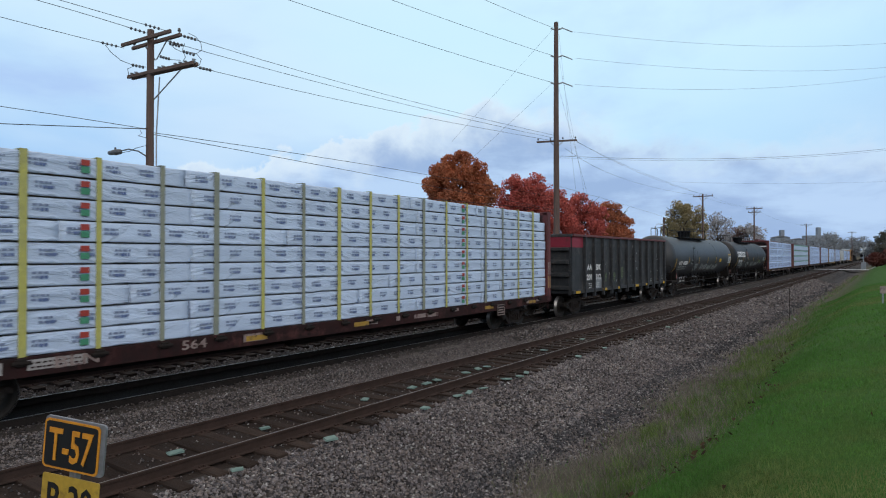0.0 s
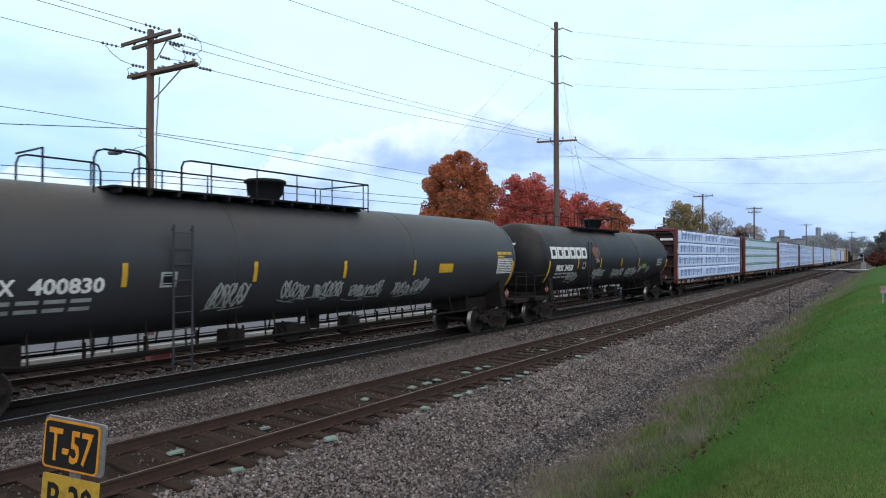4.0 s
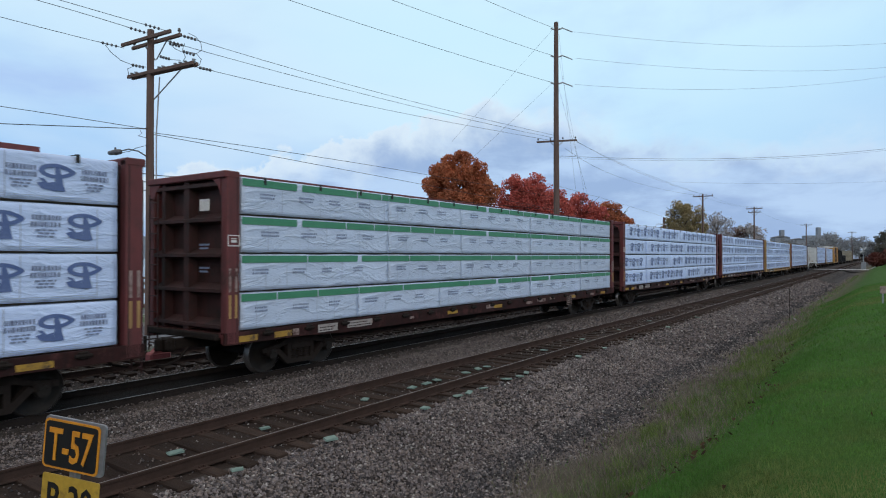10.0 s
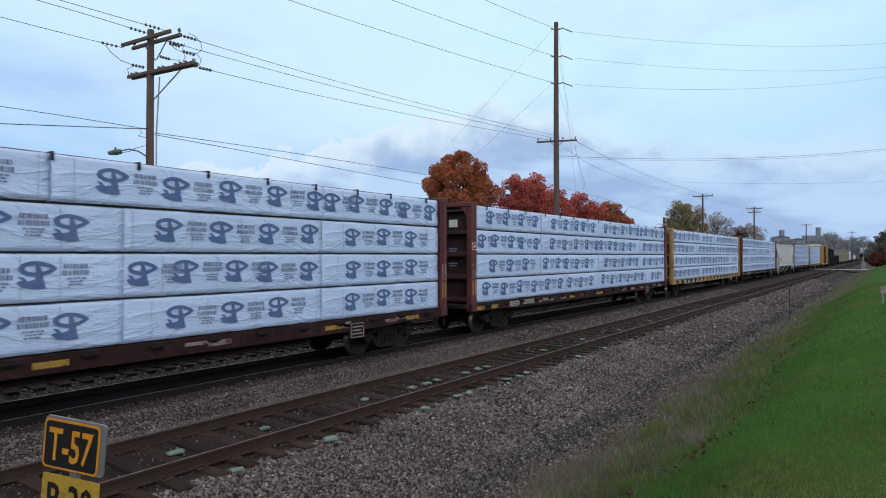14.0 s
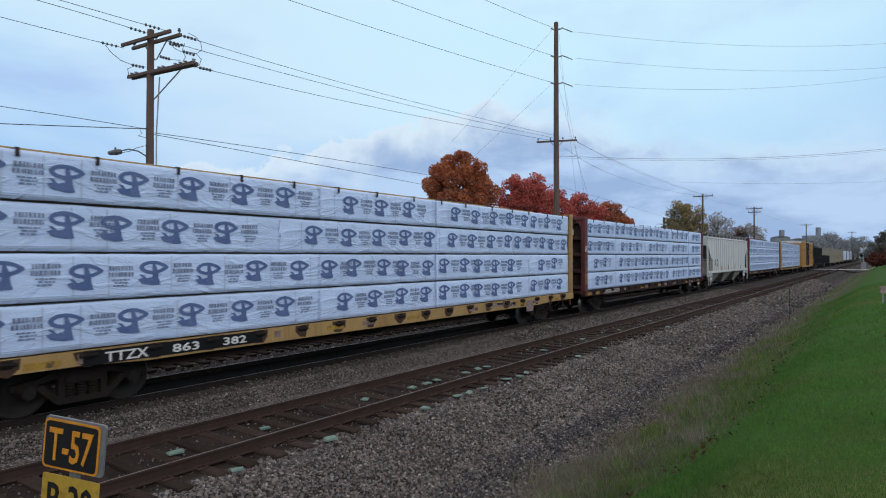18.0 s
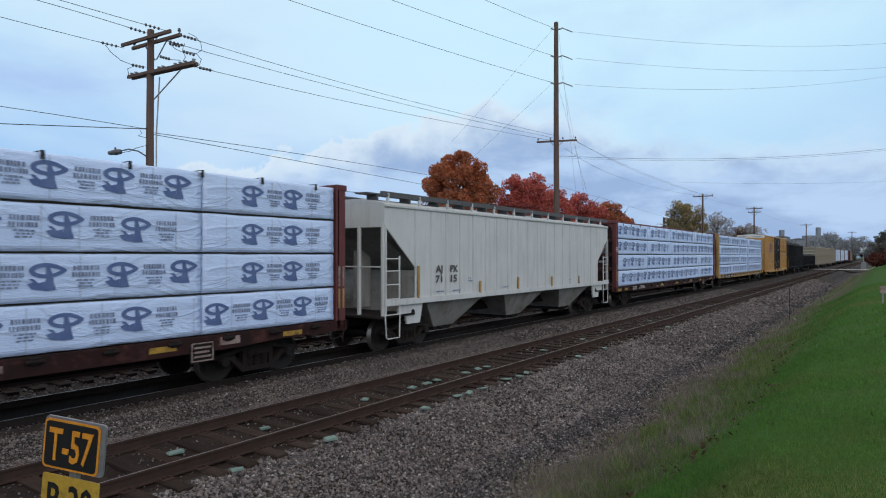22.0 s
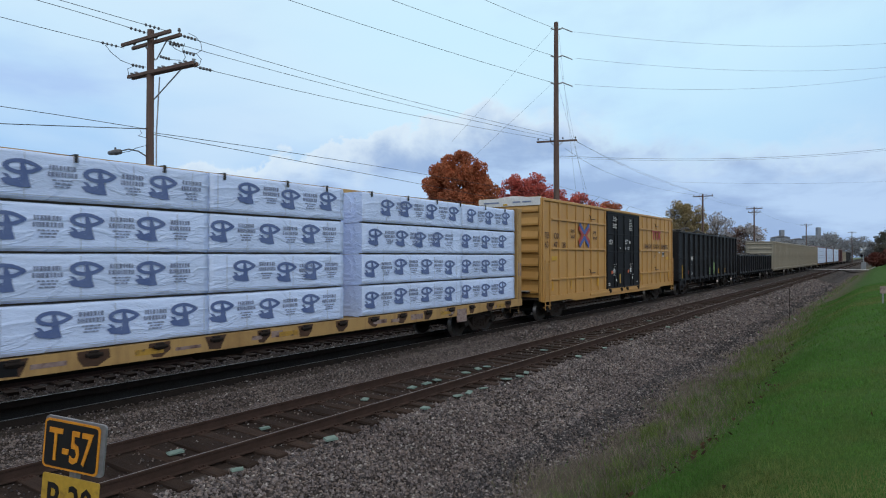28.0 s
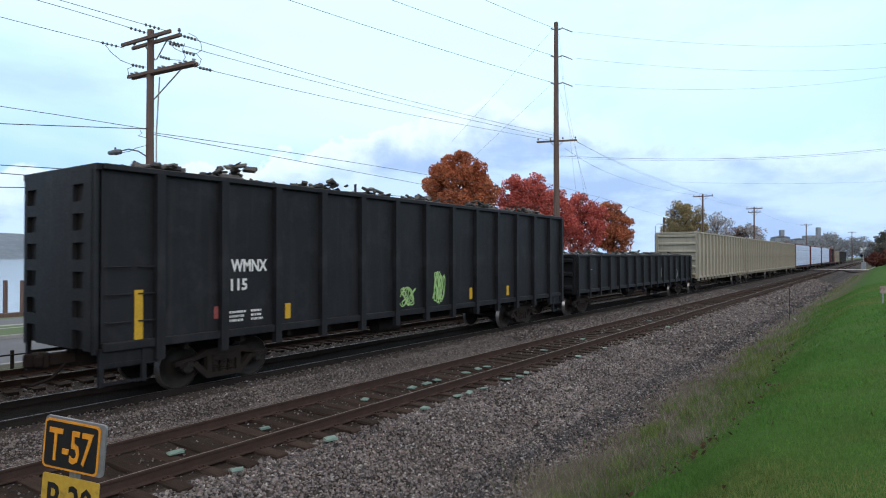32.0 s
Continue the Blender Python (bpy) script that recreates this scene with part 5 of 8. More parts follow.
    g.cyl((-1.6, -0.8, 0.72), (-0.6, -0.8, 0.72), 0.2, n=12)
    part("underframe", g, car)
    truck = truck or half - 1.55
    running_gear(car, truck, half + 0.25)
    return car


def tank_car(x0, half, paint, label, cz=2.62, R=1.49, rail=(-2.6, 5.0), bottom="paint_black"):
    car = thing("tank_car", label, "railcar", (x0, TRAIN_Y, 0))
    prof = []
    for i in range(11):
        t = math.pi / 2 * i / 10
        prof.append((-half - 0.78 * math.cos(t), max(0.001, R * math.sin(t) ** 0.8)))
    for x in np.linspace(-half, half, 13)[1:-1]:
        prof.append((float(x), R))
    for i in range(11):
        t = math.pi / 2 * i / 10
        prof.append((half + 0.78 * math.sin(t), max(0.001, R * math.cos(t) ** 0.8)))
    g = Geo(paint)
    g.lathe(prof, (0, 0, cz), (1, 0, 0), 56)
    part("tank_shell", g, car)
    # weld bands
    for x in (-half, -half * 0.34, half * 0.34, half):
        g = Geo(paint)
        g.lathe([(-0.02, R), (-0.02, R + 0.006), (0.02, R + 0.006), (0.02, R)], (x, 0, cz), (1, 0, 0), 56)
        part("weld_band", g, car)
    # bolsters, stub sills and walkways at the ends
    for s in (-1, 1):
        g = Geo("underframe")
        x = s * (half - 0.62)
        g.prism([(-1.42, 0.90), (-1.30, 1.85), (1.30, 1.85), (1.42, 0.90)], x - 0.16, x + 0.16, "x")
        g.box(x - 1.5, x + 1.5, -0.75, 0.75, 0.80, 1.25)
        g.box(min(x, s * (half + 1.15)), max(x, s * (half + 1.15)), -0.3, 0.3, 0.70, 1.12)
        part("bolster", g, car)
        g = Geo("truck_iron")
        e = s * (half + 0.55)
        g.box(e - 0.55, e + 0.55, -1.5, 1.5, 1.06, 1.11)
        g.box(e - 0.6, e + 0.6, -1.52, -1.48, 0.98, 1.12)
        g.box(e - 0.6, e + 0.6, 1.48, 1.52, 0.98, 1.12)
        part("end_platform", g, car)
        g = Geo("truck_iron")
        w = s * (half + 1.08)
        g.tube([(w, -1.45, 1.1), (w, -1.45, 2.0), (w, -1.38, 2.08), (w, 1.38, 2.08), (w, 1.45, 2.0), (w, 1.45, 1.1)], 0.022)
        g.tube([(w, -1.45, 1.6), (w, 1.45, 1.6)], 0.018)
        g.tube([(w, -1.45, 1.95), (w - s * 0.9, -1.5, 1.95), (w - s * 1.0, -1.5, 1.1)], 0.02)
        part("end_handrail", g, car)
        part("step", Geo("truck_iron").tube([(e - 0.35, -1.5, 1.06), (e - 0.33, -1.52, 0.42), (e + 0.18, -1.52, 0.42), (e + 0.2, -1.5, 1.06)], 0.02), car)
        g = Geo("paint_yellow")
        v = []
        for i in range(9):
            t = radians(-40 + 37 * i / 8)
            y, z = -(R + 0.012) * math.cos(t), cz + (R + 0.012) * math.sin(t)
            v += [(s * (half - 0.12), y, z), (s * (half - 0.12) + 0.13, y, z)]
        g.add(v, [(2 * i, 2 * i + 1, 2 * i + 3, 2 * i + 2) for i in range(8)])
        part("reflective_stripe", g, car, "yellow reflective stripe")
    part("brake_cylinder", Geo("underframe").cyl((-1.4, -0.7, 0.85), (-0.5, -0.7, 0.85), 0.18, n=12), car)
    for q in (-1, 1):
        part("side_ladder", ladder(9, 0.55, cz + R - 0.75, 0.40, paint, 0.04), car, "", pose(-half * 0.49, q * (R + 0.03), 0, 0, 0, 0 if q < 0 else 180))
    for y, z, a, b in ((-1.05, 0.98, -half + 1.4, half - 1.5), (-0.6, 0.86, -half + 0.4, half * 0.3), (0.6, 0.92, -half + 0.4, half - 0.5)):
        g = Geo("underframe")
        g.tube([(a, y, z), (a + 0.6, y, z - 0.10), (b - 0.6, y, z - 0.10), (b, y, z)], 0.035, 6)
        for x in np.arange(a + 0.7, b - 0.3, 1.05):
            g.tube([(float(x), y, z - 0.14), (float(x) + 0.05, y * 0.8, 1.45)], 0.022, 5)
        part("brake_pipe", g, car)
    for x in (-half * 0.30, -half * 0.12, half * 0.12):
        g = Geo("underframe")
        g.cbox(x - 0.22, x + 0.22, -0.95, -0.45, 0.62, 1.10, 0.04)
        g.tube([(x - 0.5, -0.9, 0.75), (x + 0.6, -0.9, 0.75)], 0.03, 6)
        part("brake_gear", g, car)
    part("outlet_valve", Geo("underframe").cyl((0.4, 0, 0.8), (0.4, 0, 1.15), 0.2, n=12), car)
    # top walkway with railings and manway
    a, b = rail
    zt = cz + R
    for y in (-0.95, 0.25):
        part("platform", Geo("paint_black").box(a + 0.9, b, y, y + 0.70, zt - 0.06, zt - 0.02), car)
    for x in np.arange(a + 1.0, b, 0.6):
        part("platform_support", Geo("paint_black").box(float(x), float(x) + 0.05, -1.0, 1.0, zt - 0.16, zt - 0.06), car)

    def loop(x0_, x1_, y, z0_, z1_):
        return [(x0_, y, z0_), (x0_, y, z1_ - 0.18), (x0_ + 0.05, y, z1_ - 0.05), (x0_ + 0.18, y, z1_), (x1_ - 0.18, y, z1_), (x1_ - 0.05, y, z1_ - 0.05), (x1_, y, z1_ - 0.18), (x1_, y, z0_)]
    h = 0.62
    mid = a + 1.6
    for y in (-0.95, 0.95):
        g = Geo("paint_black")
        g.tube(loop(a if y > 0 else a + 0.55, mid, y, zt - 0.2, zt + h), 0.022)
        for x in (a + 1.0,):
            g.tube([(x + 0.4, y, zt - 0.1), (x + 0.4, y, zt + h)], 0.018)
        part("railing", g, car)
        g = Geo("paint_black")
        g.tube([(mid + 0.7, y, zt - 0.1), (mid + 0.7, y, zt + h - 0.15), (mid + 0.75, y, zt + h - 0.04), (mid + 0.9, y, zt + h), (b, y, zt + h), (b, y, zt - 0.15)], 0.022)
        for x in np.arange(mid + 1.4, b, 1.2):
            g.tube([(float(x), y, zt - 0.1), (float(x), y, zt + h)], 0.016)
        part("railing", g, car)
    part("end_rail", Geo("paint_black").tube([(b, -0.95, zt + h), (b, 0.95, zt + h)], 0.022), car)
    part("end_rail", Geo("paint_black").tube([(a, -0.2, zt - 0.1), (a, -0.2, zt + h), (a, 0.95, zt + h)], 0.022), car)
    g = Geo("paint_black")
    cx = mid + 3.6
    g.lathe([(-0.1, 0.34), (0.10, 0.36), (0.20, 0.44), (0.44, 0.46), (0.46, 0.52), (0.52, 0.52), (0.55, 0.47), (0.58, 0.20), (0.58, 0.001)], (cx, 0, zt), (0, 0, 1), 20)
    part("valve_dome", g, car)
    running_gear(car, half - 0.62, half + 1.1)
    return car


def tank_y(R, cz):
    return lambda z: -math.sqrt(max(0.01, (R + 0.012) ** 2 - (z - cz) ** 2))


def on_tank(ob, R, cz):
    """Bends flat lettering onto the shell."""
    me = ob.data
    m = ob.matrix_basis.copy()
    for v in me.vertices:
        p = m @ v.co
        v.co = (p.x, -math.sqrt(max(0.01, (R + 0.010 + (0.004 if v.co.z > 0 else 0)) ** 2 - (p.z - cz) ** 2)), p.z)
    ob.matrix_basis = Matrix.Identity(4)
    return ob


def hopper(x0, half, paint, label, panels=19, bays=3, z0=1.52, z1=4.20, arched=False, ribbed=False, group=""):
    """A covered hopper: plate sides cut back over the end platforms, roof with a running board, sloping bays below."""
    car = thing("covered_hopper", label, "railcar", (x0, TRAIN_Y, 0), group)
    cut = 1.40
    for s in (-1, 1):
        g = Geo(paint)
        a, b = sorted((s * 1.46, s * 1.51))
        g.prism([(-half, z1 - 0.60), (-half, z1), (half, z1), (half, z1 - 0.60), (half - cut, z0 + 0.88), (half - cut, z0 - 0.05), (-half + cut, z0 - 0.05), (-half + cut, z0 + 0.88)], a, b)
        part("side_sheet", g, car)
        a, b = sorted((s * 1.51, s * (1.535 if not ribbed else 1.60)))
        for i in range(panels):
            x = -half + cut + (2 * half - 2 * cut) * i / (panels - 1)
            part("side_post", Geo(paint).box(x - 0.03 - 0.02 * ribbed, x + 0.03 + 0.02 * ribbed, a, b, z0, z1 - 0.06), car)
        a, b = sorted((s * 1.44, s * 1.56))
        part("side_sill", Geo(paint).box(-half, half, a, b, z0 - 0.17, z0), car)
        part("roof_rail", Geo(paint).cbox(-half, half, a, b, z1 - 0.10, z1, 0.02), car)
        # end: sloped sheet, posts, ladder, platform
        g = Geo("bay_grey_shaded" if paint == "hopper_grey" else paint)
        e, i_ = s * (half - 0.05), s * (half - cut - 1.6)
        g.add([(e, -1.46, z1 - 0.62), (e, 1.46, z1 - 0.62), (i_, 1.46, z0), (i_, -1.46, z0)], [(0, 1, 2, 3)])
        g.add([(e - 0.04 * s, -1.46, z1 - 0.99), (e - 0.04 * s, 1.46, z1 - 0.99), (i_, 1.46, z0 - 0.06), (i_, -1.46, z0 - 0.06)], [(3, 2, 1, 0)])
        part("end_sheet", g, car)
        part("end_plate", Geo(paint).cbox(min(e, e + 0.05 * s), max(e, e + 0.05 * s), -1.5, 1.5, z1 - 0.66, z1, 0.01), car)
        for y in (-1.50, -0.62, 0.54, 1.42):
            part("end_post", Geo(paint).cbox(s * half - 0.05, s * half + 0.05, y, y + 0.08, z0 - 0.5, z1 - 0.62, 0.01), car)
        part("draft_post", Geo("bay_grey_shaded" if paint == "hopper_grey" else paint).cbox(s * (half - 0.75) - 0.22, s * (half - 0.75) + 0.22, -0.16, 0.16, z0 - 0.3, z1 - 1.3, 0.02), car)
        part("end_platform", Geo("truck_iron").box(min(s * (half - cut), s * (half + 0.3)), max(s * (half - cut), s * (half + 0.3)), -1.5, 1.5, z0 - 0.50, z0 - 0.44), car)
        part("crosswise_bar", Geo(paint).box(s * half - 0.02, s * half + 0.02, -1.5, 1.5, z0 + 0.9, z0 + 0.94), car)
        g = Geo(paint)
        for y in (-1.53, 1.53):
            g = Geo(paint)
            xa, xb = s * (half - 0.02), s * (half - 0.66)
            g.cbox(min(xa, xa - 0.05 * s), max(xa, xa - 0.05 * s), y - 0.02, y + 0.02, z0 - 0.45, z1 - 0.66, 0.008)
            g.cbox(min(xb, xb + 0.05 * s), max(xb, xb + 0.05 * s), y - 0.02, y + 0.02, z0 - 0.45, z0 + 1.22, 0.008)
            for z in (z0 - 0.42, z0 + 0.02, z0 + 0.42, z0 + 0.80, z0 + 1.14):
                g.cyl((xa, y, z), (xb, y, z), 0.018, n=6)
            g.tube([(xa, y, z0 - 0.4), (xa - 0.05 * s, y, 0.50), (xa - 0.10 * s, y, 0.44), (xb + 0.02 * s, y, 0.44), (xb, y, z0 - 0.42)], 0.02, 6)
            part("ladder", g, car)
        part("end_ladder", ladder(9, 0.5, z1 + 0.05, 0.45, paint), car, "", pose(s * (half + 0.06), 1.05, 0, 0, 0, -90 if s < 0 else 90))
        part("bolster_plate", Geo(paint).prism([(s * (half - cut) - 0.45, z0 - 0.17), (s * (half - cut) + 0.45, z0 - 0.17), (s * (half - cut) + 0.30, z0 - 0.75), (s * (half - cut) - 0.30, z0 - 0.75)], -1.45, -1.38), car)
        part("jacking_hole", Geo("paint_black").cyl((s * (half - cut) - 0.05, -1.465, z0 - 0.42), (s * (half - cut) - 0.05, -1.44, z0 - 0.42), 0.09, n=14), car)
        for y in (-1.46, 1.42):
            part("shear_plate", Geo(paint).box(min(s * (half - cut), s * (half - 0.66)), max(s * (half - cut), s * (half - 0.66)), y, y + 0.04, z0 - 0.48, z0 - 0.16), car)
        part("inner_sheet", Geo("bay_grey_shaded" if paint == "hopper_grey" else paint).box(min(s * (half - cut), s * (half - cut - 0.05)), max(s * (half - cut), s * (half - cut - 0.05)), -1.44, 1.44, z0 - 0.45, z0 + 0.8), car)
    # roof
    g = Geo(paint)
    prof = [(-1.50, z1), (-1.1, z1 + 0.10), (-0.5, z1 + 0.17), (0.5, z1 + 0.17), (1.1, z1 + 0.10), (1.50, z1)]
    v = [(x, y, z) for x in (-half, half) for y, z in prof]
    g.add(v, [(i + 1, i, 6 + i, 7 + i) for i in range(5)] + [(0, 1, 2, 3, 4, 5), (11, 10, 9, 8, 7, 6)])
    part("roof", g, car)
    for y in (-0.72, 0.72):
        g = Geo("grating")
        g.box(-half - 0.1, half + 0.1, y - 0.22, y + 0.22, z1 + 0.30, z1 + 0.34)
        for x in np.arange(-half + 0.4, half, 1.5):
            g.box(float(x) - 0.03, float(x) + 0.03, y - 0.2, y + 0.2, z1 + 0.10, z1 + 0.30)
        part("running_board", g, car)
    g = Geo(paint)
    for x in np.arange(-half + 0.2, half, 1.45):
        g.box(float(x) - 0.035, float(x) + 0.035, -1.50, -1.44, z1 - 0.02, z1 + 0.30)
    part("roof_bracket", g, car)
    part("roof_edge", Geo("grating").box(-half - 0.05, half + 0.05, -1.50, -1.40, z1 + 0.20, z1 + 0.335), car)
    g = Geo("hopper_grey" if paint == "hopper_grey" else paint)
    for i in range(int(half)):
        x = -half + 1 + i * 2
        g.cyl((x, 0, z1 + 0.15), (x, 0, z1 + 0.26), 0.3, n=14)
    part("hatch", g, car)
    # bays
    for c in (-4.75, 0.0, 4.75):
        g = Geo("bay_grey_shaded" if paint == "hopper_grey" else paint)
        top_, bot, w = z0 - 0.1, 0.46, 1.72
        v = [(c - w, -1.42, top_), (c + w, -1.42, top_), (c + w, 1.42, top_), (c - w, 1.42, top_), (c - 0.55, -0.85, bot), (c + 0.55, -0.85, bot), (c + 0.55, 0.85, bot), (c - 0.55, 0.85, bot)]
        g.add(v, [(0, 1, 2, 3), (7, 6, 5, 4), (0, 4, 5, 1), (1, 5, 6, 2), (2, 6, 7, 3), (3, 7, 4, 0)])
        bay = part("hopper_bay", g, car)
        g = Geo("underframe")
        g.cbox(c - 0.48, c + 0.48, -0.8, 0.8, 0.34, 0.44, 0.02)
        g.cyl((c - 0.2, -0.95, 0.40), (c - 0.2, 0.95, 0.40), 0.05, n=8)
        part("outlet_gate", g, bay)
    part("centre_sill", Geo("underframe").box(-half + 0.1, half - 0.1, -0.25, 0.25, 0.72, 1.05), car)
    running_gear(car, half - cut - 0.15, half + 0.35)
    return car


def boxcar(x0, half, paint, label, z0=1.05, z1=5.08, doors=True):
    car = thing("boxcar", label, "railcar", (x0, TRAIN_Y, 0))
    d0, d1 = -2.34, 2.62
    for s in (-1, 1):
        g = Geo(paint)
        a, b = sorted((s * 1.44, s * 1.49))
        g.box(-half, half, a, b, z0, z1)
        part("side_wall", g, car)
        a, b = sorted((s * 1.49, s * 1.54))
        ribs = [x * half / 9.4 for x in (-9.34, -8.67, -7.8, -6.95, -6.04, -5.15, -4.27, -3.38, d0 - 0.14, d1 + 0.10, 3.35, 4.22, 5.11, 5.98, 6.86, 7.74, 8.67, 9.34)]
        for x in ribs:
            part("rib", Geo(paint).cbox(float(x) - 0.06, float(x) + 0.06, a, b, z0, z1 - 0.05, 0.018), car)
        for p, q in ((-half, d0 - 0.05), (d1 + 0.05, half)):
            for z in (1.74, 3.01, 4.24):
                a2, b2 = sorted((s * 1.49, s * 1.575))
                part("belt_rail", Geo(paint).cbox(p + (0.78 if p < 0 else 0.1), q - (0.1 if p < 0 else 0.78), a2, b2, z - 0.01, z + 0.07, 0.01), car)
        a, b = sorted((s * 1.43, s * 1.56))
        part("side_sill", Geo(paint).prism([(-half, z0 - 0.18), (-half, z0 + 0.05), (half, z0 + 0.05), (half, z0 - 0.18), (half - 2.6, z0 - 0.18), (half - 3.2, z0 - 0.28), (-half + 3.2, z0 - 0.28), (-half + 2.6, z0 - 0.18)], a, b), car)
        part("roof_eave", Geo(paint).cbox(-half, half, a, b, z1 - 0.10, z1 + 0.02, 0.02), car)
        for p, q in ((d0, (d0 + d1) / 2 - 0.01), ((d0 + d1) / 2 + 0.01, d1)):
            g = Geo("paint_black")
            a, b = sorted((s * 1.50, s * 1.545))
            g.box(p, q, a, b, z0 - 0.02, z1 - 0.12)
            door = part("sliding_door", g, car, "black sliding door")
            a, b = sorted((s * 1.545, s * 1.575))
            for z in (z0 + 0.05, z0 + 0.95, z0 + 1.85, z0 + 2.75, z1 - 0.22):
                part("door_rib", Geo("paint_black").cbox(p + 0.03, q - 0.03, a, b, z, z + 0.07, 0.01), door)
            for x in (p + 0.05, q - 0.05):
                part("door_edge", Geo("paint_black").cbox(x - 0.04, x + 0.04, a, b, z0, z1 - 0.14, 0.01), door)
            for x in ((p + q) / 2 - 0.22, (p + q) / 2 + 0.22):
                part("lock_rod", Geo("paint_black").cyl((x, s * 1.57, z0 + 0.1), (x, s * 1.57, z1 - 0.3), 0.022, n=8), door)
        for x in (d0 + 0.35, -0.35, 0.55, d1 - 0.3):
            part("door_roller", Geo("truck_iron").cbox(x - 0.12, x + 0.12, min(s * 1.50, s * 1.63), max(s * 1.50, s * 1.63), z0 - 0.14, z0 + 0.04, 0.03), car)
        part("door_track", Geo(paint).cbox(d0 - 2.2, d1 + 2.2, min(s * 1.49, s * 1.60), max(s * 1.49, s * 1.60), z0 - 0.16, z0 - 0.06, 0.01), car)
        e = Geo(paint)
        a, b = sorted((s * half, s * (half - 0.05)))
        e.box(a, b, -1.44, 1.44, z0, z1 + 0.08)
        for y in (-1.49, 1.37):
            part("corner_post", Geo(paint).cbox(min(s * half, s * (half + 0.08)), max(s * half, s * (half + 0.08)), y, y + 0.12, z0 - 0.15, z1, 0.015), car)
        if s < 0:
            part("brake_housing", Geo("truck_iron").cbox(-half - 0.36, -half - 0.08, 0.25, 0.62, 2.02, 2.62, 0.05), car, "dark hand brake housing")
            part("brake_wheel", Geo("truck_iron").lathe([(-0.02, 0.24), (0.0, 0.29), (0.03, 0.29), (0.05, 0.24), (0.03, 0.22), (-0.02, 0.24)], (-half - 0.42, 0.44, 2.35), (1, 0, 0), 20), car)
            part("uncoupling_lever", Geo("truck_iron").tube([(-half - 0.2, -1.45, 0.98), (-half - 0.32, -1.2, 0.98), (-half - 0.34, -0.2, 0.92)], 0.02, 6), car)
            part("crossover_board", Geo("galvanised").cbox(-half - 0.42, -half - 0.02, -1.0, 0.9, 1.29, 1.33, 0.01), car, "galvanised crossover step board")
        for i in range(7):
            z = z0 + 0.16 + i * (z1 - z0 - 0.72) / 6
            q = Geo(paint)
            q.prism([(s * half, z - 0.03), (s * (half + 0.11), z + 0.02), (s * (half + 0.11), z + 0.10), (s * half, z + 0.34)], -1.35, 1.35)
            part("end_rib", q, car)
        part("end_wall", e, car)
        part("end_panel", Geo("paint_white").box(min(s * half, s * (half + 0.09)), max(s * half, s * (half + 0.09)), -1.45, 1.45, z1 - 0.28, z1 + 0.06), car, "white roof end panel")
        part("ladder", ladder(6, 0.55, 2.6, 0.42, paint), car, "", pose(s * (half - 0.3), -1.54, 0))
        part("ladder", ladder(9, 0.55, z1 - 0.4, 0.42, paint), car, "", pose(s * (half + 0.08), 1.1, 0, 0, 0, -90 if s < 0 else 90))
        part("end_platform", Geo("truck_iron").box(min(s * half, s * (half + 0.35)), max(s * half, s * (half + 0.35)), -1.0, 1.0, 1.22, 1.27), car)
    g = Geo("paint_white")
    v = [(x, y, z) for x in (-half, half) for y, z in ((-1.50, z1), (0, z1 + 0.12), (1.50, z1))]
    g.add(v, [(1, 0, 3, 4), (2, 1, 4, 5), (0, 1, 2), (5, 4, 3)])
    for x in np.linspace(-half + 0.3, half - 0.3, 14):
        g.prism([(-1.5, z1 + 0.01), (0, z1 + 0.14), (1.5, z1 + 0.01), (1.5, z1 + 0.04), (0, z1 + 0.17), (-1.5, z1 + 0.04)], float(x) - 0.06, float(x) + 0.06, "x")
    part("roof", g, car, "white painted steel roof")
    part("floor", Geo("underframe").box(-half, half, -1.44, 1.44, z0 - 0.1, z0), car)
    g = Geo("underframe")
    g.box(-half + 0.2, half - 0.2, -0.28, 0.28, 0.66, z0 - 0.1)
    g.cyl((-1.6, -0.8, 0.72), (-0.6, -0.8, 0.72), 0.2, n=12)
    part("underframe", g, car)
    running_gear(car, half - 2.1, half + 0.45)
    return car
# ---- the train, from its leading car in view to the last one far down the line ----
TRAIN = []
LOGO_LABEL = "{} centerbeam flatcar loaded with white-wrapped lumber printed in blue"


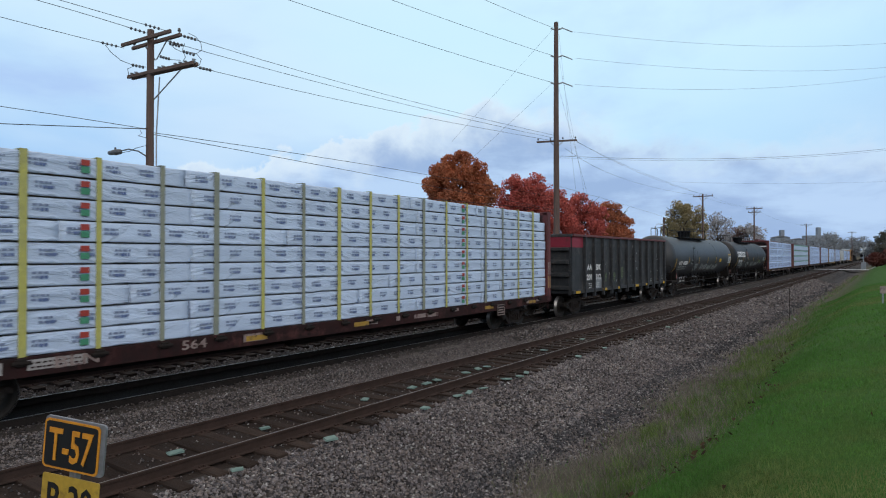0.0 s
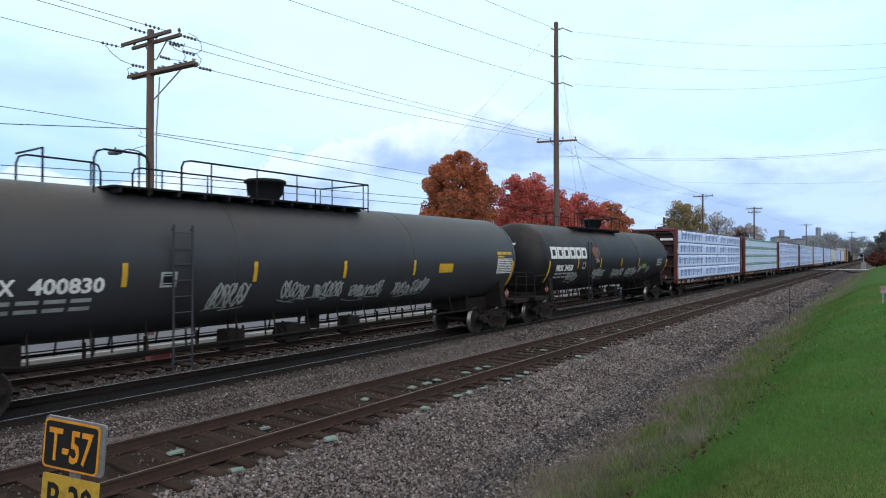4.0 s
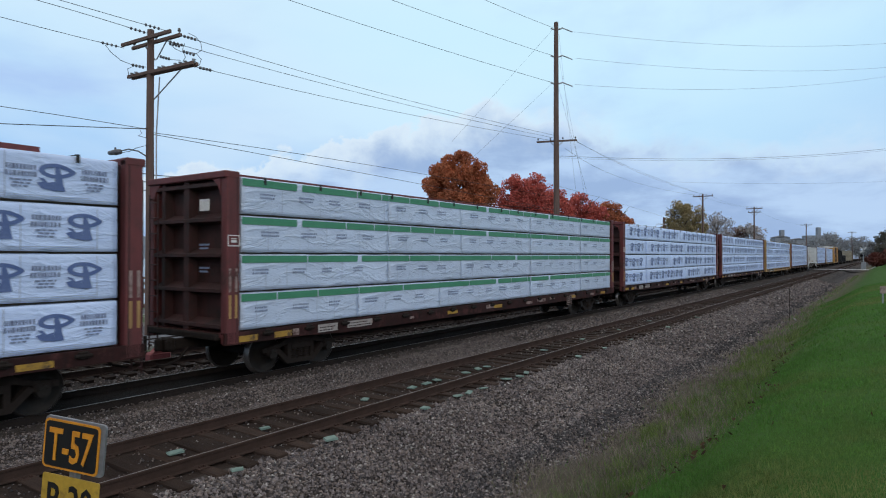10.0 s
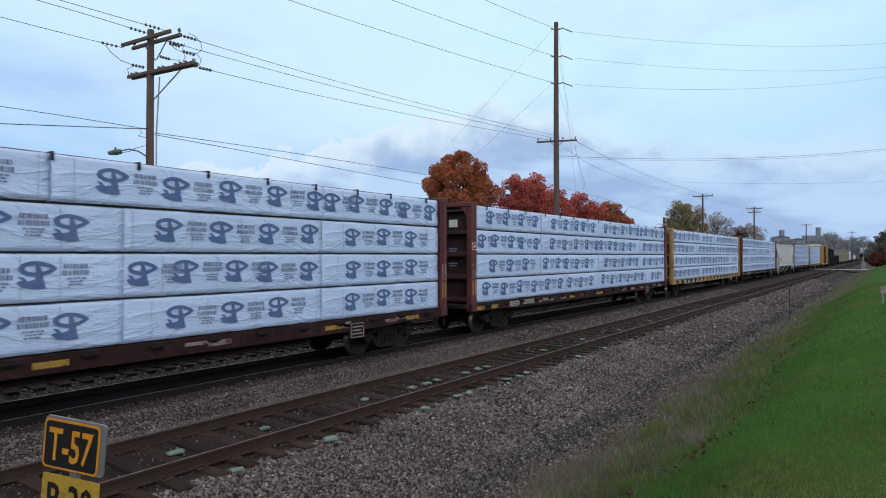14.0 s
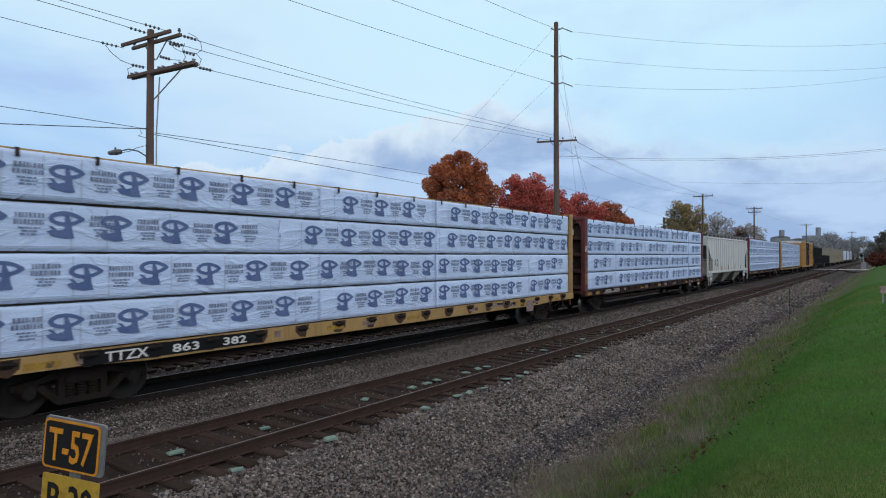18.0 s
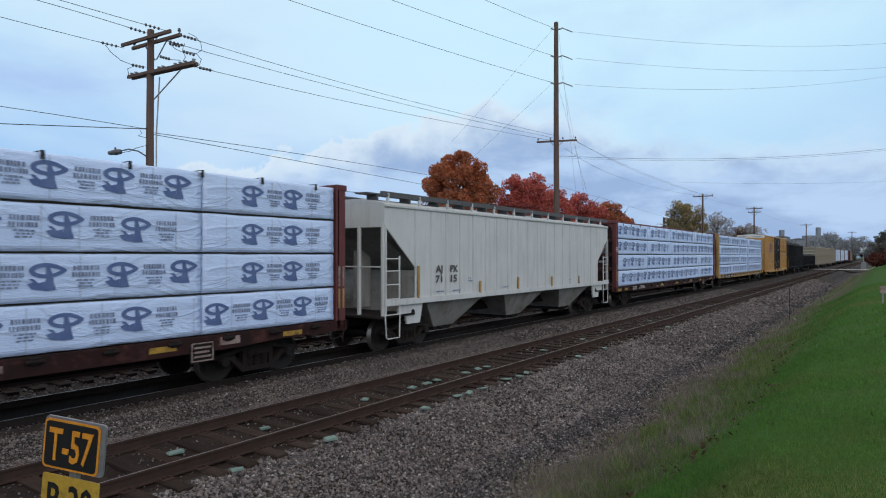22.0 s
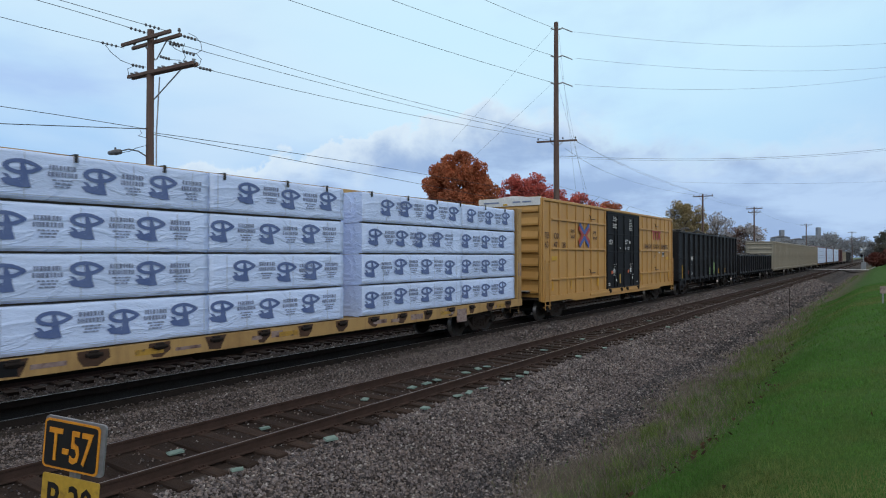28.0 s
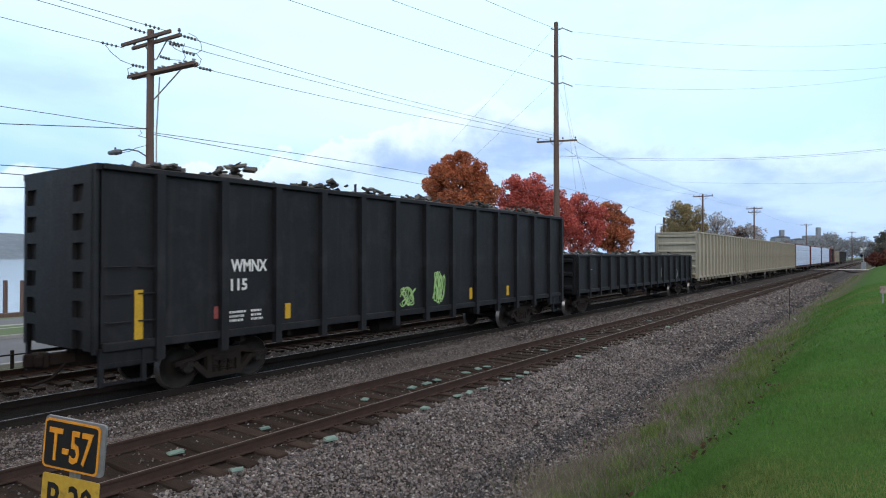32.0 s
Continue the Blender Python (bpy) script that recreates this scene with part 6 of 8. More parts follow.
def dress_gondola(g1):
    lettering("reporting_mark", "AA", 0.36, "paint_white", g1, facing_side(-5.42, -1.475, 2.08), 0.60, "", 0.013)
    lettering("reporting_mark", "BX", 0.36, "paint_white", g1, facing_side(-4.38, -1.475, 2.08), 0.66, "", 0.013)
    lettering("car_number", "201", 0.36, "paint_white", g1, facing_side(-5.46, -1.475, 1.62), 0.62, "", 0.013)
    lettering("car_number", "812", 0.36, "paint_white", g1, facing_side(-4.38, -1.475, 1.62), 0.68, "", 0.013)
    panel_marks(g1, [(-5.2, 1.14, 0.45, 0.4), (-4.34, 1.14, 0.6, 0.4)], y=-1.475)
    g = Geo("galvanised")
    g.box(-4.42, -3.58, -1.474, -1.468, 1.1, 1.7)
    part("data_panel", g, g1)
    for x, w in ((-6.87, 0.5), (-3.58, 0.52), (-1.47, 0.4), (1.18, 0.6), (3.1, 0.45), (6.5, 0.5)):
        g = Geo("paint_yellow")
        g.box(x, x + w, -1.558, -1.551, 1.05, 1.17)
        part("reflector", g, g1)
    for i, (x, z, w) in enumerate(((-3.45, 1.42, 0.62), (-2.2, 1.42, 0.55), (-1.08, 1.45, 0.62))):
        for q in range(2):
            scribble(g1, "graffiti", "graffiti_worn", x + w * q / 2.4, z, w / 2, 0.50 + 0.28 * (i == 2), 40 + i * 5 + q, -1.476 - 0.001 * q, 0.013, 11)
    panel_marks(g1, [(4.12, 1.17, 0.56, 0.27), (5.45, 2.5, 0.17, 0.45), (5.4, 1.3, 0.2, 0.09), (6.4, 1.3, 0.3, 0.3)], "graffiti_pale", -1.474)
    r = random.Random(61)
    for _ in range(26):
        x, z, q = r.uniform(-3.4, 6.6), r.uniform(1.4, 3.3), r.uniform(0.02, 0.06)
        part("paint_chip", Geo("graffiti_pale").prism([(x + q * r.uniform(0.5, 1.2) * math.cos(k * 1.05), z + q * r.uniform(0.6, 1.9) * math.sin(k * 1.05)) for k in range(6)], -1.468, -1.459), g1)


car_a = centerbeam(12.25, "car_red", "small", 3, "brown centerbeam flatcar stacked with strapped white lumber packs", tiers=9, straps="yellow", shorten=0.45, chord=4.5, group="")
lettering("car_number", "564", 0.26, "paint_faded", car_a, facing_side(-5.15, -1.513, 0.90), 0.55)
lettering("reporting_mark", "BLN", 0.27, "paint_faded", car_a, facing_side(-7.45, -1.513, 0.89), 0.72)
TRAIN.append(car_a)
g1 = gondola(33.05, 7.1, 1.10, 3.62, 12, "gondola_grey", "dark grey gondola with a faded red top band", band=True, end_ribs=4, truck=5.98, rib_x=[-5.82 + 1.15 * i for i in range(11)] + [6.85])
dress_gondola(g1)
TRAIN.append(g1)

t1 = tank_car(51.8, 9.05, "tank_grey", "dark grey tank car with black walkway railings", rail=(-6.4, 1.6))
on_tank(lettering("reporting_mark", "NATX", 0.36, "paint_white", t1, facing_side(-8.13, -1.3, 2.11), 0.83, "", 0.011), 1.49, 2.62)
on_tank(lettering("car_number", "400830", 0.36, "paint_white", t1, facing_side(-7.10, -1.3, 2.11), 1.21, "", 0.011), 1.49, 2.62)
TRAIN.append(t1)
t2 = tank_car(72.2, 8.5, "tank_black", "dirty black tank car with large white lettering and graffiti", rail=(-5.1, 1.5), R=1.52)
on_tank(lettering("reporting_mark", "PROX", 0.35, "paint_white", t2, facing_side(-7.62, -1.3, 2.10), 0.74, "", 0.012), 1.52, 2.62)
on_tank(lettering("car_number", "34928", 0.35, "paint_white", t2, facing_side(-6.75, -1.3, 2.10), 0.84, "", 0.012), 1.52, 2.62)
TRAIN.append(t2)


def name_blocks(car, x, z, w, h, n, R, cz):
    """The maker's name as plain white blocks with holes, in the place of its letters."""
    ty = tank_y(R, cz)
    cw = w / n
    for i in range(n):
        g = Geo("paint_white")
        a, b, th = x + i * cw, x + (i + 1) * cw - 0.05, 0.155
        for p, q, r0, r1 in ((a, a + th, z, z + h), (b - th, b, z, z + h), (a + th, b - th, z, z + th * 0.8), (a + th, b - th, z + h - th * 0.8, z + h)):
            k = 4
            v = []
            for j in range(k + 1):
                zz = r0 + (r1 - r0) * j / k
                v += [(p, ty(zz) - 0.002, zz), (q, ty(zz) - 0.002, zz)]
            g.add(v, [(2 * j, 2 * j + 1, 2 * j + 3, 2 * j + 2) for j in range(k)])
        part("name_block", g, car)


name_blocks(t2, -8.22, 2.62, 3.84, 0.50, 6, 1.52, 2.62)


def dress_tank(car, R, cz, seed, n):
    ty = tank_y(R, cz)
    r = random.Random(seed)
    def strip(name, key, x, z, w, h):
        g = Geo(key)
        v = []
        for j in range(5):
            zz = z + h * j / 4
            v += [(x, ty(zz) - 0.003, zz), (x + w, ty(zz) - 0.003, zz)]
        g.add(v, [(2 * j, 2 * j + 1, 2 * j + 3, 2 * j + 2) for j in range(4)])
        part(name, g, car)
    for x in ((-5.43, -2.68, 0.25, 3.07) if n else (-5.6, -2.7, 0.1, 3.0)):
        strip("reflective_stripe", "paint_yellow", x, 2.18, 0.10, 0.44)
    x0 = -7.65 if n else -8.1
    for k in range(2):
        for q in range(5):
            strip("stencil_line", "graffiti_pale", x0 + q * 0.42, 1.94 - 0.15 * k, 0.34, 0.07)
    strip("stencil_box", "graffiti_pale", -4.85, 2.14, 0.34, 0.30)
    strip("stencil_box_face", "paint_black", -4.80, 2.18, 0.24, 0.22)
    x1 = 6.5 if n else 7.85
    if n:
        for k in range(4):
            strip("data_line", "graffiti_pale", x1, 2.50 - 0.11 * k, 0.95 - 0.12 * (k % 2), 0.06)
        strip("hazard_label", "graffiti_green", 3.78, 2.02, 0.75, 0.26)
    else:
        for q in range(3):
            strip("data_line", "paint_yellow", x1 + 0.36 * q, 2.79, 0.30, 0.10)
        strip("data_line", "paint_yellow", x1, 2.69, 0.48, 0.05)
        for k in range(9):
            a_ = 0.0
            while a_ < 1.02:
                w = min(r.uniform(0.12, 0.5), 1.08 - a_)
                strip("data_line", "paint_white", x1 + a_, 2.61 - 0.062 * k, w, 0.034)
                a_ += w + 0.03
        strip("hazard_label", "paint_yellow", 4.3, 2.22, 0.75, 0.28)
    tags = ((-6.3, 1.58, 1.2, 0.42), (-3.42, 1.66, 1.5, 0.5), (-0.83, 1.66, 1.7, 0.5), (1.28, 1.66, 1.7, 0.52), (3.3, 1.85, 0.4, 0.36), (4.7, 1.8, 0.5, 0.4)) if n else ((-3.7, 1.62, 0.95, 0.6), (-1.8, 1.68, 0.8, 0.5), (-0.8, 1.7, 1.0, 0.5), (0.5, 1.60, 1.3, 0.45), (2.3, 1.6, 1.6, 0.45))
    for i, (gx, gz, gw, gh) in enumerate(tags):
        letters = max(2, int(gw / 0.24))
        for q in range(letters):
            scribble(car, "graffiti", "graffiti_pale", gx + gw * q / letters, gz + r.uniform(0, 0.08), gw / letters * 1.05, gh * r.uniform(0.65, 0.95), seed * 9 + i * 20 + q, lambda z: ty(z) - 0.004, 0.017 if n else 0.020, 15)
        scribble(car, "graffiti", "graffiti_pale", gx - 0.1, gz - 0.06, gw * 1.15, 0.10, seed * 7 + i, lambda z: ty(z) - 0.004, 0.010, 7)
    # diamond hazard placard
    for x in ((-8.6, 8.4) if n else (-9.0, 8.5)):
        g = Geo("paint_faded", "derail_red")
        g.use("derail_red").add([(x, -1.5, 1.22), (x + 0.17, -1.5, 1.39), (x, -1.5, 1.56), (x - 0.17, -1.5, 1.39)], [(0, 1, 2, 3)])
        g.use("paint_faded").add([(x - 0.12, -1.504, 1.36), (x + 0.12, -1.504, 1.36), (x + 0.12, -1.504, 1.44), (x - 0.12, -1.504, 1.44)], [(0, 1, 2, 3)])
        part("hazard_placard", g, car)


dress_tank(t1, 1.49, 2.62, 5, 0)
dress_tank(t2, 1.52, 2.62, 25, 1)
scribble(t2, "graffiti", "graffiti_rust", -3.7, 2.60, 0.85, 0.58, 77, lambda z: tank_y(1.52, 2.62)(z) - 0.004, 0.045, 34)
scribble(t2, "graffiti", "graffiti_pale", -3.35, 2.42, 0.5, 0.2, 78, lambda z: tank_y(1.52, 2.62)(z) - 0.005, 0.02, 10)


def head_stencil(car, half, R, cz, y0, z0, rows, w):
    """Small painted lines on the domed end that faces the viewer."""
    for k in range(rows):
        z = z0 - 0.11 * k
        g = Geo("paint_white" if k == 0 else "graffiti_pale")
        v = []
        for i in range(7):
            for zz in (z, z + (0.075 if k == 0 else 0.05)):
                y = y0 - w * (1.0 if k in (0, 3) else 0.75) * i / 6
                rr = min(0.999, math.hypot(y, zz - cz) / R)
                t_ = math.asin(rr ** 1.25)
                v.append((-half - 0.78 * math.cos(t_) - 0.012, y, zz))
        g.add(v, [(2 * i, 2 * i + 1, 2 * i + 3, 2 * i + 2) for i in range(6)])
        part("stencil_line", g, car)


head_stencil(t1, 9.05, 1.49, 2.62, 0.15, 3.15, 3, 0.55)
head_stencil(t2, 8.5, 1.52, 2.62, 0.15, 3.20, 5, 0.55)

TRAIN.append(centerbeam(94.68, "car_red", "logo", 14, LOGO_LABEL.format("brown-red"), chord=4.74))
TRAIN.append(centerbeam(119.42, "car_red", "green", 15, "brown-red centerbeam flatcar with white lumber packs banded in green", chord=4.70, panel_x=5.7))
TRAIN.append(centerbeam(143.8, "car_red", "logo", 16, LOGO_LABEL.format("brown-red"), chord=4.66))
TRAIN.append(centerbeam(168.17, "car_red", "logo", 17, LOGO_LABEL.format("brown-red"), chord=4.58))
def sill_panel(car, first, second):
    """The black stretch of sill that carries the car's mark and number."""
    part("mark_panel", Geo("paint_black").box(-9.25, -5.45, -1.512, -1.499, 0.845, 1.095), car, "grimy black painted sill panel")
    lettering("reporting_mark", "TTZX", 0.25, "paint_white", car, facing_side(-8.88, -1.516, 0.875), 0.80)
    lettering("car_number", first, 0.22, "paint_white", car, facing_side(-7.60, -1.516, 0.885), 0.58)
    lettering("car_number", second, 0.22, "paint_white", car, facing_side(-6.46, -1.516, 0.89), 0.58)


c8 = centerbeam(192.43, "car_yellow", "logo", 18, LOGO_LABEL.format("ochre-yellow"), chord=4.68)
sill_panel(c8, "863", "382")
TRAIN.append(c8)
TRAIN.append(centerbeam(216.74, "car_red", "logo", 19, LOGO_LABEL.format("brown-red"), chord=4.56))
h10 = hopper(238.2, 8.5, "hopper_grey", "pale grey covered hopper with sloping end sheets")
for name_, word, x, z, w in (("reporting_mark", "AJ", -6.12, 2.24, 0.40), ("reporting_mark", "PX", -5.32, 2.24, 0.45), ("car_number", "71", -6.12, 1.93, 0.38), ("car_number", "15", -5.30, 1.93, 0.38)):
    lettering(name_, word, 0.30, "stencil_black", h10, facing_side(x, -1.54, z), w * 0.92, "", 0.010)
panel_marks(h10, [(-6.1, 1.62, 0.6, 0.1), (-5.2, 1.62, 0.6, 0.1), (-4.3, 1.9, 0.35, 0.25), (-2.1, 1.6, 0.8, 0.15), (3.8, 1.6, 0.3, 0.2)], "print_grey", -1.54)
for x, h in ((-7.05, 0.95), (-3.6, 0.40), (-0.9, 0.45), (2.0, 0.40), (4.8, 0.35)):
    g = Geo("car_yellow")
    g.box(x, x + 0.10, -1.565, -1.536, 1.5, 1.5 + h)
    part("reflective_stripe", g, h10)
TRAIN.append(h10)
TRAIN.append(centerbeam(259.42, "car_red", "logo", 21, LOGO_LABEL.format("brown-red"), chord=4.74))
c12 = centerbeam(283.72, "car_yellow", "logo", 22, LOGO_LABEL.format("ochre-yellow"), chord=4.66, gap_at=(1.94, 2.63), half=11.15)
sill_panel(c12, "864", "156")
TRAIN.append(c12)
b13 = boxcar(306.35, 9.4, "boxcar_yellow", "yellow double-door boxcar with black doors and red lettering")
lettering("reporting_mark", "TB", 0.36, "paint_brown", b13, facing_side(-9.27, -1.55, 3.46))
lettering("reporting_mark", "OX", 0.36, "paint_brown", b13, facing_side(-8.43, -1.55, 3.46))
lettering("car_number", "63", 0.36, "paint_brown", b13, facing_side(-9.27, -1.55, 3.08))
lettering("car_number", "47", 0.36, "paint_brown", b13, facing_side(-8.43, -1.55, 3.08))
lettering("car_number", "28", 0.36, "paint_brown", b13, facing_side(-7.6, -1.55, 3.08))
for word, x, z in (("next", -6.72, 3.78), ("load", -6.72, 3.52), ("any", -4.13, 3.78), ("road", -4.13, 3.52)):
    lettering("slogan", word, 0.26, "paint_brown", b13, facing_side(x, -1.55, z))
EX, EZ = -5.18, 3.68
# blue chevrons above and below, red ones nested on either side
for name_key, th, arms in (("paint_blue", 0.085, ((-0.88, 1.0, 0.0, 0.17), (0.88, 1.0, 0.0, 0.17))), ("paint_blue", 0.085, ((-0.88, -1.0, 0.0, -0.17), (0.88, -1.0, 0.0, -0.17))),
                           ("paint_red", 0.095, ((-1.0, 0.66, -0.20, 0.0), (-1.0, -0.66, -0.20, 0.0))), ("paint_red", 0.095, ((1.0, 0.66, 0.20, 0.0), (1.0, -0.66, 0.20, 0.0)))):
    g = Geo(name_key)
    for i, (p, q, a_, b_) in enumerate(arms):
        x0_, z0_, x1_, z1_ = EX + p * 0.62, EZ + q * 0.50, EX + a_ * 0.62, EZ + b_ * 0.50
        ln = math.hypot(x1_ - x0_, z1_ - z0_)
        nx, nz = -(z1_ - z0_) / ln * th, (x1_ - x0_) / ln * th
        g.prism([(x0_ - nx, z0_ - nz), (x1_ - nx, z1_ - nz), (x1_ + nx, z1_ + nz), (x0_ + nx, z0_ + nz)], -1.552 - 0.001 * i - (0.003 if name_key == "paint_blue" else 0), -1.538)
    part("emblem", g, b13)
for y, w in ((0.45, 0.75), (-0.55, 0.35), (-1.05, 0.40)):
    part("roof_stencil", Geo("print_grey").box(-9.505, -9.49, y, y + w, 4.93, 4.99), b13)
part("end_notice", Geo("paint_yellow").box(-9.505, -9.49, 0.05, 0.25, 4.83, 4.90), b13)
g = Geo("paint_red")
g.box(4.98, 6.05, -1.556, -1.545, 4.14, 4.30)
g.box(5.22, 5.40, -1.556, -1.545, 3.70, 4.14)
g.box(5.72, 5.90, -1.556, -1.545, 3.70, 4.14)
g.prism([(6.05, 4.30), (6.25, 4.30), (6.82, 3.70), (6.60, 3.70)], -1.556, -1.545)
g.prism([(6.62, 4.30), (6.82, 4.30), (6.25, 3.70), (6.05, 3.70)], -1.558, -1.546)
part("emblem", g, b13)
for word, x, w in (("RAILCAR", 3.63, 1.36), ("POOLING", 5.17, 1.42), ("EXPERTS", 6.80, 1.43)):
    lettering("slogan", word, 0.35, "paint_brown", b13, facing_side(x, -1.55, 3.18), w, "", 0.006)
notice = part("notice", Geo("paint_white").box(7.08, 7.46, -1.548, -1.536, 2.68, 2.96), b13, "white-edged black notice")
part("notice_face", Geo("paint_black").box(7.11, 7.30, -1.551, -1.5465, 2.71, 2.93), notice)
part("notice_face", Geo("paint_black").box(7.32, 7.43, -1.551, -1.5465, 2.80, 2.93), notice)
part("notice", Geo("paint_white").box(6.34, 6.62, -1.548, -1.536, 2.89, 2.97), b13)
panel_marks(b13, [(5.45, 2.64, 0.5, 0.36)], "paint_brown", -1.548)
part("notice", Geo("paint_yellow").box(7.85, 8.4, -1.548, -1.536, 2.5, 2.68), b13)
part("notice", Geo("paint_yellow").box(-8.6, -8.1, -1.548, -1.536, 2.55, 2.72), b13)
for x, z in ((-4.6, 4.45), (-4.6, 1.95), (5.5, 4.48), (5.5, 1.9)):
    part("grab_iron", Geo("paint_brown").tube([(x, -1.54, z + 0.16), (x, -1.61, z + 0.14), (x, -1.61, z), (x + 0.55, -1.61, z), (x + 0.55, -1.54, z)], 0.022), b13)
# stencils and labels on the two door leaves
panel_marks(b13, [(-1.58, 4.50, 0.68, 0.28), (-1.60, 4.14, 0.72, 0.28), (-2.12, 3.32, 0.62, 0.28), (-0.60, 3.12, 0.15, 0.10), (-1.48, 2.27, 0.16, 0.10), (-1.20, 2.29, 0.16, 0.10),
                  (-1.40, 2.15, 0.26, 0.10), (-1.52, 1.74, 0.32, 0.10), (-2.20, 1.26, 0.28, 0.19),
                  (0.88, 4.46, 0.62, 0.28), (0.88, 4.10, 0.62, 0.36), (0.20, 3.36, 0.62, 0.28), (0.20, 3.08, 0.22, 0.19), (0.62, 3.06, 0.34, 0.19), (0.99, 2.27, 0.16, 0.10),
                  (1.26, 2.29, 0.16, 0.10), (1.05, 2.16, 0.26, 0.10), (0.98, 1.76, 0.30, 0.10), (1.36, 1.70, 0.24, 0.10), (2.05, 1.30, 0.30, 0.10)], "paint_white", -1.582)
part("door_label", Geo("paint_white").prism([(0.97 + 0.09 * math.cos(k * 0.524), 3.46 + 0.09 * math.sin(k * 0.524)) for k in range(12)], -1.583, -1.574), b13, "round white sticker")
for x, z, w in ((-1.80, 1.83, 0.21), (0.63, 1.84, 0.19)):
    part("door_label", Geo("label_orange").box(x, x + w, -1.582, -1.574, z, z + 0.16), b13, "orange square label")
for x, z in ((-1.50, 1.86), (0.99, 1.88)):
    tag = part("door_label", Geo("paint_white").box(x, x + 0.24, -1.582, -1.574, z, z + 0.23), b13, "white placard with a dark mark")
    part("placard_mark", Geo("paint_black").box(x + 0.10, x + 0.20, -1.585, -1.5805, z + 0.04, z + 0.14), tag)
for x, z in ((-1.12, 1.45), (1.36, 1.50)):
    part("door_label", Geo("paint_white").box(x, x + 0.09, -1.582, -1.574, z, z + 0.12), b13)
part("reflector", Geo("paint_yellow").box(-0.61, -0.47, -1.582, -1.574, 1.33, 1.80), b13)
for x, w in ((-8.6, 0.14), (-6.7, 0.10), (-3.6, 0.14), (2.9, 0.14), (6.6, 0.10), (8.3, 0.16)):
    part("reflector", Geo("amber_tape").box(x, x + w, -1.548, -1.536, 1.3, 1.68), b13)
TRAIN.append(b13)


def scrap_heap(car, half, z, seed, n, hump):
    """A tangled heap of scrap above the rim."""
    r = random.Random(seed)
    g = Geo("scrap")
    v, f = [], []
    nx, ny = 40, 8
    for i in range(nx + 1):
        for j in range(ny + 1):
            x, y = -half + 0.05 + (2 * half - 0.1) * i / nx, -1.38 + 2.76 * j / ny
            edge = min(1, 4 * min(j, ny - j) / ny)
            v.append((x, y, z - 0.15 + edge * hump * (0.4 + noise.noise((x * 0.7, y, seed)))))
    f = [(i * (ny + 1) + j, (i + 1) * (ny + 1) + j, (i + 1) * (ny + 1) + j + 1, i * (ny + 1) + j + 1) for i in range(nx) for j in range(ny)]
    g.add(v, f)
    for _ in range(n):
        x, y = r.uniform(-half + 0.3, half - 0.3), r.uniform(-1.2, 1.0)
        zz = z - 0.1 + hump * (0.4 + noise.noise((x * 0.7, y, seed)))
        t = Euler((r.uniform(-0.6, 0.6), r.uniform(-0.6, 0.6), r.uniform(0, 3))).to_matrix()
        a, b, c = r.uniform(0.04, 0.22), r.uniform(0.02, 0.10), r.uniform(0.012, 0.04)
        g.cbox(x - a, x + a, y - b, y + b, zz - c, zz + c, 0.01, t)
    tagged(part("scrap_load", g, car), "tangled grey scrap metal", kind="stuff")


g14 = gondola(327.3, 9.6, 1.10, 4.30, 15, "gondola_black", "black high-sided gondola heaped with scrap metal", end_ribs=0, truck=6.8, rib_drop=0.30, rib_w=0.085, rib_x=[*(-8.55 + 1.41 * i for i in range(13)), 9.5])
lettering("reporting_mark", "WMNX", 0.36, "paint_white", g14, facing_side(-6.92, -1.475, 2.42), 0.95, "", 0.010)
lettering("car_number", "115", 0.34, "paint_white", g14, facing_side(-6.92, -1.475, 2.02), 0.42, "", 0.010)
panel_marks(g14, [(-6.95, 1.35, 0.45, 0.35), (-6.4, 1.35, 0.4, 0.35)], y=-1.475)
for x, z, h in ((-9.0, 1.2, 0.92), (-5.45, 1.3, 0.35), (2.4, 1.3, 0.38), (4.9, 1.3, 0.35)):
    part("reflective_stripe", Geo("paint_yellow").box(x, x + 0.16, -1.476, -1.466, z, z + h), g14)
scribble(g14, "graffiti", "graffiti_mint", -1.3, 1.25, 0.75, 0.6, 91, -1.477, 0.020, 30)
scribble(g14, "graffiti", "graffiti_mint", 0.35, 1.25, 0.6, 1.05, 92, -1.477, 0.020, 36)
scrap_heap(g14, 9.55, 4.36, 5, 800, 0.46)
for x in (-9.6, 8.55):
    part("end_bay_plate", Geo("gondola_black").box(x, x + 1.05, -1.475, -1.462, 0.74, 1.2), g14)
part("notice", Geo("derail_red").box(-7.32, -7.12, -1.476, -1.466, 1.45, 1.70), g14, "small faded red notice")
for x in (-9.6, -9.0):
    for z in (1.55, 2.05, 2.55):
        part("grab_iron", Geo("gondola_black").tube([(x + 0.08, -1.46, z), (x + 0.08, -1.54, z), (x + 0.5, -1.54, z), (x + 0.5, -1.46, z)], 0.016, 6), g14)
TRAIN.append(g14)
g15 = gondola(348.5, 10.0, 1.10, 2.72, 16, "gondola_black", "black low-sided gondola filled with scrap", end_ribs=3)
lettering("reporting_mark", "RL", 0.40, "paint_white", g15, facing_side(-8.6, -1.475, 2.1))
scribble(g15, "graffiti", "graffiti_pale", 3.0, 1.4, 0.4, 0.7, 93, -1.477, 0.03, 8)
scribble(g15, "graffiti", "graffiti_pale", 6.0, 1.3, 0.9, 0.6, 94, -1.477, 0.03, 10)
scrap_heap(g15, 9.8, 2.80, 9, 260, 0.30)
TRAIN.append(g15)


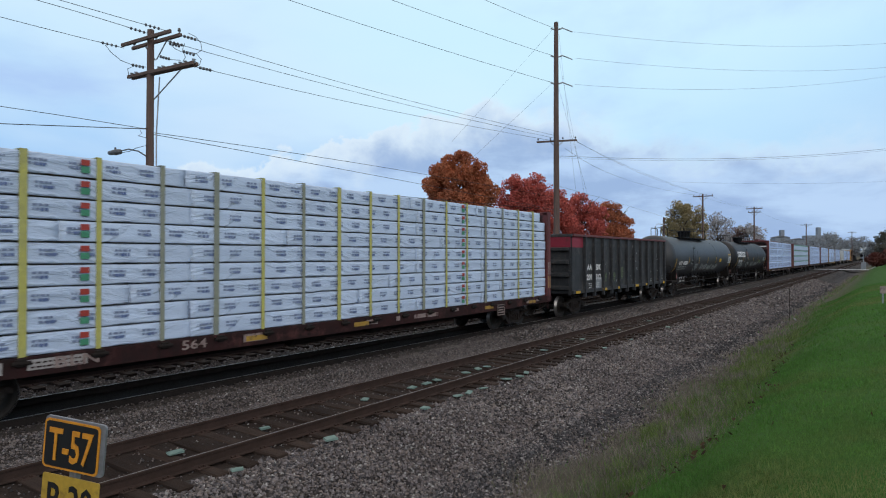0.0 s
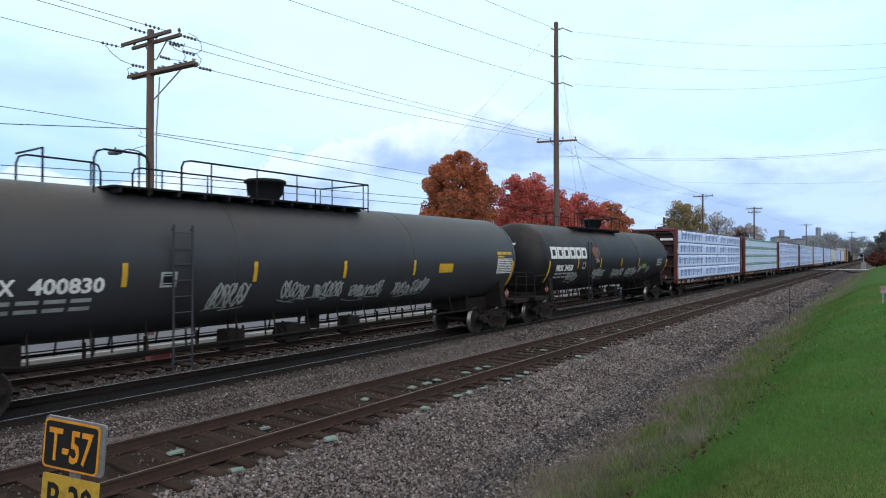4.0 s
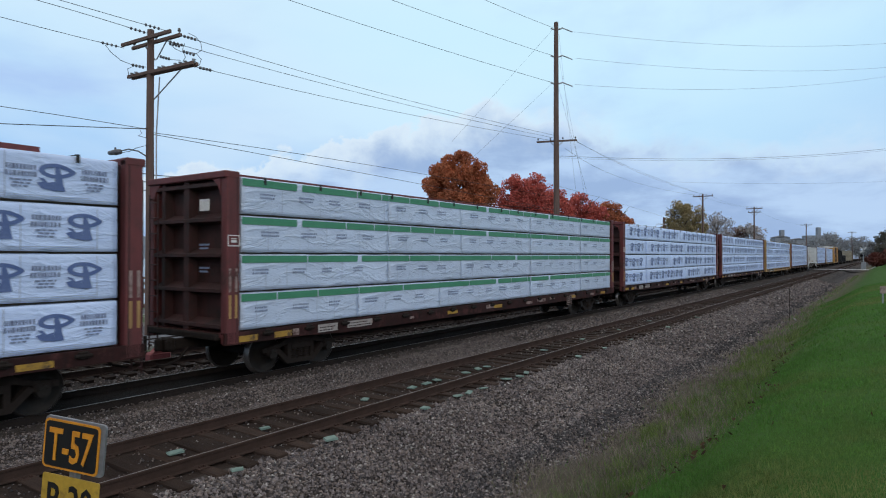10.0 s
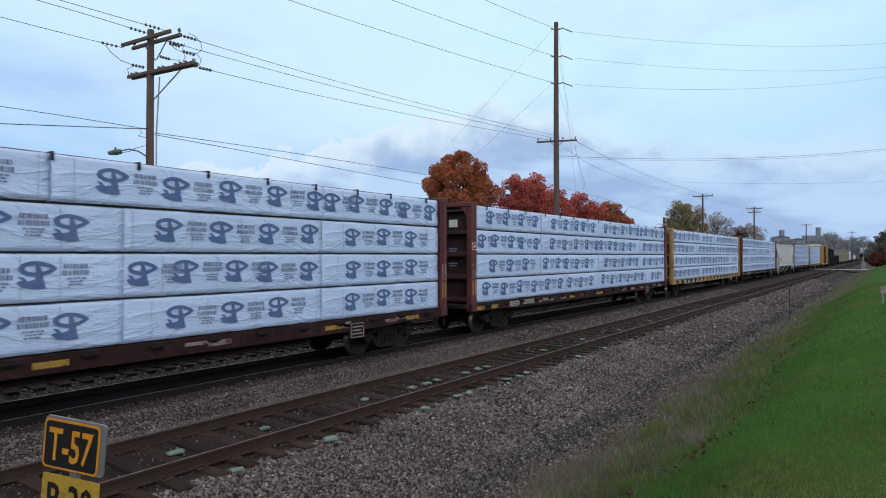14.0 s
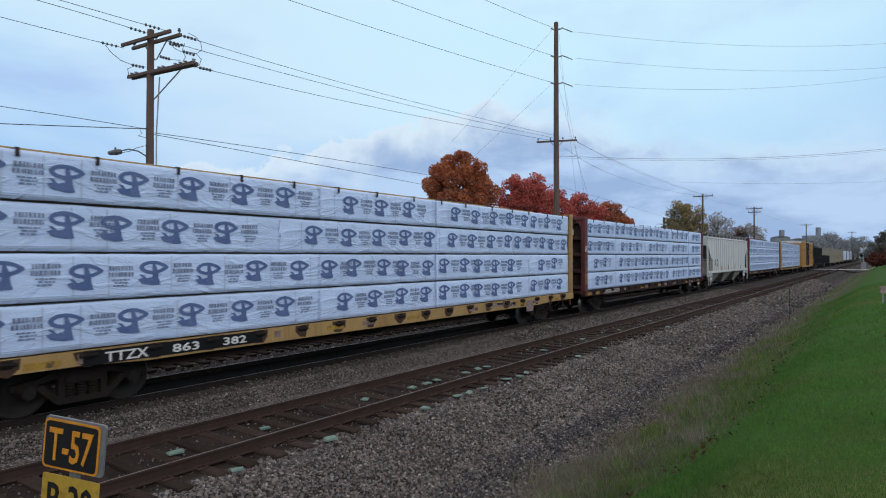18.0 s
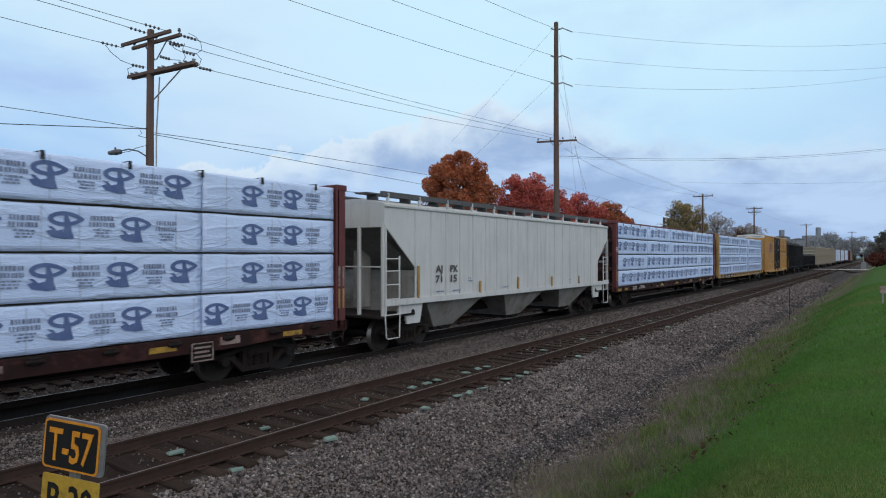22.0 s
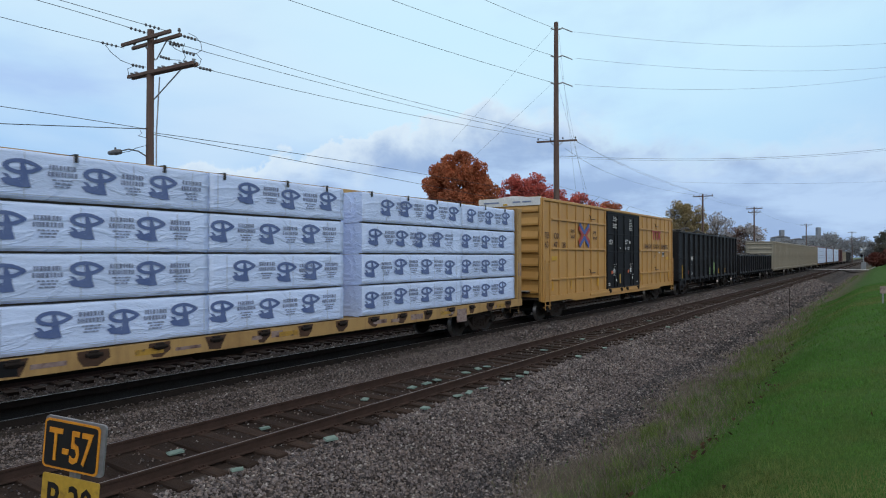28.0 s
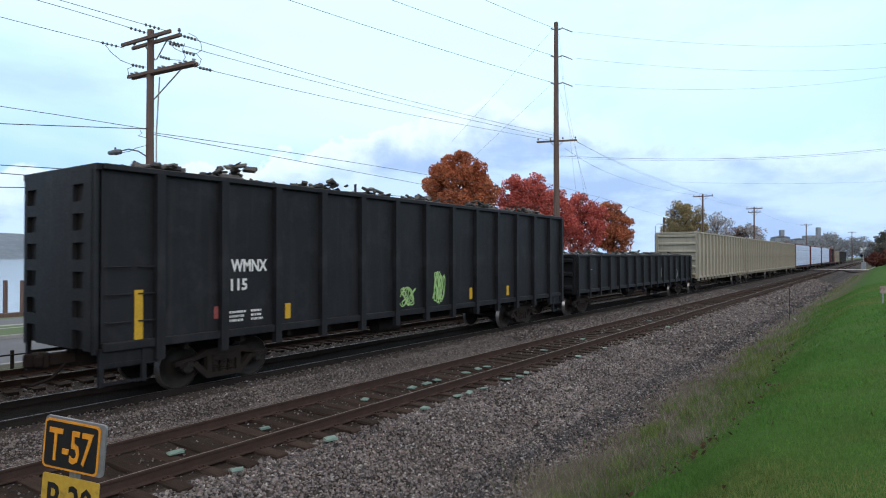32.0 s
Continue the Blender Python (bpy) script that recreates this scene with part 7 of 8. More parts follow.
def ribbed_gondola(x0):
    """A tall tan woodchip car with closely set ribs."""
    c = gondola(x0, 9.6, 1.15, 4.42, 17, "hopper_tan", "tan high-sided hopper car with close-set ribs", end_ribs=6)
    return tagged(c, "", "railcar", "tan hopper cars")


for x0 in (370.3, 390.8, 411.3):
    TRAIN.append(ribbed_gondola(x0))
for i, x0 in enumerate((434.5, 459.0, 483.5)):
    TRAIN.append(centerbeam(x0, "car_red", "small", 30 + i, "centerbeam flatcar with plain white-wrapped lumber", tiers=4))
TRAIN.append(boxcar(505.0, 8.0, "car_red", "dull red boxcar far down the line", z1=4.6))
TRAIN.append(gondola(524.5, 9.0, 1.12, 3.9, 12, "hopper_tan", "dusty pink-grey gondola far down the line"))
for i, x0 in enumerate((544.5, 564.5)):
    TRAIN.append(gondola(x0, 9.3, 1.12, 3.9, 12, "gondola_grey", "dark grey gondola far down the line"))


def travel(t):
    """How far the train has come by t seconds; it slows a little."""
    return 10.13 * t - 0.016 * t * t + 0.000133 * t ** 3
# ---- the far side: road, verge, river bank, hills ----
def at_view(u, v_, depth):
    """A place on a sight line from where the camera stands, at a depth in metres."""
    right, fwd = Vector((0.5764, -0.8171, 0)), Vector((0.8171, 0.5764, 0))
    return fwd * depth + right * (u * depth) + Vector((0, 0, 2.754 + v_ * depth))


def build_far_side():
    g = Geo("asphalt")
    v = [(x, y, ground_z(y) + 0.02) for x in (-300, 500) for y in (21.0, 24.0, 28.5)]
    g.add(v, [(0, 3, 4, 1), (1, 4, 5, 2)])
    tagged(part("road", g), "wet grey asphalt street beside the river", "road", kind="structure")
    g = Geo("concrete")
    g.box(-300, 500, 20.75, 21.0, -0.7, -0.38)
    g.box(-300, 500, 28.5, 28.7, -0.8, -0.42)
    tagged(part("kerb", g), "pale concrete kerb", "kerb", kind="structure")
    g = Geo("concrete")
    v = [(x, y, ground_z(y) + 0.015) for x in (-300, 500) for y in (33.0, 36.0)]
    g.add(v, [(0, 2, 3, 1)])
    tagged(part("pavement", g), "pale concrete riverside path", "pavement", kind="structure")
    # wooded hills over the river
    for k, (y, top, seed) in enumerate(((1500, 74, 3), (2300, 118, 9))):
        n = 160
        vs, fs = [], []
        for i in range(n + 1):
            x = -2400 + 4900 * i / n
            h = top * (0.62 + 0.45 * noise.noise((x * 0.0011, seed, 0)) + 0.12 * noise.noise((x * 0.006, seed, 2)) + 0.04 * noise.noise((x * 0.04, seed, 5)))
            vs += [(x, y - 60, -4.5), (x, y + 40, max(2, h * 0.55)), (x, y + 160, max(3, h)), (x, y + 420, -5)]
        for i in range(n):
            for j in range(3):
                fs.append((4 * i + j, 4 * i + 4 + j, 4 * i + 5 + j, 4 * i + 1 + j))
        tagged(new("backdrop", big_mesh("backdrop", vs, fs, ["hill_woods_hazed"], None, True)), "dark haze-blue wooded hills beyond the river", "hills", kind="structure")


build_far_side()



def slab_across(name, x0, x1, ys, dz, key, label, category, lo=-9.0):
    g = Geo(key)
    v = []
    for y in ys:
        z = max(lo, ground_z(y) + dz)
        v += [(x0, y, z), (x1, y, z)]
    g.add(v, [(2 * i, 2 * i + 1, 2 * i + 3, 2 * i + 2) for i in range(len(ys) - 1)])
    tagged(part(name, g), label, category, kind="structure")


slab_across("road", 146, 154, [-60, -30, -20, -10, -5, -2, 0, 1, 2.6, 4.4, 6.3, 7.4, 9.7, 10.7, 11.8, 13.8, 15, 18, 21], 0.03, "concrete", "pale level crossing road over the tracks", "road", -0.05)
slab_across("parking_lot", -60, 200, [36.2, 44.0], 0.02, "asphalt", "wet grey riverside parking lot", "parking lot")


def guard_fence():
    f = thing("guard_fence", "low dark steel fence between siding and street", "fence", (0, 19.7, ground_z(19.7)))
    for i in range(90):
        part("post", MESH.setdefault("fence_post", Geo("truck_iron").cbox(-0.04, 0.04, -0.04, 0.04, -0.1, 0.62, 0.01).mesh("post")), f, "", (-6 + i * 1.9, 0, 0))
    for z in (0.50,):
        part("rail", Geo("truck_iron").tube([(-6, -0.05, z), (165, -0.05, z)], 0.022, 6), f)


guard_fence()


def riverside():
    """The timber edge of the bank and a small dock with railings beyond it."""
    e = thing("timber_edging", "low dark timber edging along the river bank", "edging", (0, 47.0, -1.3))
    for i in range(60):
        part("timber", MESH.setdefault("timber", Geo("wood_pole").cbox(-1.98, 1.98, -0.12, 0.12, -0.1, 0.30, 0.02).mesh("timber")), e, "", pose(-20 + 4.0 * i, 0, 0, 0, 0, 0.4 * math.sin(i * 2.1)))
    a, b = spot(206, 515, 60), spot(345, 512, 70)
    run = (b - a).length
    d = thing("dock", "weathered brown wooden dock with post railings over the river", "dock", Matrix.Translation((a.x, a.y, 0)) @ Matrix.Rotation(math.atan2(b.y - a.y, b.x - a.x), 4, "Z"))
    for i in range(int(run / 0.32)):
        part("plank", MESH.setdefault("dock_plank", Geo("wood_pole").cbox(-0.15, 0.15, -0.1, 2.3, -0.78, -0.70, 0.01).mesh("plank")), d, "", (0.16 + 0.32 * i, 0, 0))
    for i in range(int(run / 1.6) + 1):
        for y in (0.0, 2.2):
            part("post", MESH.setdefault("dock_post", Geo("bark").tube([(0, 0, -4.3), (0, 0, 0.62)], [0.13, 0.10], 8).mesh("post")), d, "", (1.6 * i, y, 0))
    for y in (0.0, 2.2):
        for z in (-0.1, 0.45):
            part("rail", Geo("wood_pole").cbox(-0.1, run, y - 0.04, y + 0.04, z - 0.06, z + 0.06, 0.01), d)
        part("beam", Geo("wood_pole").cbox(-0.1, run, y - 0.10, y + 0.10, -1.05, -0.79, 0.02), d)


def parked_car(x, y, turn, paint, label, high=1.75, long=4.6, group=""):
    """A small hatch-backed car or van: lower body, cabin with glass, wheels, lamps. Its rear faces -x."""
    z = ground_z(y) + 0.02
    c = thing("car", label, "car", pose(x, y, z, 0, 0, turn), group)
    h = long / 2
    g = Geo(paint)
    g.prism([(-h, 0.35), (-h, 0.85), (-h + 0.1, 1.0), (h - 1.3, 1.02), (h - 0.2, 0.85), (h, 0.65), (h, 0.35)], -0.92, 0.92)
    part("body", g, c)
    g = Geo(paint)
    v = [(-h + 0.15, -0.86, 1.0), (h - 1.2, -0.86, 1.0), (h - 1.2, 0.86, 1.0), (-h + 0.15, 0.86, 1.0), (-h + 0.35, -0.72, high), (h - 2.0, -0.72, high), (h - 2.0, 0.72, high), (-h + 0.35, 0.72, high)]
    g.add(v, [(4, 5, 6, 7), (0, 1, 5, 4), (1, 2, 6, 5), (2, 3, 7, 6), (3, 0, 4, 7)])
    part("cabin", g, c)
    for q in ([(0, 3, 7, 4)], [(1, 2, 6, 5)], [(0, 1, 5, 4)], [(2, 3, 7, 6)]):
        ctr = sum((Vector(v[i]) for i in q[0]), Vector()) / 4
        nrm = (Vector(v[q[0][1]]) - Vector(v[q[0][0]])).cross(Vector(v[q[0][2]]) - Vector(v[q[0][0]])).normalized()
        if nrm.dot(ctr - Vector((0, 0, 1.3))) < 0:
            nrm = -nrm
        g = Geo("window_dark")
        g.add([tuple(ctr + (Vector(v[i]) - ctr) * 0.84 + nrm * 0.012) for i in q[0]], [(0, 1, 2, 3)])
        part("window", g, c)
    for sx in (-1, 1):
        for sy in (-1, 1):
            w = part("wheel", Geo("tyre").cyl((0, -0.11, 0), (0, 0.11, 0), 0.33, n=18), c, "", (sx * (h - 0.85), sy * 0.82, 0.33))
            part("rim", Geo("galvanised").cyl((0, sy * 0.10, 0), (0, sy * 0.118, 0), 0.20, n=14), w)
    for sy in (-1, 1):
        part("tail_lamp", Geo("tail_red").cbox(-h - 0.02, -h + 0.06, sy * 0.75 - 0.11, sy * 0.75 + 0.11, 0.80, 0.98, 0.02), c)
        part("headlamp", Geo("insulator").cbox(h - 0.12, h + 0.0, sy * 0.68 - 0.14, sy * 0.68 + 0.14, 0.62, 0.76, 0.02), c)
    part("bumper", Geo("tyre").cbox(-h - 0.06, -h + 0.05, -0.9, 0.9, 0.38, 0.55, 0.03), c)
    part("bumper", Geo("tyre").cbox(h - 0.05, h + 0.05, -0.9, 0.9, 0.38, 0.52, 0.03), c)
    return c


def spot(px, py, depth):
    return at_view((px - 784) / 1108.6, (452.5 - py) / 1108.6, depth)


riverside()
s_ = spot(219, 552, 45)
parked_car(s_.x, s_.y, 62, "car_paint_dark", "dark sport utility car parked by the river", 1.78)
CAR_X, CAR_SPEED = 9.5, 12.0
passing_car = parked_car(CAR_X, 26.0, 0, "car_paint_dark", "dark car driving along the street", 1.5, 4.6, "")

red_car = parked_car(0, 22.6, 180, "car_paint_red", "red hatchback driving along the street", 1.32, 4.5, "")

# pilings and a red derail block
for k, (px, py, dep) in enumerate(((40, 510, 62), (10, 512, 62), (62, 508, 64))):
    s_ = spot(px, py, dep)
    tagged(part("mooring_pile", Geo("wood_pole").tube([(s_.x, s_.y, -4.5), (s_.x, s_.y, 0.3)], [0.22, 0.19], 10)), "weathered wooden mooring pile in the river", "pile", "mooring piles")
s_ = spot(168, 645, 19.0)
g = Geo("derail_red")
g.cbox(s_.x - 0.3, s_.x + 0.3, SIDE_Y - 0.62, SIDE_Y - 0.30, -0.13, 0.16, 0.05)
g.prism([(s_.x - 0.3, 0.1), (s_.x - 0.1, 0.26), (s_.x + 0.25, 0.12)], SIDE_Y - 0.6, SIDE_Y - 0.4)
tagged(part("derail_block", g), "red painted derail block on the siding rail", "derail")


# ---- poles and wires ----
def wood_pole(x, y, h, r0, r1, label, at_z=None):
    z = ground_z(y) - 0.3 if at_z is None else at_z
    p = thing("utility_pole", label, "utility pole", (x, y, z), "utility poles")
    g = Geo("wood_pole")
    g.tube([(0, 0, 0), (0.01, 0, h * 0.33), (-0.01, 0.01, h * 0.66), (0, 0, h)], [r0, r0 * 0.67 + r1 * 0.33, r0 * 0.33 + r1 * 0.67, r1], 14)
    part("shaft", g, p)
    return p


def crossarm(p, z, length, turn, key="wood_pole", twin=0.0, pins=4, brace=0.8, shift=0.0):
    m = pose(0, 0, z, 0, 0, turn) @ Matrix.Translation((shift, 0, 0))
    for off in ((-twin, twin) if twin else (0.16,)):
        g = Geo(key)
        g.cbox(-length / 2, length / 2, off - 0.055, off + 0.055, -0.07, 0.07, 0.012)
        arm = part("crossarm", g, p, "", m)
    for i in range(pins):
        x = -length / 2 + 0.12 + (length - 0.24) * i / max(1, pins - 1)
        g = Geo("insulator_dark")
        g.cyl((x, twin or 0.16, 0.07), (x, twin or 0.16, 0.16), 0.02, n=6)
        g.lathe([(0, 0.0), (0, 0.055), (0.05, 0.075), (0.06, 0.045), (0.10, 0.06), (0.14, 0.03), (0.15, 0.0)], (x, twin or 0.16, 0.15), (0, 0, 1), 10)
        part("insulator", g, arm)
    for s in (-1, 1):
        g = Geo("galvanised")
        g.tube([(s * brace, (twin or 0.16), -0.05), (s * 0.05 - shift, (twin or 0.16), -brace)], 0.028, 6)
        part("brace", g, p, "", m)
    return m


def wire(a, b, sag, r=0.012, n=18, label="thin black overhead power line wire"):
    a, b = Vector(a), Vector(b)
    pts = []
    for i in range(n + 1):
        t = i / n
        q = a.lerp(b, t)
        q.z -= sag * 4 * t * (1 - t)
        pts.append(q)
    g = Geo("wire_black")
    g.tube(pts, r, 5)
    tagged(part("overhead_wire", g), label, "wire", "overhead wires")


F = 1108.6


P1, P2 = spot(265, 452, 26.0), spot(985, 452, 50.0)


def build_poles():
    # near pole with two levels of arms
    p = wood_pole(P1.x, P1.y, 2.754 + (452.5 - 50) / F * 26.0 + 0.8, 0.19, 0.135, "weathered wooden utility pole with two crossarm levels")
    base = p.location.z
    zt = 2.754 + (452.5 - 70) / F * 26 - base
    crossarm(p, zt, 3.3, -86, twin=0.24, pins=3, brace=0.75)
    zl = 2.754 + (452.5 - 129) / F * 26 - base
    low = crossarm(p, zl, 4.1, -84, twin=0.10, pins=0, brace=1.1, shift=0.7)
    for x in (-1.25, -0.95, 0.55, 0.8, 1.55, 1.85, 2.15, 2.65):
        g = Geo("insulator")
        for k in range(2):
            g.lathe([(0, 0.0), (0, 0.06), (0.04, 0.085), (0.05, 0.04)], (x, 0, zl + 0.07 + 0.075 * k), (0, 0, 1), 10)
        part("cutout_fuse", g, p, "", pose(0, 0, 0, 0, 0, -84))
    # jumper loops between the two levels
    for course in (((331, 57), (345, 64), (354, 75), (356, 88), (344, 95), (326, 92)), ((327, 90), (346, 94), (355, 104), (352, 114), (343, 119)), ((297, 75), (308, 85), (318, 90), (331, 94)),
                   ((325, 76), (321, 88), (327, 100), (322, 108)), ((184, 78), (195, 92), (212, 106), (235, 115), (256, 118)), ((236, 116), (224, 121), (226, 131), (235, 137)),
                   ((281, 99), (292, 103), (305, 105), (318, 106)), ((262, 226), (246, 228), (250, 236), (244, 240), (258, 244)), ((262, 256), (240, 262), (228, 268), (214, 270))):
        part("jumper_wire", Geo("wire_black").tube([spot(a, b, 25.6) - p.location for a, b in course], 0.013, 5), p)
    for course in (((281, 99), (300, 104)), ((298, 76), (318, 81)), ((322, 90), (345, 97)), ((232, 114), (255, 119))):
        a, b = (spot(*q, 25.6) - p.location for q in course)
        g = Geo("insulator_dark")
        for k in range(4):
            g.lathe([(0, 0.015), (0.02, 0.06), (0.07, 0.065), (0.09, 0.02)], a.lerp(b, k / 4), b - a, 8)
        part("insulator_string", g, p)
    g = Geo("galvanised")
    g.tube([(0.22, -0.1, 1.5), (0.21, -0.1, zl - 2.5), (0.34, -0.1, zl - 0.1)], 0.03, 8)
    part("conduit", g, p)
    # lamp arm
    za = 2.754 + (452.5 - 278) / F * 26 - base
    left = Vector((-0.5764, 0.8171, 0))
    g = Geo("insulator_dark")
    g.tube([left * 0.1 + Vector((0, 0, za)), left * 0.5 + Vector((0, 0, za + 0.25)), left * 0.9 + Vector((0, 0, za + 0.33)), left * 1.25 + Vector((0, 0, za + 0.25))], 0.03, 8)
    arm = part("lamp_arm", g, p)
    g = Geo("insulator_dark")
    c = left * 1.45 + Vector((0, 0, za + 0.20))
    g.lathe([(-0.32, 0.01), (-0.28, 0.08), (0.05, 0.13), (0.24, 0.10), (0.28, 0.01)], c, (-left.x, -left.y, 0.12), 12)
    g.cyl(c + Vector((0, 0, 0.1)), c + Vector((0, 0, 0.2)), 0.04, n=8)
    part("lamp_head", g, arm)
    # tall pole
    q = wood_pole(P2.x, P2.y, 2.754 + (452.5 - 38) / F * 50 + 0.8, 0.27, 0.17, "tall brown wooden power pole with post insulators")
    base = q.location.z
    for py in (50, 99, 147):
        z = 2.754 + (452.5 - py) / F * 50 - base
        for s in (-1, 1):
            g = Geo("insulator")
            d = Vector((0.5764, -0.8171, 0)) * s
            g.tube([Vector((0, 0, z - 0.05)) + d * 0.15, Vector((0, 0, z + 0.05)) + d * 0.45], 0.06, 8)
            if s > 0:
                g.tube([Vector((0, 0, z + 0.1)) + d * 0.45, Vector((0, 0, z - 0.25)) + d * 1.3], 0.045, 6)
            part("insulator", g, q)
    z = 2.754 + (452.5 - 249) / F * 50 - base
    crossarm(q, z, 3.2, -72, pins=4, brace=0.5)
    # farther poles of the line
    for u, py, dep, n in ((1244, 343, 95, 1), (1335, 366, 120, 2), (1427, 397, 180, 1), (1508, 411, 260, 1), (1175, 384, 90, 0)):
        s = spot(u, 452, dep)
        h = 2.754 + (452.5 - py) / F * dep + 0.8
        w = wood_pole(s.x, s.y, h, 0.17, 0.12, "distant wooden utility pole with crossarms")
        for k in range(n):
            crossarm(w, h - 0.35 - 0.7 * k, 2.9 - 0.7 * k, -92, pins=4, brace=0.7)


def bells(a, b, n=4):
    """A string of insulator bells on the first metre of a wire."""
    a, b = Vector(a), Vector(b)
    d = (b - a).normalized()
    g = Geo("insulator_dark")
    for k in range(n):
        g.lathe([(0, 0.015), (0.02, 0.06), (0.07, 0.065), (0.09, 0.02)], a + d * (0.25 + 0.17 * k), d, 8)
    g.cyl(a, a + d * 1.0, 0.014, n=6)
    tagged(part("insulator_string", g), "string of small dark insulator bells on a wire", "insulator", "insulator strings")


def wire_through(a, m, b, r, n=20, label="thin black overhead power line wire"):
    """A hanging wire between two places that passes a third."""
    a, m, b = Vector(a), Vector(m), Vector(b)
    s = (m - a).length / ((m - a).length + (b - m).length)
    c = (m - a * (1 - s) ** 2 - b * s * s) / (2 * s * (1 - s))
    g = Geo("wire_black")
    g.tube([a * (1 - k / n) ** 2 + c * 2 * (k / n) * (1 - k / n) + b * (k / n) ** 2 for k in range(n + 1)], r, 5)
    tagged(part("overhead_wire", g), label, "wire", "overhead wires")


def build_wires():
    # from the near pole to the tall pole
    for p0, p1, p2 in (((314, 60, 25.1), (620, 150, 35), (985, 240, 50)), ((288, 70, 25.4), (600, 155, 34), (985, 245, 50)), ((343, 117, 24.9), (640, 185, 36), (985, 250, 50)),
                       ((272, 235, 26), (500, 268, 33), (985, 350, 50)), ((272, 238, 26), (500, 280, 33), (985, 372, 50)),
                       ((272, 322, 26), (600, 350, 38), (985, 385, 52)), ((272, 310, 26), (600, 338, 38), (985, 372, 52))):
        wire_through(spot(*p0), spot(*p1), spot(*p2), 0.018 if p0[1] > 300 else 0.014 if p0[1] > 220 else 0.012)
        if p0[1] < 130:
            bells(spot(*p0), spot(*p1))
    # to the next pole out of view on the other side
    for p0, p1, p2 in (((292, 53, 26), (160, 15, 25.5), (-200, -92, 24)), ((266, 60, 26), (140, 21, 25.5), (-200, -70, 24)), ((217, 84, 26.8), (100, 55, 26), (-200, -25, 24)),
                       ((258, 228, 26), (120, 206, 25), (-200, 160, 24)), ((258, 228, 26), (120, 223, 25), (-200, 211, 24)),
                       ((260, 308, 26), (130, 300, 25.5), (-200, 280, 24)), ((260, 322, 26), (130, 316, 25.5), (-200, 285, 24)), ((260, 337, 26), (130, 334, 25.5), (-200, 328, 24))):
        wire_through(spot(*p0), spot(*p1), spot(*p2), 0.018 if p1[1] == 223 or p0[1] > 300 else 0.013)
        if p0[1] < 100:
            bells(spot(*p0), spot(*p1))
    # long spans from the tall pole over the tracks, both ways
    for p0, p1, p2 in (((980, 146, 50), (700, 61, 40), (525, 0, 33)), ((980, 98, 50), (840, 51, 44), (705, 0, 38)), ((980, 48, 50), (922, 25, 47), (865, 0, 44))):
        a, m, b = spot(*p0), spot(*p1), spot(*p2)
        wire_through(a, m, b + (b - m) * 1.5, 0.014)
    for p0, p1, p2 in (((1016, 55, 49.5), (1280, 78, 55), (1568, 70, 62)), ((1018, 102, 49.5), (1290, 123, 55), (1568, 113, 62)), ((1018, 149, 49.5), (1250, 158, 55), (1568, 128, 62))):
        a, m, b = spot(*p0), spot(*p1), spot(*p2)
        wire_through(a, m, b + (b - m) * 0.4, 0.009)
    for d in (0, 3):
        a, m, b = spot(990, 276 + d, 50), spot(1260, 281 + d, 57), spot(1568, 257 + d, 66)
        wire_through(a, m, b + (b - m) * 0.5, 0.014 - 0.002 * d)
    # fanning down to the next poles of the line
    for p0, p1, p2 in (((1012, 246, 50), (1120, 298, 70), (1240, 343, 95)), ((1018, 248, 50), (1130, 305, 70), (1248, 345, 95)), ((1000, 262, 50), (1100, 315, 70), (1236, 346, 95)), ((990, 330, 50), (1090, 358, 70), (1175, 384, 90))):
        wire_through(spot(*p0), spot(*p1), spot(*p2), 0.010)
    for p0, p1, p2 in (((1232, 345, 95), (1290, 362, 108), (1325, 367, 120)), ((1256, 345, 95), (1300, 362, 108), (1348, 367, 120)), ((1335, 368, 120), (1380, 390, 150), (1427, 399, 180))):
        wire_through(spot(*p0), spot(*p1), spot(*p2), 0.010)
    wire_through(spot(1190, 322, 90), spot(1400, 325, 100), spot(1600, 320, 110), 0.010)
    # guy wires of the tall pole
    for a, b in (((980, 50), (800, 250)), ((980, 145), (835, 280)), ((990, 60), (1020, 345)), ((990, 105), (1035, 345)), ((988, 150), (1040, 345))):
        wire(spot(*a, 50), spot(*b, 52), 0.02, 0.007, 6, "thin steel guy wire of the tall pole")


build_poles()
build_wires()


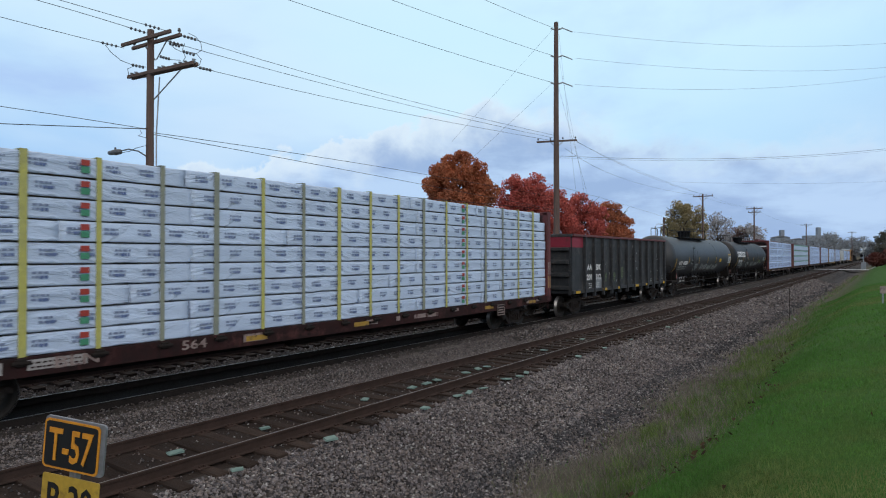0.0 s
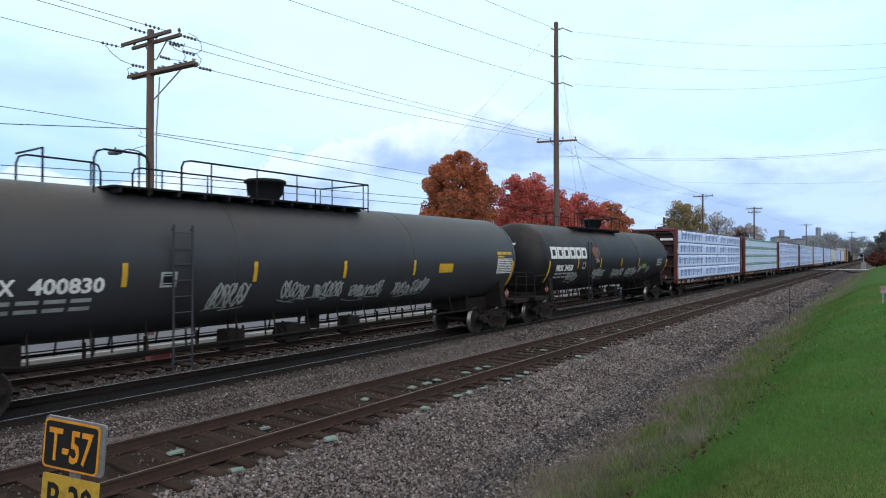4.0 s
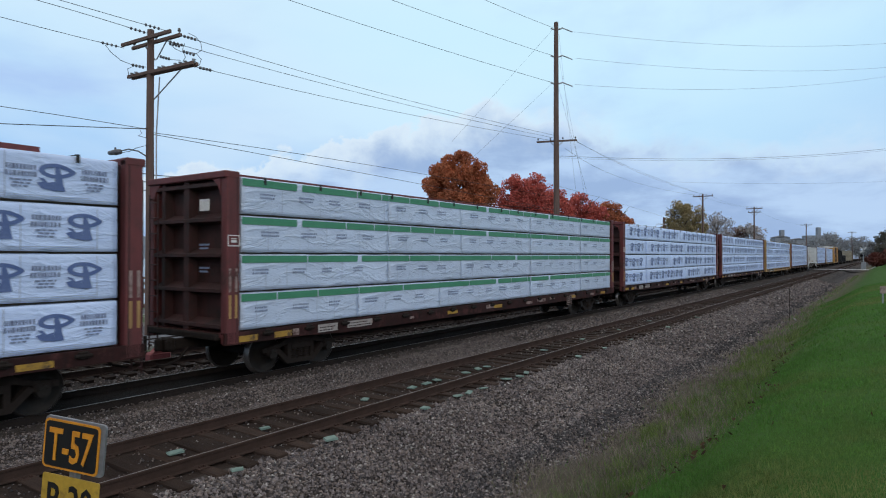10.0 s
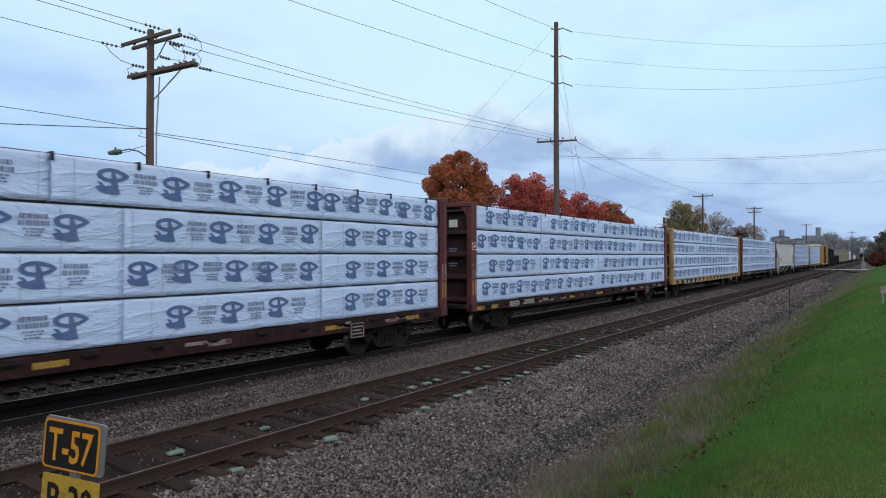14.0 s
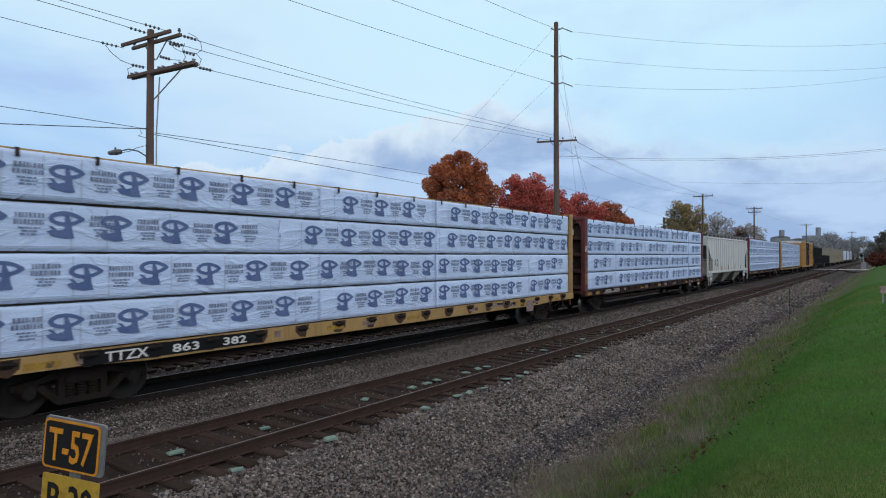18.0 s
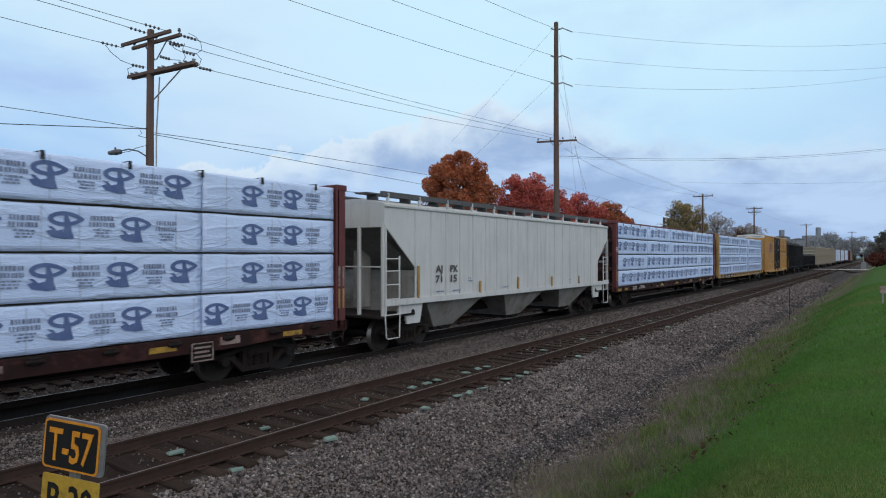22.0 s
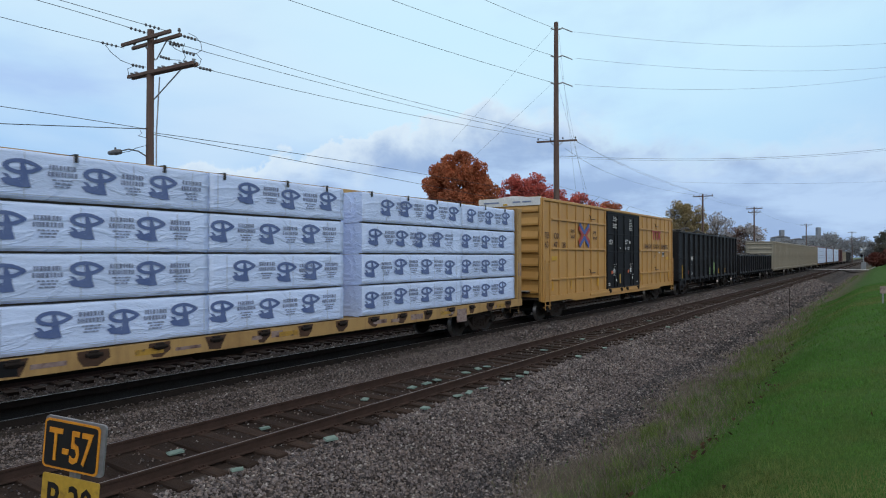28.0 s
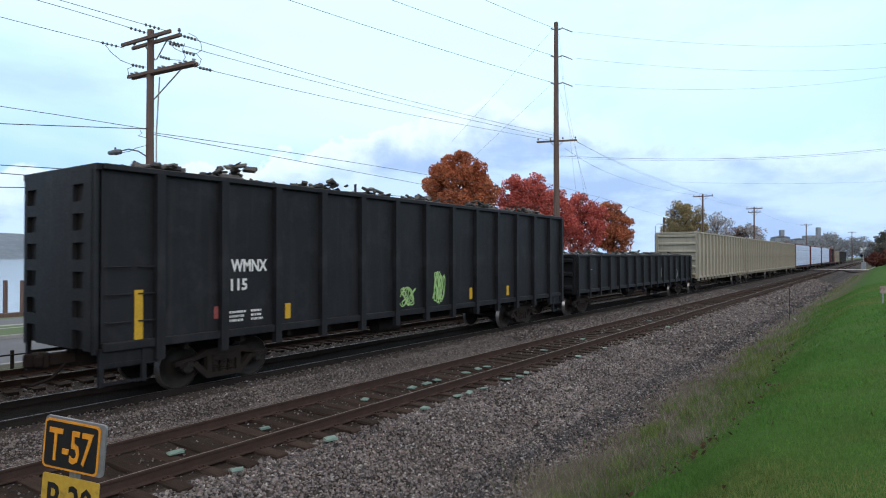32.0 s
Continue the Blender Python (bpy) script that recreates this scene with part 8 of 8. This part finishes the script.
# ---- trees ----
def tree(x, y, h, spread, leaf, n_leaf, label, seed, crown_lo=0.25, size=0.22, dense=1.0, limbs=16, name="tree", squash=1.0):
    r = random.Random(seed)
    z0 = ground_z(y) - 0.1
    t = thing(name, label, name, (x, y, z0))
    g = Geo("bark")
    g.tube([(0, 0, 0), (0.06, 0.03, h * 0.2), (0.0, 0.08, h * 0.45), (0.05, 0.0, h * 0.8)], [h * 0.030, h * 0.022, h * 0.015, h * 0.004], 9)
    tips = []
    for k in range(limbs):
        a = k * 2.4 + r.uniform(-0.4, 0.4)
        f = r.uniform(0.16, 0.72)
        ln = spread * r.uniform(0.55, 0.95) * (1 - 0.5 * max(0, f - 0.3))
        b = Vector((0.03, 0.03, h * f))
        m = b + Vector((math.cos(a) * ln * 0.5, math.sin(a) * ln * 0.5, h * 0.10))
        e = b + Vector((math.cos(a) * ln, math.sin(a) * ln, h * r.uniform(0.14, 0.26)))
        g.tube([b, m, e], [h * 0.009, h * 0.006, h * 0.002], 5)
        tips += [m, e]
        for q in range(3):
            c = m.lerp(e, r.random()) + Vector((r.uniform(-1, 1), r.uniform(-1, 1), r.uniform(0.2, 1))) * h * 0.09
            g.tube([m.lerp(e, r.random() * 0.6), c], [h * 0.003, h * 0.001], 4)
            tips.append(c)
    part("trunk", g, t)
    if not n_leaf:
        return t
    rng = np.random.default_rng(seed)
    # clumps fill an uneven crown
    nc = 150
    cl = []
    zc, hz = h * (crown_lo + 1) / 2, h * (1 - crown_lo) / 2
    while len(cl) < nc:
        p = rng.uniform(-1, 1, 3)
        rr = float(np.linalg.norm(p))
        if 0.25 < rr < 1.0 * (0.90 + 0.22 * noise.noise((p[0] * 1.7 + seed, p[1] * 1.7, p[2] * 1.7))):
            w = 1.0 if p[2] > -0.3 else 0.85
            cl.append((p[0] * spread * w, p[1] * spread * w, zc + p[2] * hz * squash))
    cl = np.array(cl)
    pick = rng.integers(0, nc, n_leaf)
    cr = rng.uniform(0.55, 1.0, nc) * spread * 0.30
    off = rng.normal(0, 1, (n_leaf, 3))
    off /= np.linalg.norm(off, axis=1)[:, None]
    ctr = cl[pick] + off * (cr[pick] * rng.uniform(0.35, 1.0, n_leaf) ** 0.5)[:, None] * np.array([1, 1, 0.8])
    a = rng.normal(0, 1, (n_leaf, 3))
    a /= np.linalg.norm(a, axis=1)[:, None]
    b = np.cross(a, rng.normal(0, 1, (n_leaf, 3)))
    b /= np.linalg.norm(b, axis=1)[:, None]
    s = (size * rng.uniform(0.6, 1.3, n_leaf))[:, None]
    quads = np.stack([ctr - a * s, ctr - b * s * 0.6, ctr + a * s, ctr + b * s * 0.6], 1).reshape(-1, 3)
    faces = np.arange(n_leaf * 4).reshape(-1, 4)
    c = part("crown", big_mesh("crown", quads, faces, [leaf]), t)
    tagged(c, "", kind="stuff")
    return t


def tree_at(px, top, width, depth, leaf, n, label, seed, **k):
    s = spot(px, 452, depth)
    h = 2.754 + (452.5 - top) / F * depth - ground_z(s.y)
    return tree(s.x, s.y, h, width / 2 / F * depth, leaf, n, label, seed, **k)


tree_at(813, 268, 142, 62, "leaf_rust", 52000, "maple tree in rust-orange autumn leaf", 1, size=0.13)
tree_at(768, 338, 70, 64, "leaf_rust", 9000, "small maple tree in rust-brown leaf", 12, size=0.12)
tree_at(922, 300, 105, 70, "leaf_red", 34000, "maple tree in bright red autumn leaf", 2, size=0.12)
tree_at(972, 328, 95, 78, "leaf_red", 22000, "maple tree in bright red autumn leaf", 3, size=0.13)
tree_at(1030, 342, 85, 86, "leaf_red", 18000, "maple tree in red autumn leaf", 4, size=0.14)
tree_at(1083, 355, 75, 92, "leaf_rust", 18000, "maple tree in orange-red autumn leaf", 5, size=0.14)
tree_at(1210, 350, 78, 105, "leaf_olive", 26000, "tree in fading olive-yellow leaf", 6, size=0.14, crown_lo=0.12)
tree_at(1270, 374, 56, 120, "twig", 9000, "bare grey-brown tree with fine twigs", 7, limbs=30, size=0.10)
tree_at(1300, 398, 46, 150, "leaf_faded", 1500, "far tree in thin faded orange leaf", 8, size=0.25)
tree_at(1325, 395, 60, 150, "twig", 6000, "far bare tree with fine grey twigs", 9, size=0.2)
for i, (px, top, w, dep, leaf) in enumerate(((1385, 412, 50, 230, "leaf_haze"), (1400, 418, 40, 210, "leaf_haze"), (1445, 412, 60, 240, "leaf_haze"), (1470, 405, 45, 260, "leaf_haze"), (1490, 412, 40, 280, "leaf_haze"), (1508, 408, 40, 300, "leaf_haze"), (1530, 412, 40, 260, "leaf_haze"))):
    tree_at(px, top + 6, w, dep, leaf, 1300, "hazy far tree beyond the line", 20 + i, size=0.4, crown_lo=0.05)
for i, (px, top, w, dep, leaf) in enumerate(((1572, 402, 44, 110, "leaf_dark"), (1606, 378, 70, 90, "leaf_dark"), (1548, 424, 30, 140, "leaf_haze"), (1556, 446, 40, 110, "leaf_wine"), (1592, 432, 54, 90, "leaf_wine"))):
    tree_at(px, top, w, dep, leaf, 5000, "dark hedge tree at the edge of the lawn" if leaf == "leaf_dark" else "wine-red shrub at the edge of the lawn", 40 + i, size=0.16, crown_lo=0.02)


# ---- far buildings beyond the crossing ----
def far_building(px0, px1, top, dep, label, roof=True, tower=None):
    a, b = spot(px0, 452, dep), spot(px1, 452, dep)
    c = (a + b) / 2
    w = (b - a).length
    h = 2.754 + (452.5 - top) / F * dep + 0.6
    t = thing("far_building", label, "building", pose(c.x, c.y, ground_z(c.y) - 0.3, 0, 0, -54.8))
    d = w * 0.6
    part("wall", Geo("far_wall").box(-w / 2, w / 2, 0, d, 0, h), t)
    if roof:
        part("roof", Geo("far_roof").prism([(-w / 2 - 0.4, h), (0, h + w * 0.12), (w / 2 + 0.4, h)], -0.4, d + 0.4), t)
    if tower:
        part("tower", Geo("far_wall").box(tower[0] * w - 0.8, tower[0] * w + 0.8, 1, 3, h, h + tower[1]), t)
    n = max(2, int(w / 4))
    for k in range(max(1, int(h / 4))):
        for i in range(n):
            x = -w / 2 + w * (i + 0.5) / n
            part("window", Geo("window_dark").box(x - 0.6, x + 0.6, -0.06, 0.0, 1.6 + 3.6 * k, 3.1 + 3.6 * k), t)


far_building(1372, 1398, 418, 300, "pale distant building over the train", True, (0.1, 3.6))
far_building(1404, 1424, 423, 300, "pale distant house over the train")
far_building(1430, 1462, 416, 320, "pale distant building with a small tower", False, (0.2, 4.2))
far_building(1464, 1482, 414, 320, "pale distant building with a flat roof", False)


def crossing_mast():
    s = spot(1528, 452, 150)
    t = thing("crossing_signal", "pale level crossing signal mast", "signal", (s.x, s.y, ground_z(s.y) - 0.1))
    part("mast", Geo("galvanised").cyl((0, 0, 0), (0, 0, 6.3), 0.16, 0.12, 10), t)
    part("base_cabinet", Geo("galvanised").cbox(-0.5, 0.5, -0.5, 0.5, 0, 1.8, 0.03), t)
    for k in (-1, 1):
        part("lamp_hood", Geo("paint_black").cyl((-0.2, k * 0.4, 3.4), (0.1, k * 0.4, 3.4), 0.32, n=14), t)
    for k in (-1, 1):
        m = Euler((0, 0, 0)).to_matrix()
        part("crossbuck", Geo("paint_white").cbox(-0.05, 0.0, -0.9, 0.9, 4.6, 4.85, 0.01, Euler((k * 0.8, 0, 0)).to_matrix()), t)


crossing_mast()


def railway_signal():
    """Two lit signal heads on a bracket between the train and the siding."""
    s = spot(1276, 452, 66)
    z = ground_z(s.y)
    p = thing("railway_signal", "dark railway signal mast with two green lamps lit", "signal", pose(s.x, s.y, z - 0.1, 0, 0, -54.8))
    top = 2.754 + (452.5 - 435) / F * 66 - z + 0.1
    part("mast", Geo("truck_iron").cyl((0, 0.25, 0), (0, 0.25, top - 0.25), 0.06, n=10), p)
    part("bracket", Geo("truck_iron").cbox(-0.6, 0.6, 0.2, 0.3, top - 0.32, top - 0.22, 0.01), p)
    for x in (-0.50, 0.50):
        h = part("signal_head", Geo("paint_black").cbox(x - 0.18, x + 0.18, 0.04, 0.28, top - 0.24, top + 0.24, 0.05), p)
        part("signal_lamp", Geo("signal_green").cyl((x, 0.03, top), (x, 0.05, top), 0.14, n=14), h, "lit green lamp")


railway_signal()


def street_lamp():
    s = spot(1160, 452, 85)
    z = ground_z(s.y)
    h = 2.754 + (452.5 - 395) / F * 85 - z
    p = thing("street_lamp", "thin pale grey street lamp by the river street", "street lamp", pose(s.x, s.y, z - 0.1, 0, 0, -54.8))
    part("post", Geo("galvanised").cyl((0, 0, 0), (0, 0, h - 0.3), 0.08, 0.05, 8), p)
    part("arm", Geo("galvanised").tube([(0, 0, h - 0.35), (0.15, 0, h - 0.05), (0.5, 0, h), (0.9, 0, h - 0.05)], 0.035, 6), p)
    part("lamp_head", Geo("galvanised").cbox(0.75, 1.25, -0.12, 0.12, h - 0.14, h, 0.03), p)


street_lamp()
# ---- near side: marker post ----
def milepost():
    d = 3.25
    lean = 5.5
    c = spot(139.5, 784, d)
    zg = ground_z(c.y)
    right = Vector((0.5764, -0.8171, 0))
    turn = math.degrees(math.atan2(right.y, right.x)) - 14
    p = thing("marker_post", "black and yellow railway marker signs on a steel post", "sign", pose(c.x, c.y, zg - 0.05) @ Matrix.Translation(-right * (c.z - zg) * math.tan(radians(lean))) @ pose(0, 0, 0, 0, lean, turn))
    zc = (c.z - zg) / math.cos(radians(lean)) + 0.05
    g = Geo("sign_back")
    g.cbox(-0.02, 0.02, 0.02, 0.06, 0, zc + 0.12, 0.004)
    part("post", g, p)

    def rounded(w, h, r_, n=5):
        pts = []
        for cx, cz, a0 in ((w / 2 - r_, h / 2 - r_, 0), (-w / 2 + r_, h / 2 - r_, 90), (-w / 2 + r_, -h / 2 + r_, 180), (w / 2 - r_, -h / 2 + r_, 270)):
            for i in range(n + 1):
                a = radians(a0 + 90 * i / n)
                pts.append((cx + r_ * math.cos(a), cz + r_ * math.sin(a)))
        return pts
    W, H = 0.340, 0.252
    g = Geo("sign_back")
    g.prism([(a + 0.012, b + zc + 0.004) for a, b in rounded(W + 0.03, H + 0.015, 0.02)], 0.004, 0.016)
    part("back_plate", g, p)
    g = Geo("sign_orange")
    g.prism([(a, b + zc) for a, b in rounded(W, H, 0.025)], -0.002, 0.003)
    part("border", g, p, "orange sign border")
    g = Geo("sign_black")
    g.prism([(a, b + zc) for a, b in rounded(W - 0.022, H - 0.022, 0.02)], -0.004, -0.0025)
    part("face", g, p, "black sign face")
    lettering("letters", "T-57", 0.235, "sign_orange", p, pose(-0.134, -0.006, zc - 0.080, 90, 0, 0), 0.268, "orange letters", 0.003)
    g = Geo("sign_yellow")
    g.prism([(a + 0.016, b + zc - H - 0.03) for a, b in rounded(W + 0.01, H, 0.012)], -0.002, 0.003)
    part("lower_plate", g, p, "dull yellow sign plate")
    lettering("letters", "P-30", 0.235, "sign_black", p, pose(-0.118, -0.005, zc - H - 0.110, 90, 0, 0), 0.272, "black letters", 0.003)


milepost()


def small_near_things():
    s = spot(1397, 565, 31)
    z = ground_z(s.y)
    p = thing("marker_stake", "thin dark steel stake at the gravel edge", "stake", (s.x, s.y, z - 0.1))
    part("stake", Geo("truck_iron").cbox(-0.03, 0.03, -0.012, 0.012, 0, 1.75, 0.006), p)
    s = spot(1563, 510, 22)
    z = ground_z(s.y)
    p = thing("lawn_sign", "small faded pale sign on a short post in the lawn", "sign", pose(s.x, s.y, z - 0.05, 0, 0, -54.8))
    part("post", Geo("galvanised").cbox(-0.02, 0.02, 0.02, 0.06, 0, 0.62, 0.006), p)
    part("board", Geo("paint_faded").cbox(-0.12, 0.12, 0, 0.02, 0.40, 0.66, 0.01), p)
    # a bleached stick and pale tie-end tags beside the near rail
    s = spot(1410, 552, 31)
    tagged(part("driftwood_stick", Geo("concrete").tube([(s.x - 0.5, s.y, ground_z(s.y) + 0.05), (s.x + 0.5, s.y + 0.2, ground_z(s.y) + 0.06)], [0.04, 0.03], 7)), "pale bleached stick lying in the weeds", "stick")
    r = random.Random(6)
    spots = [(x, -0.02) for x in (5.33, 6.9, 9.4, 10.9, 11.4, 11.9, 13.0, 13.6, 14.0, 17.5, 20.5, 24.0, 28.0)]
    spots += [(x, -1.33) for x in (3.3, 5.38, 7.06, 9.6, 10.8, 11.2, 11.7, 12.9, 13.4, 13.9, 17.0, 19.0, 21.5, 26.0, 31.0)]
    for x, dy in spots:
        g = Geo("teal_plate")
        w, h = r.uniform(0.07, 0.115), r.uniform(0.05, 0.09)
        g.cbox(-w, w, -h, h, 0, 0.03, 0.008, Euler((r.uniform(-0.1, 0.1), r.uniform(-0.1, 0.1), 0)).to_matrix())
        g.v = [(a + 0.012 * r.uniform(-1, 1), b + 0.012 * r.uniform(-1, 1), c) for a, b, c in g.v]
        tagged(part("tie_pad", g, None, "", pose(x + r.uniform(-0.05, 0.05), NEAR_Y + dy + r.uniform(-0.06, 0.06), -0.155, 0, 0, r.uniform(-30, 30))), "worn pale green tie pad lying by the rail", "tie pad", "green tie pads")


small_near_things()
def motions():
    """The train rolls towards the viewer and past; its wheels turn with it."""
    for car in TRAIN:
        x0 = car.location.x
        walk(car, [(t, pose(x0 - travel(t), TRAIN_Y, 0)) for t in range(0, 33, 2)])
    first = {}
    for w, q in WHEELSETS:
        if q not in first:
            rows = []
            for k in range(0, int(CLIP * FPS) + 1, 2):
                t = k / FPS
                rows.append((t, Matrix.Translation(w.location) @ Matrix.Rotation(-travel(t) / WHEEL_R, 4, "Y")))
            walk(w, rows)
            first[q] = w
        else:
            w.rotation_mode = "QUATERNION"
            w.animation_data_create()
            w.animation_data.action = first[q].animation_data.action
            w.animation_data.action_slot = first[q].animation_data.action_slot

    # two cars drive along the street, one each way, while the train passes
    for car, x_at, t_at, y, turn, speed in ((passing_car, CAR_X, 12.65, 26.0, 0, CAR_SPEED), (red_car, 8.4, 22.8, 22.6, 180, -13.5)):
        z = car.location.z
        walk(car, [(t, pose(x_at + speed * (t - t_at), y, z, 0, 0, turn)) for t in range(0, 33, 4)])
        for w in [o for o in car.children if o.name.startswith("wheel")]:
            loc = w.location.copy()
            walk(w, [(k / FPS, Matrix.Translation(loc) @ Matrix.Rotation(abs(speed) * k / FPS / 0.33, 4, "Y")) for k in range(int(CLIP * FPS) + 1)])


motions()
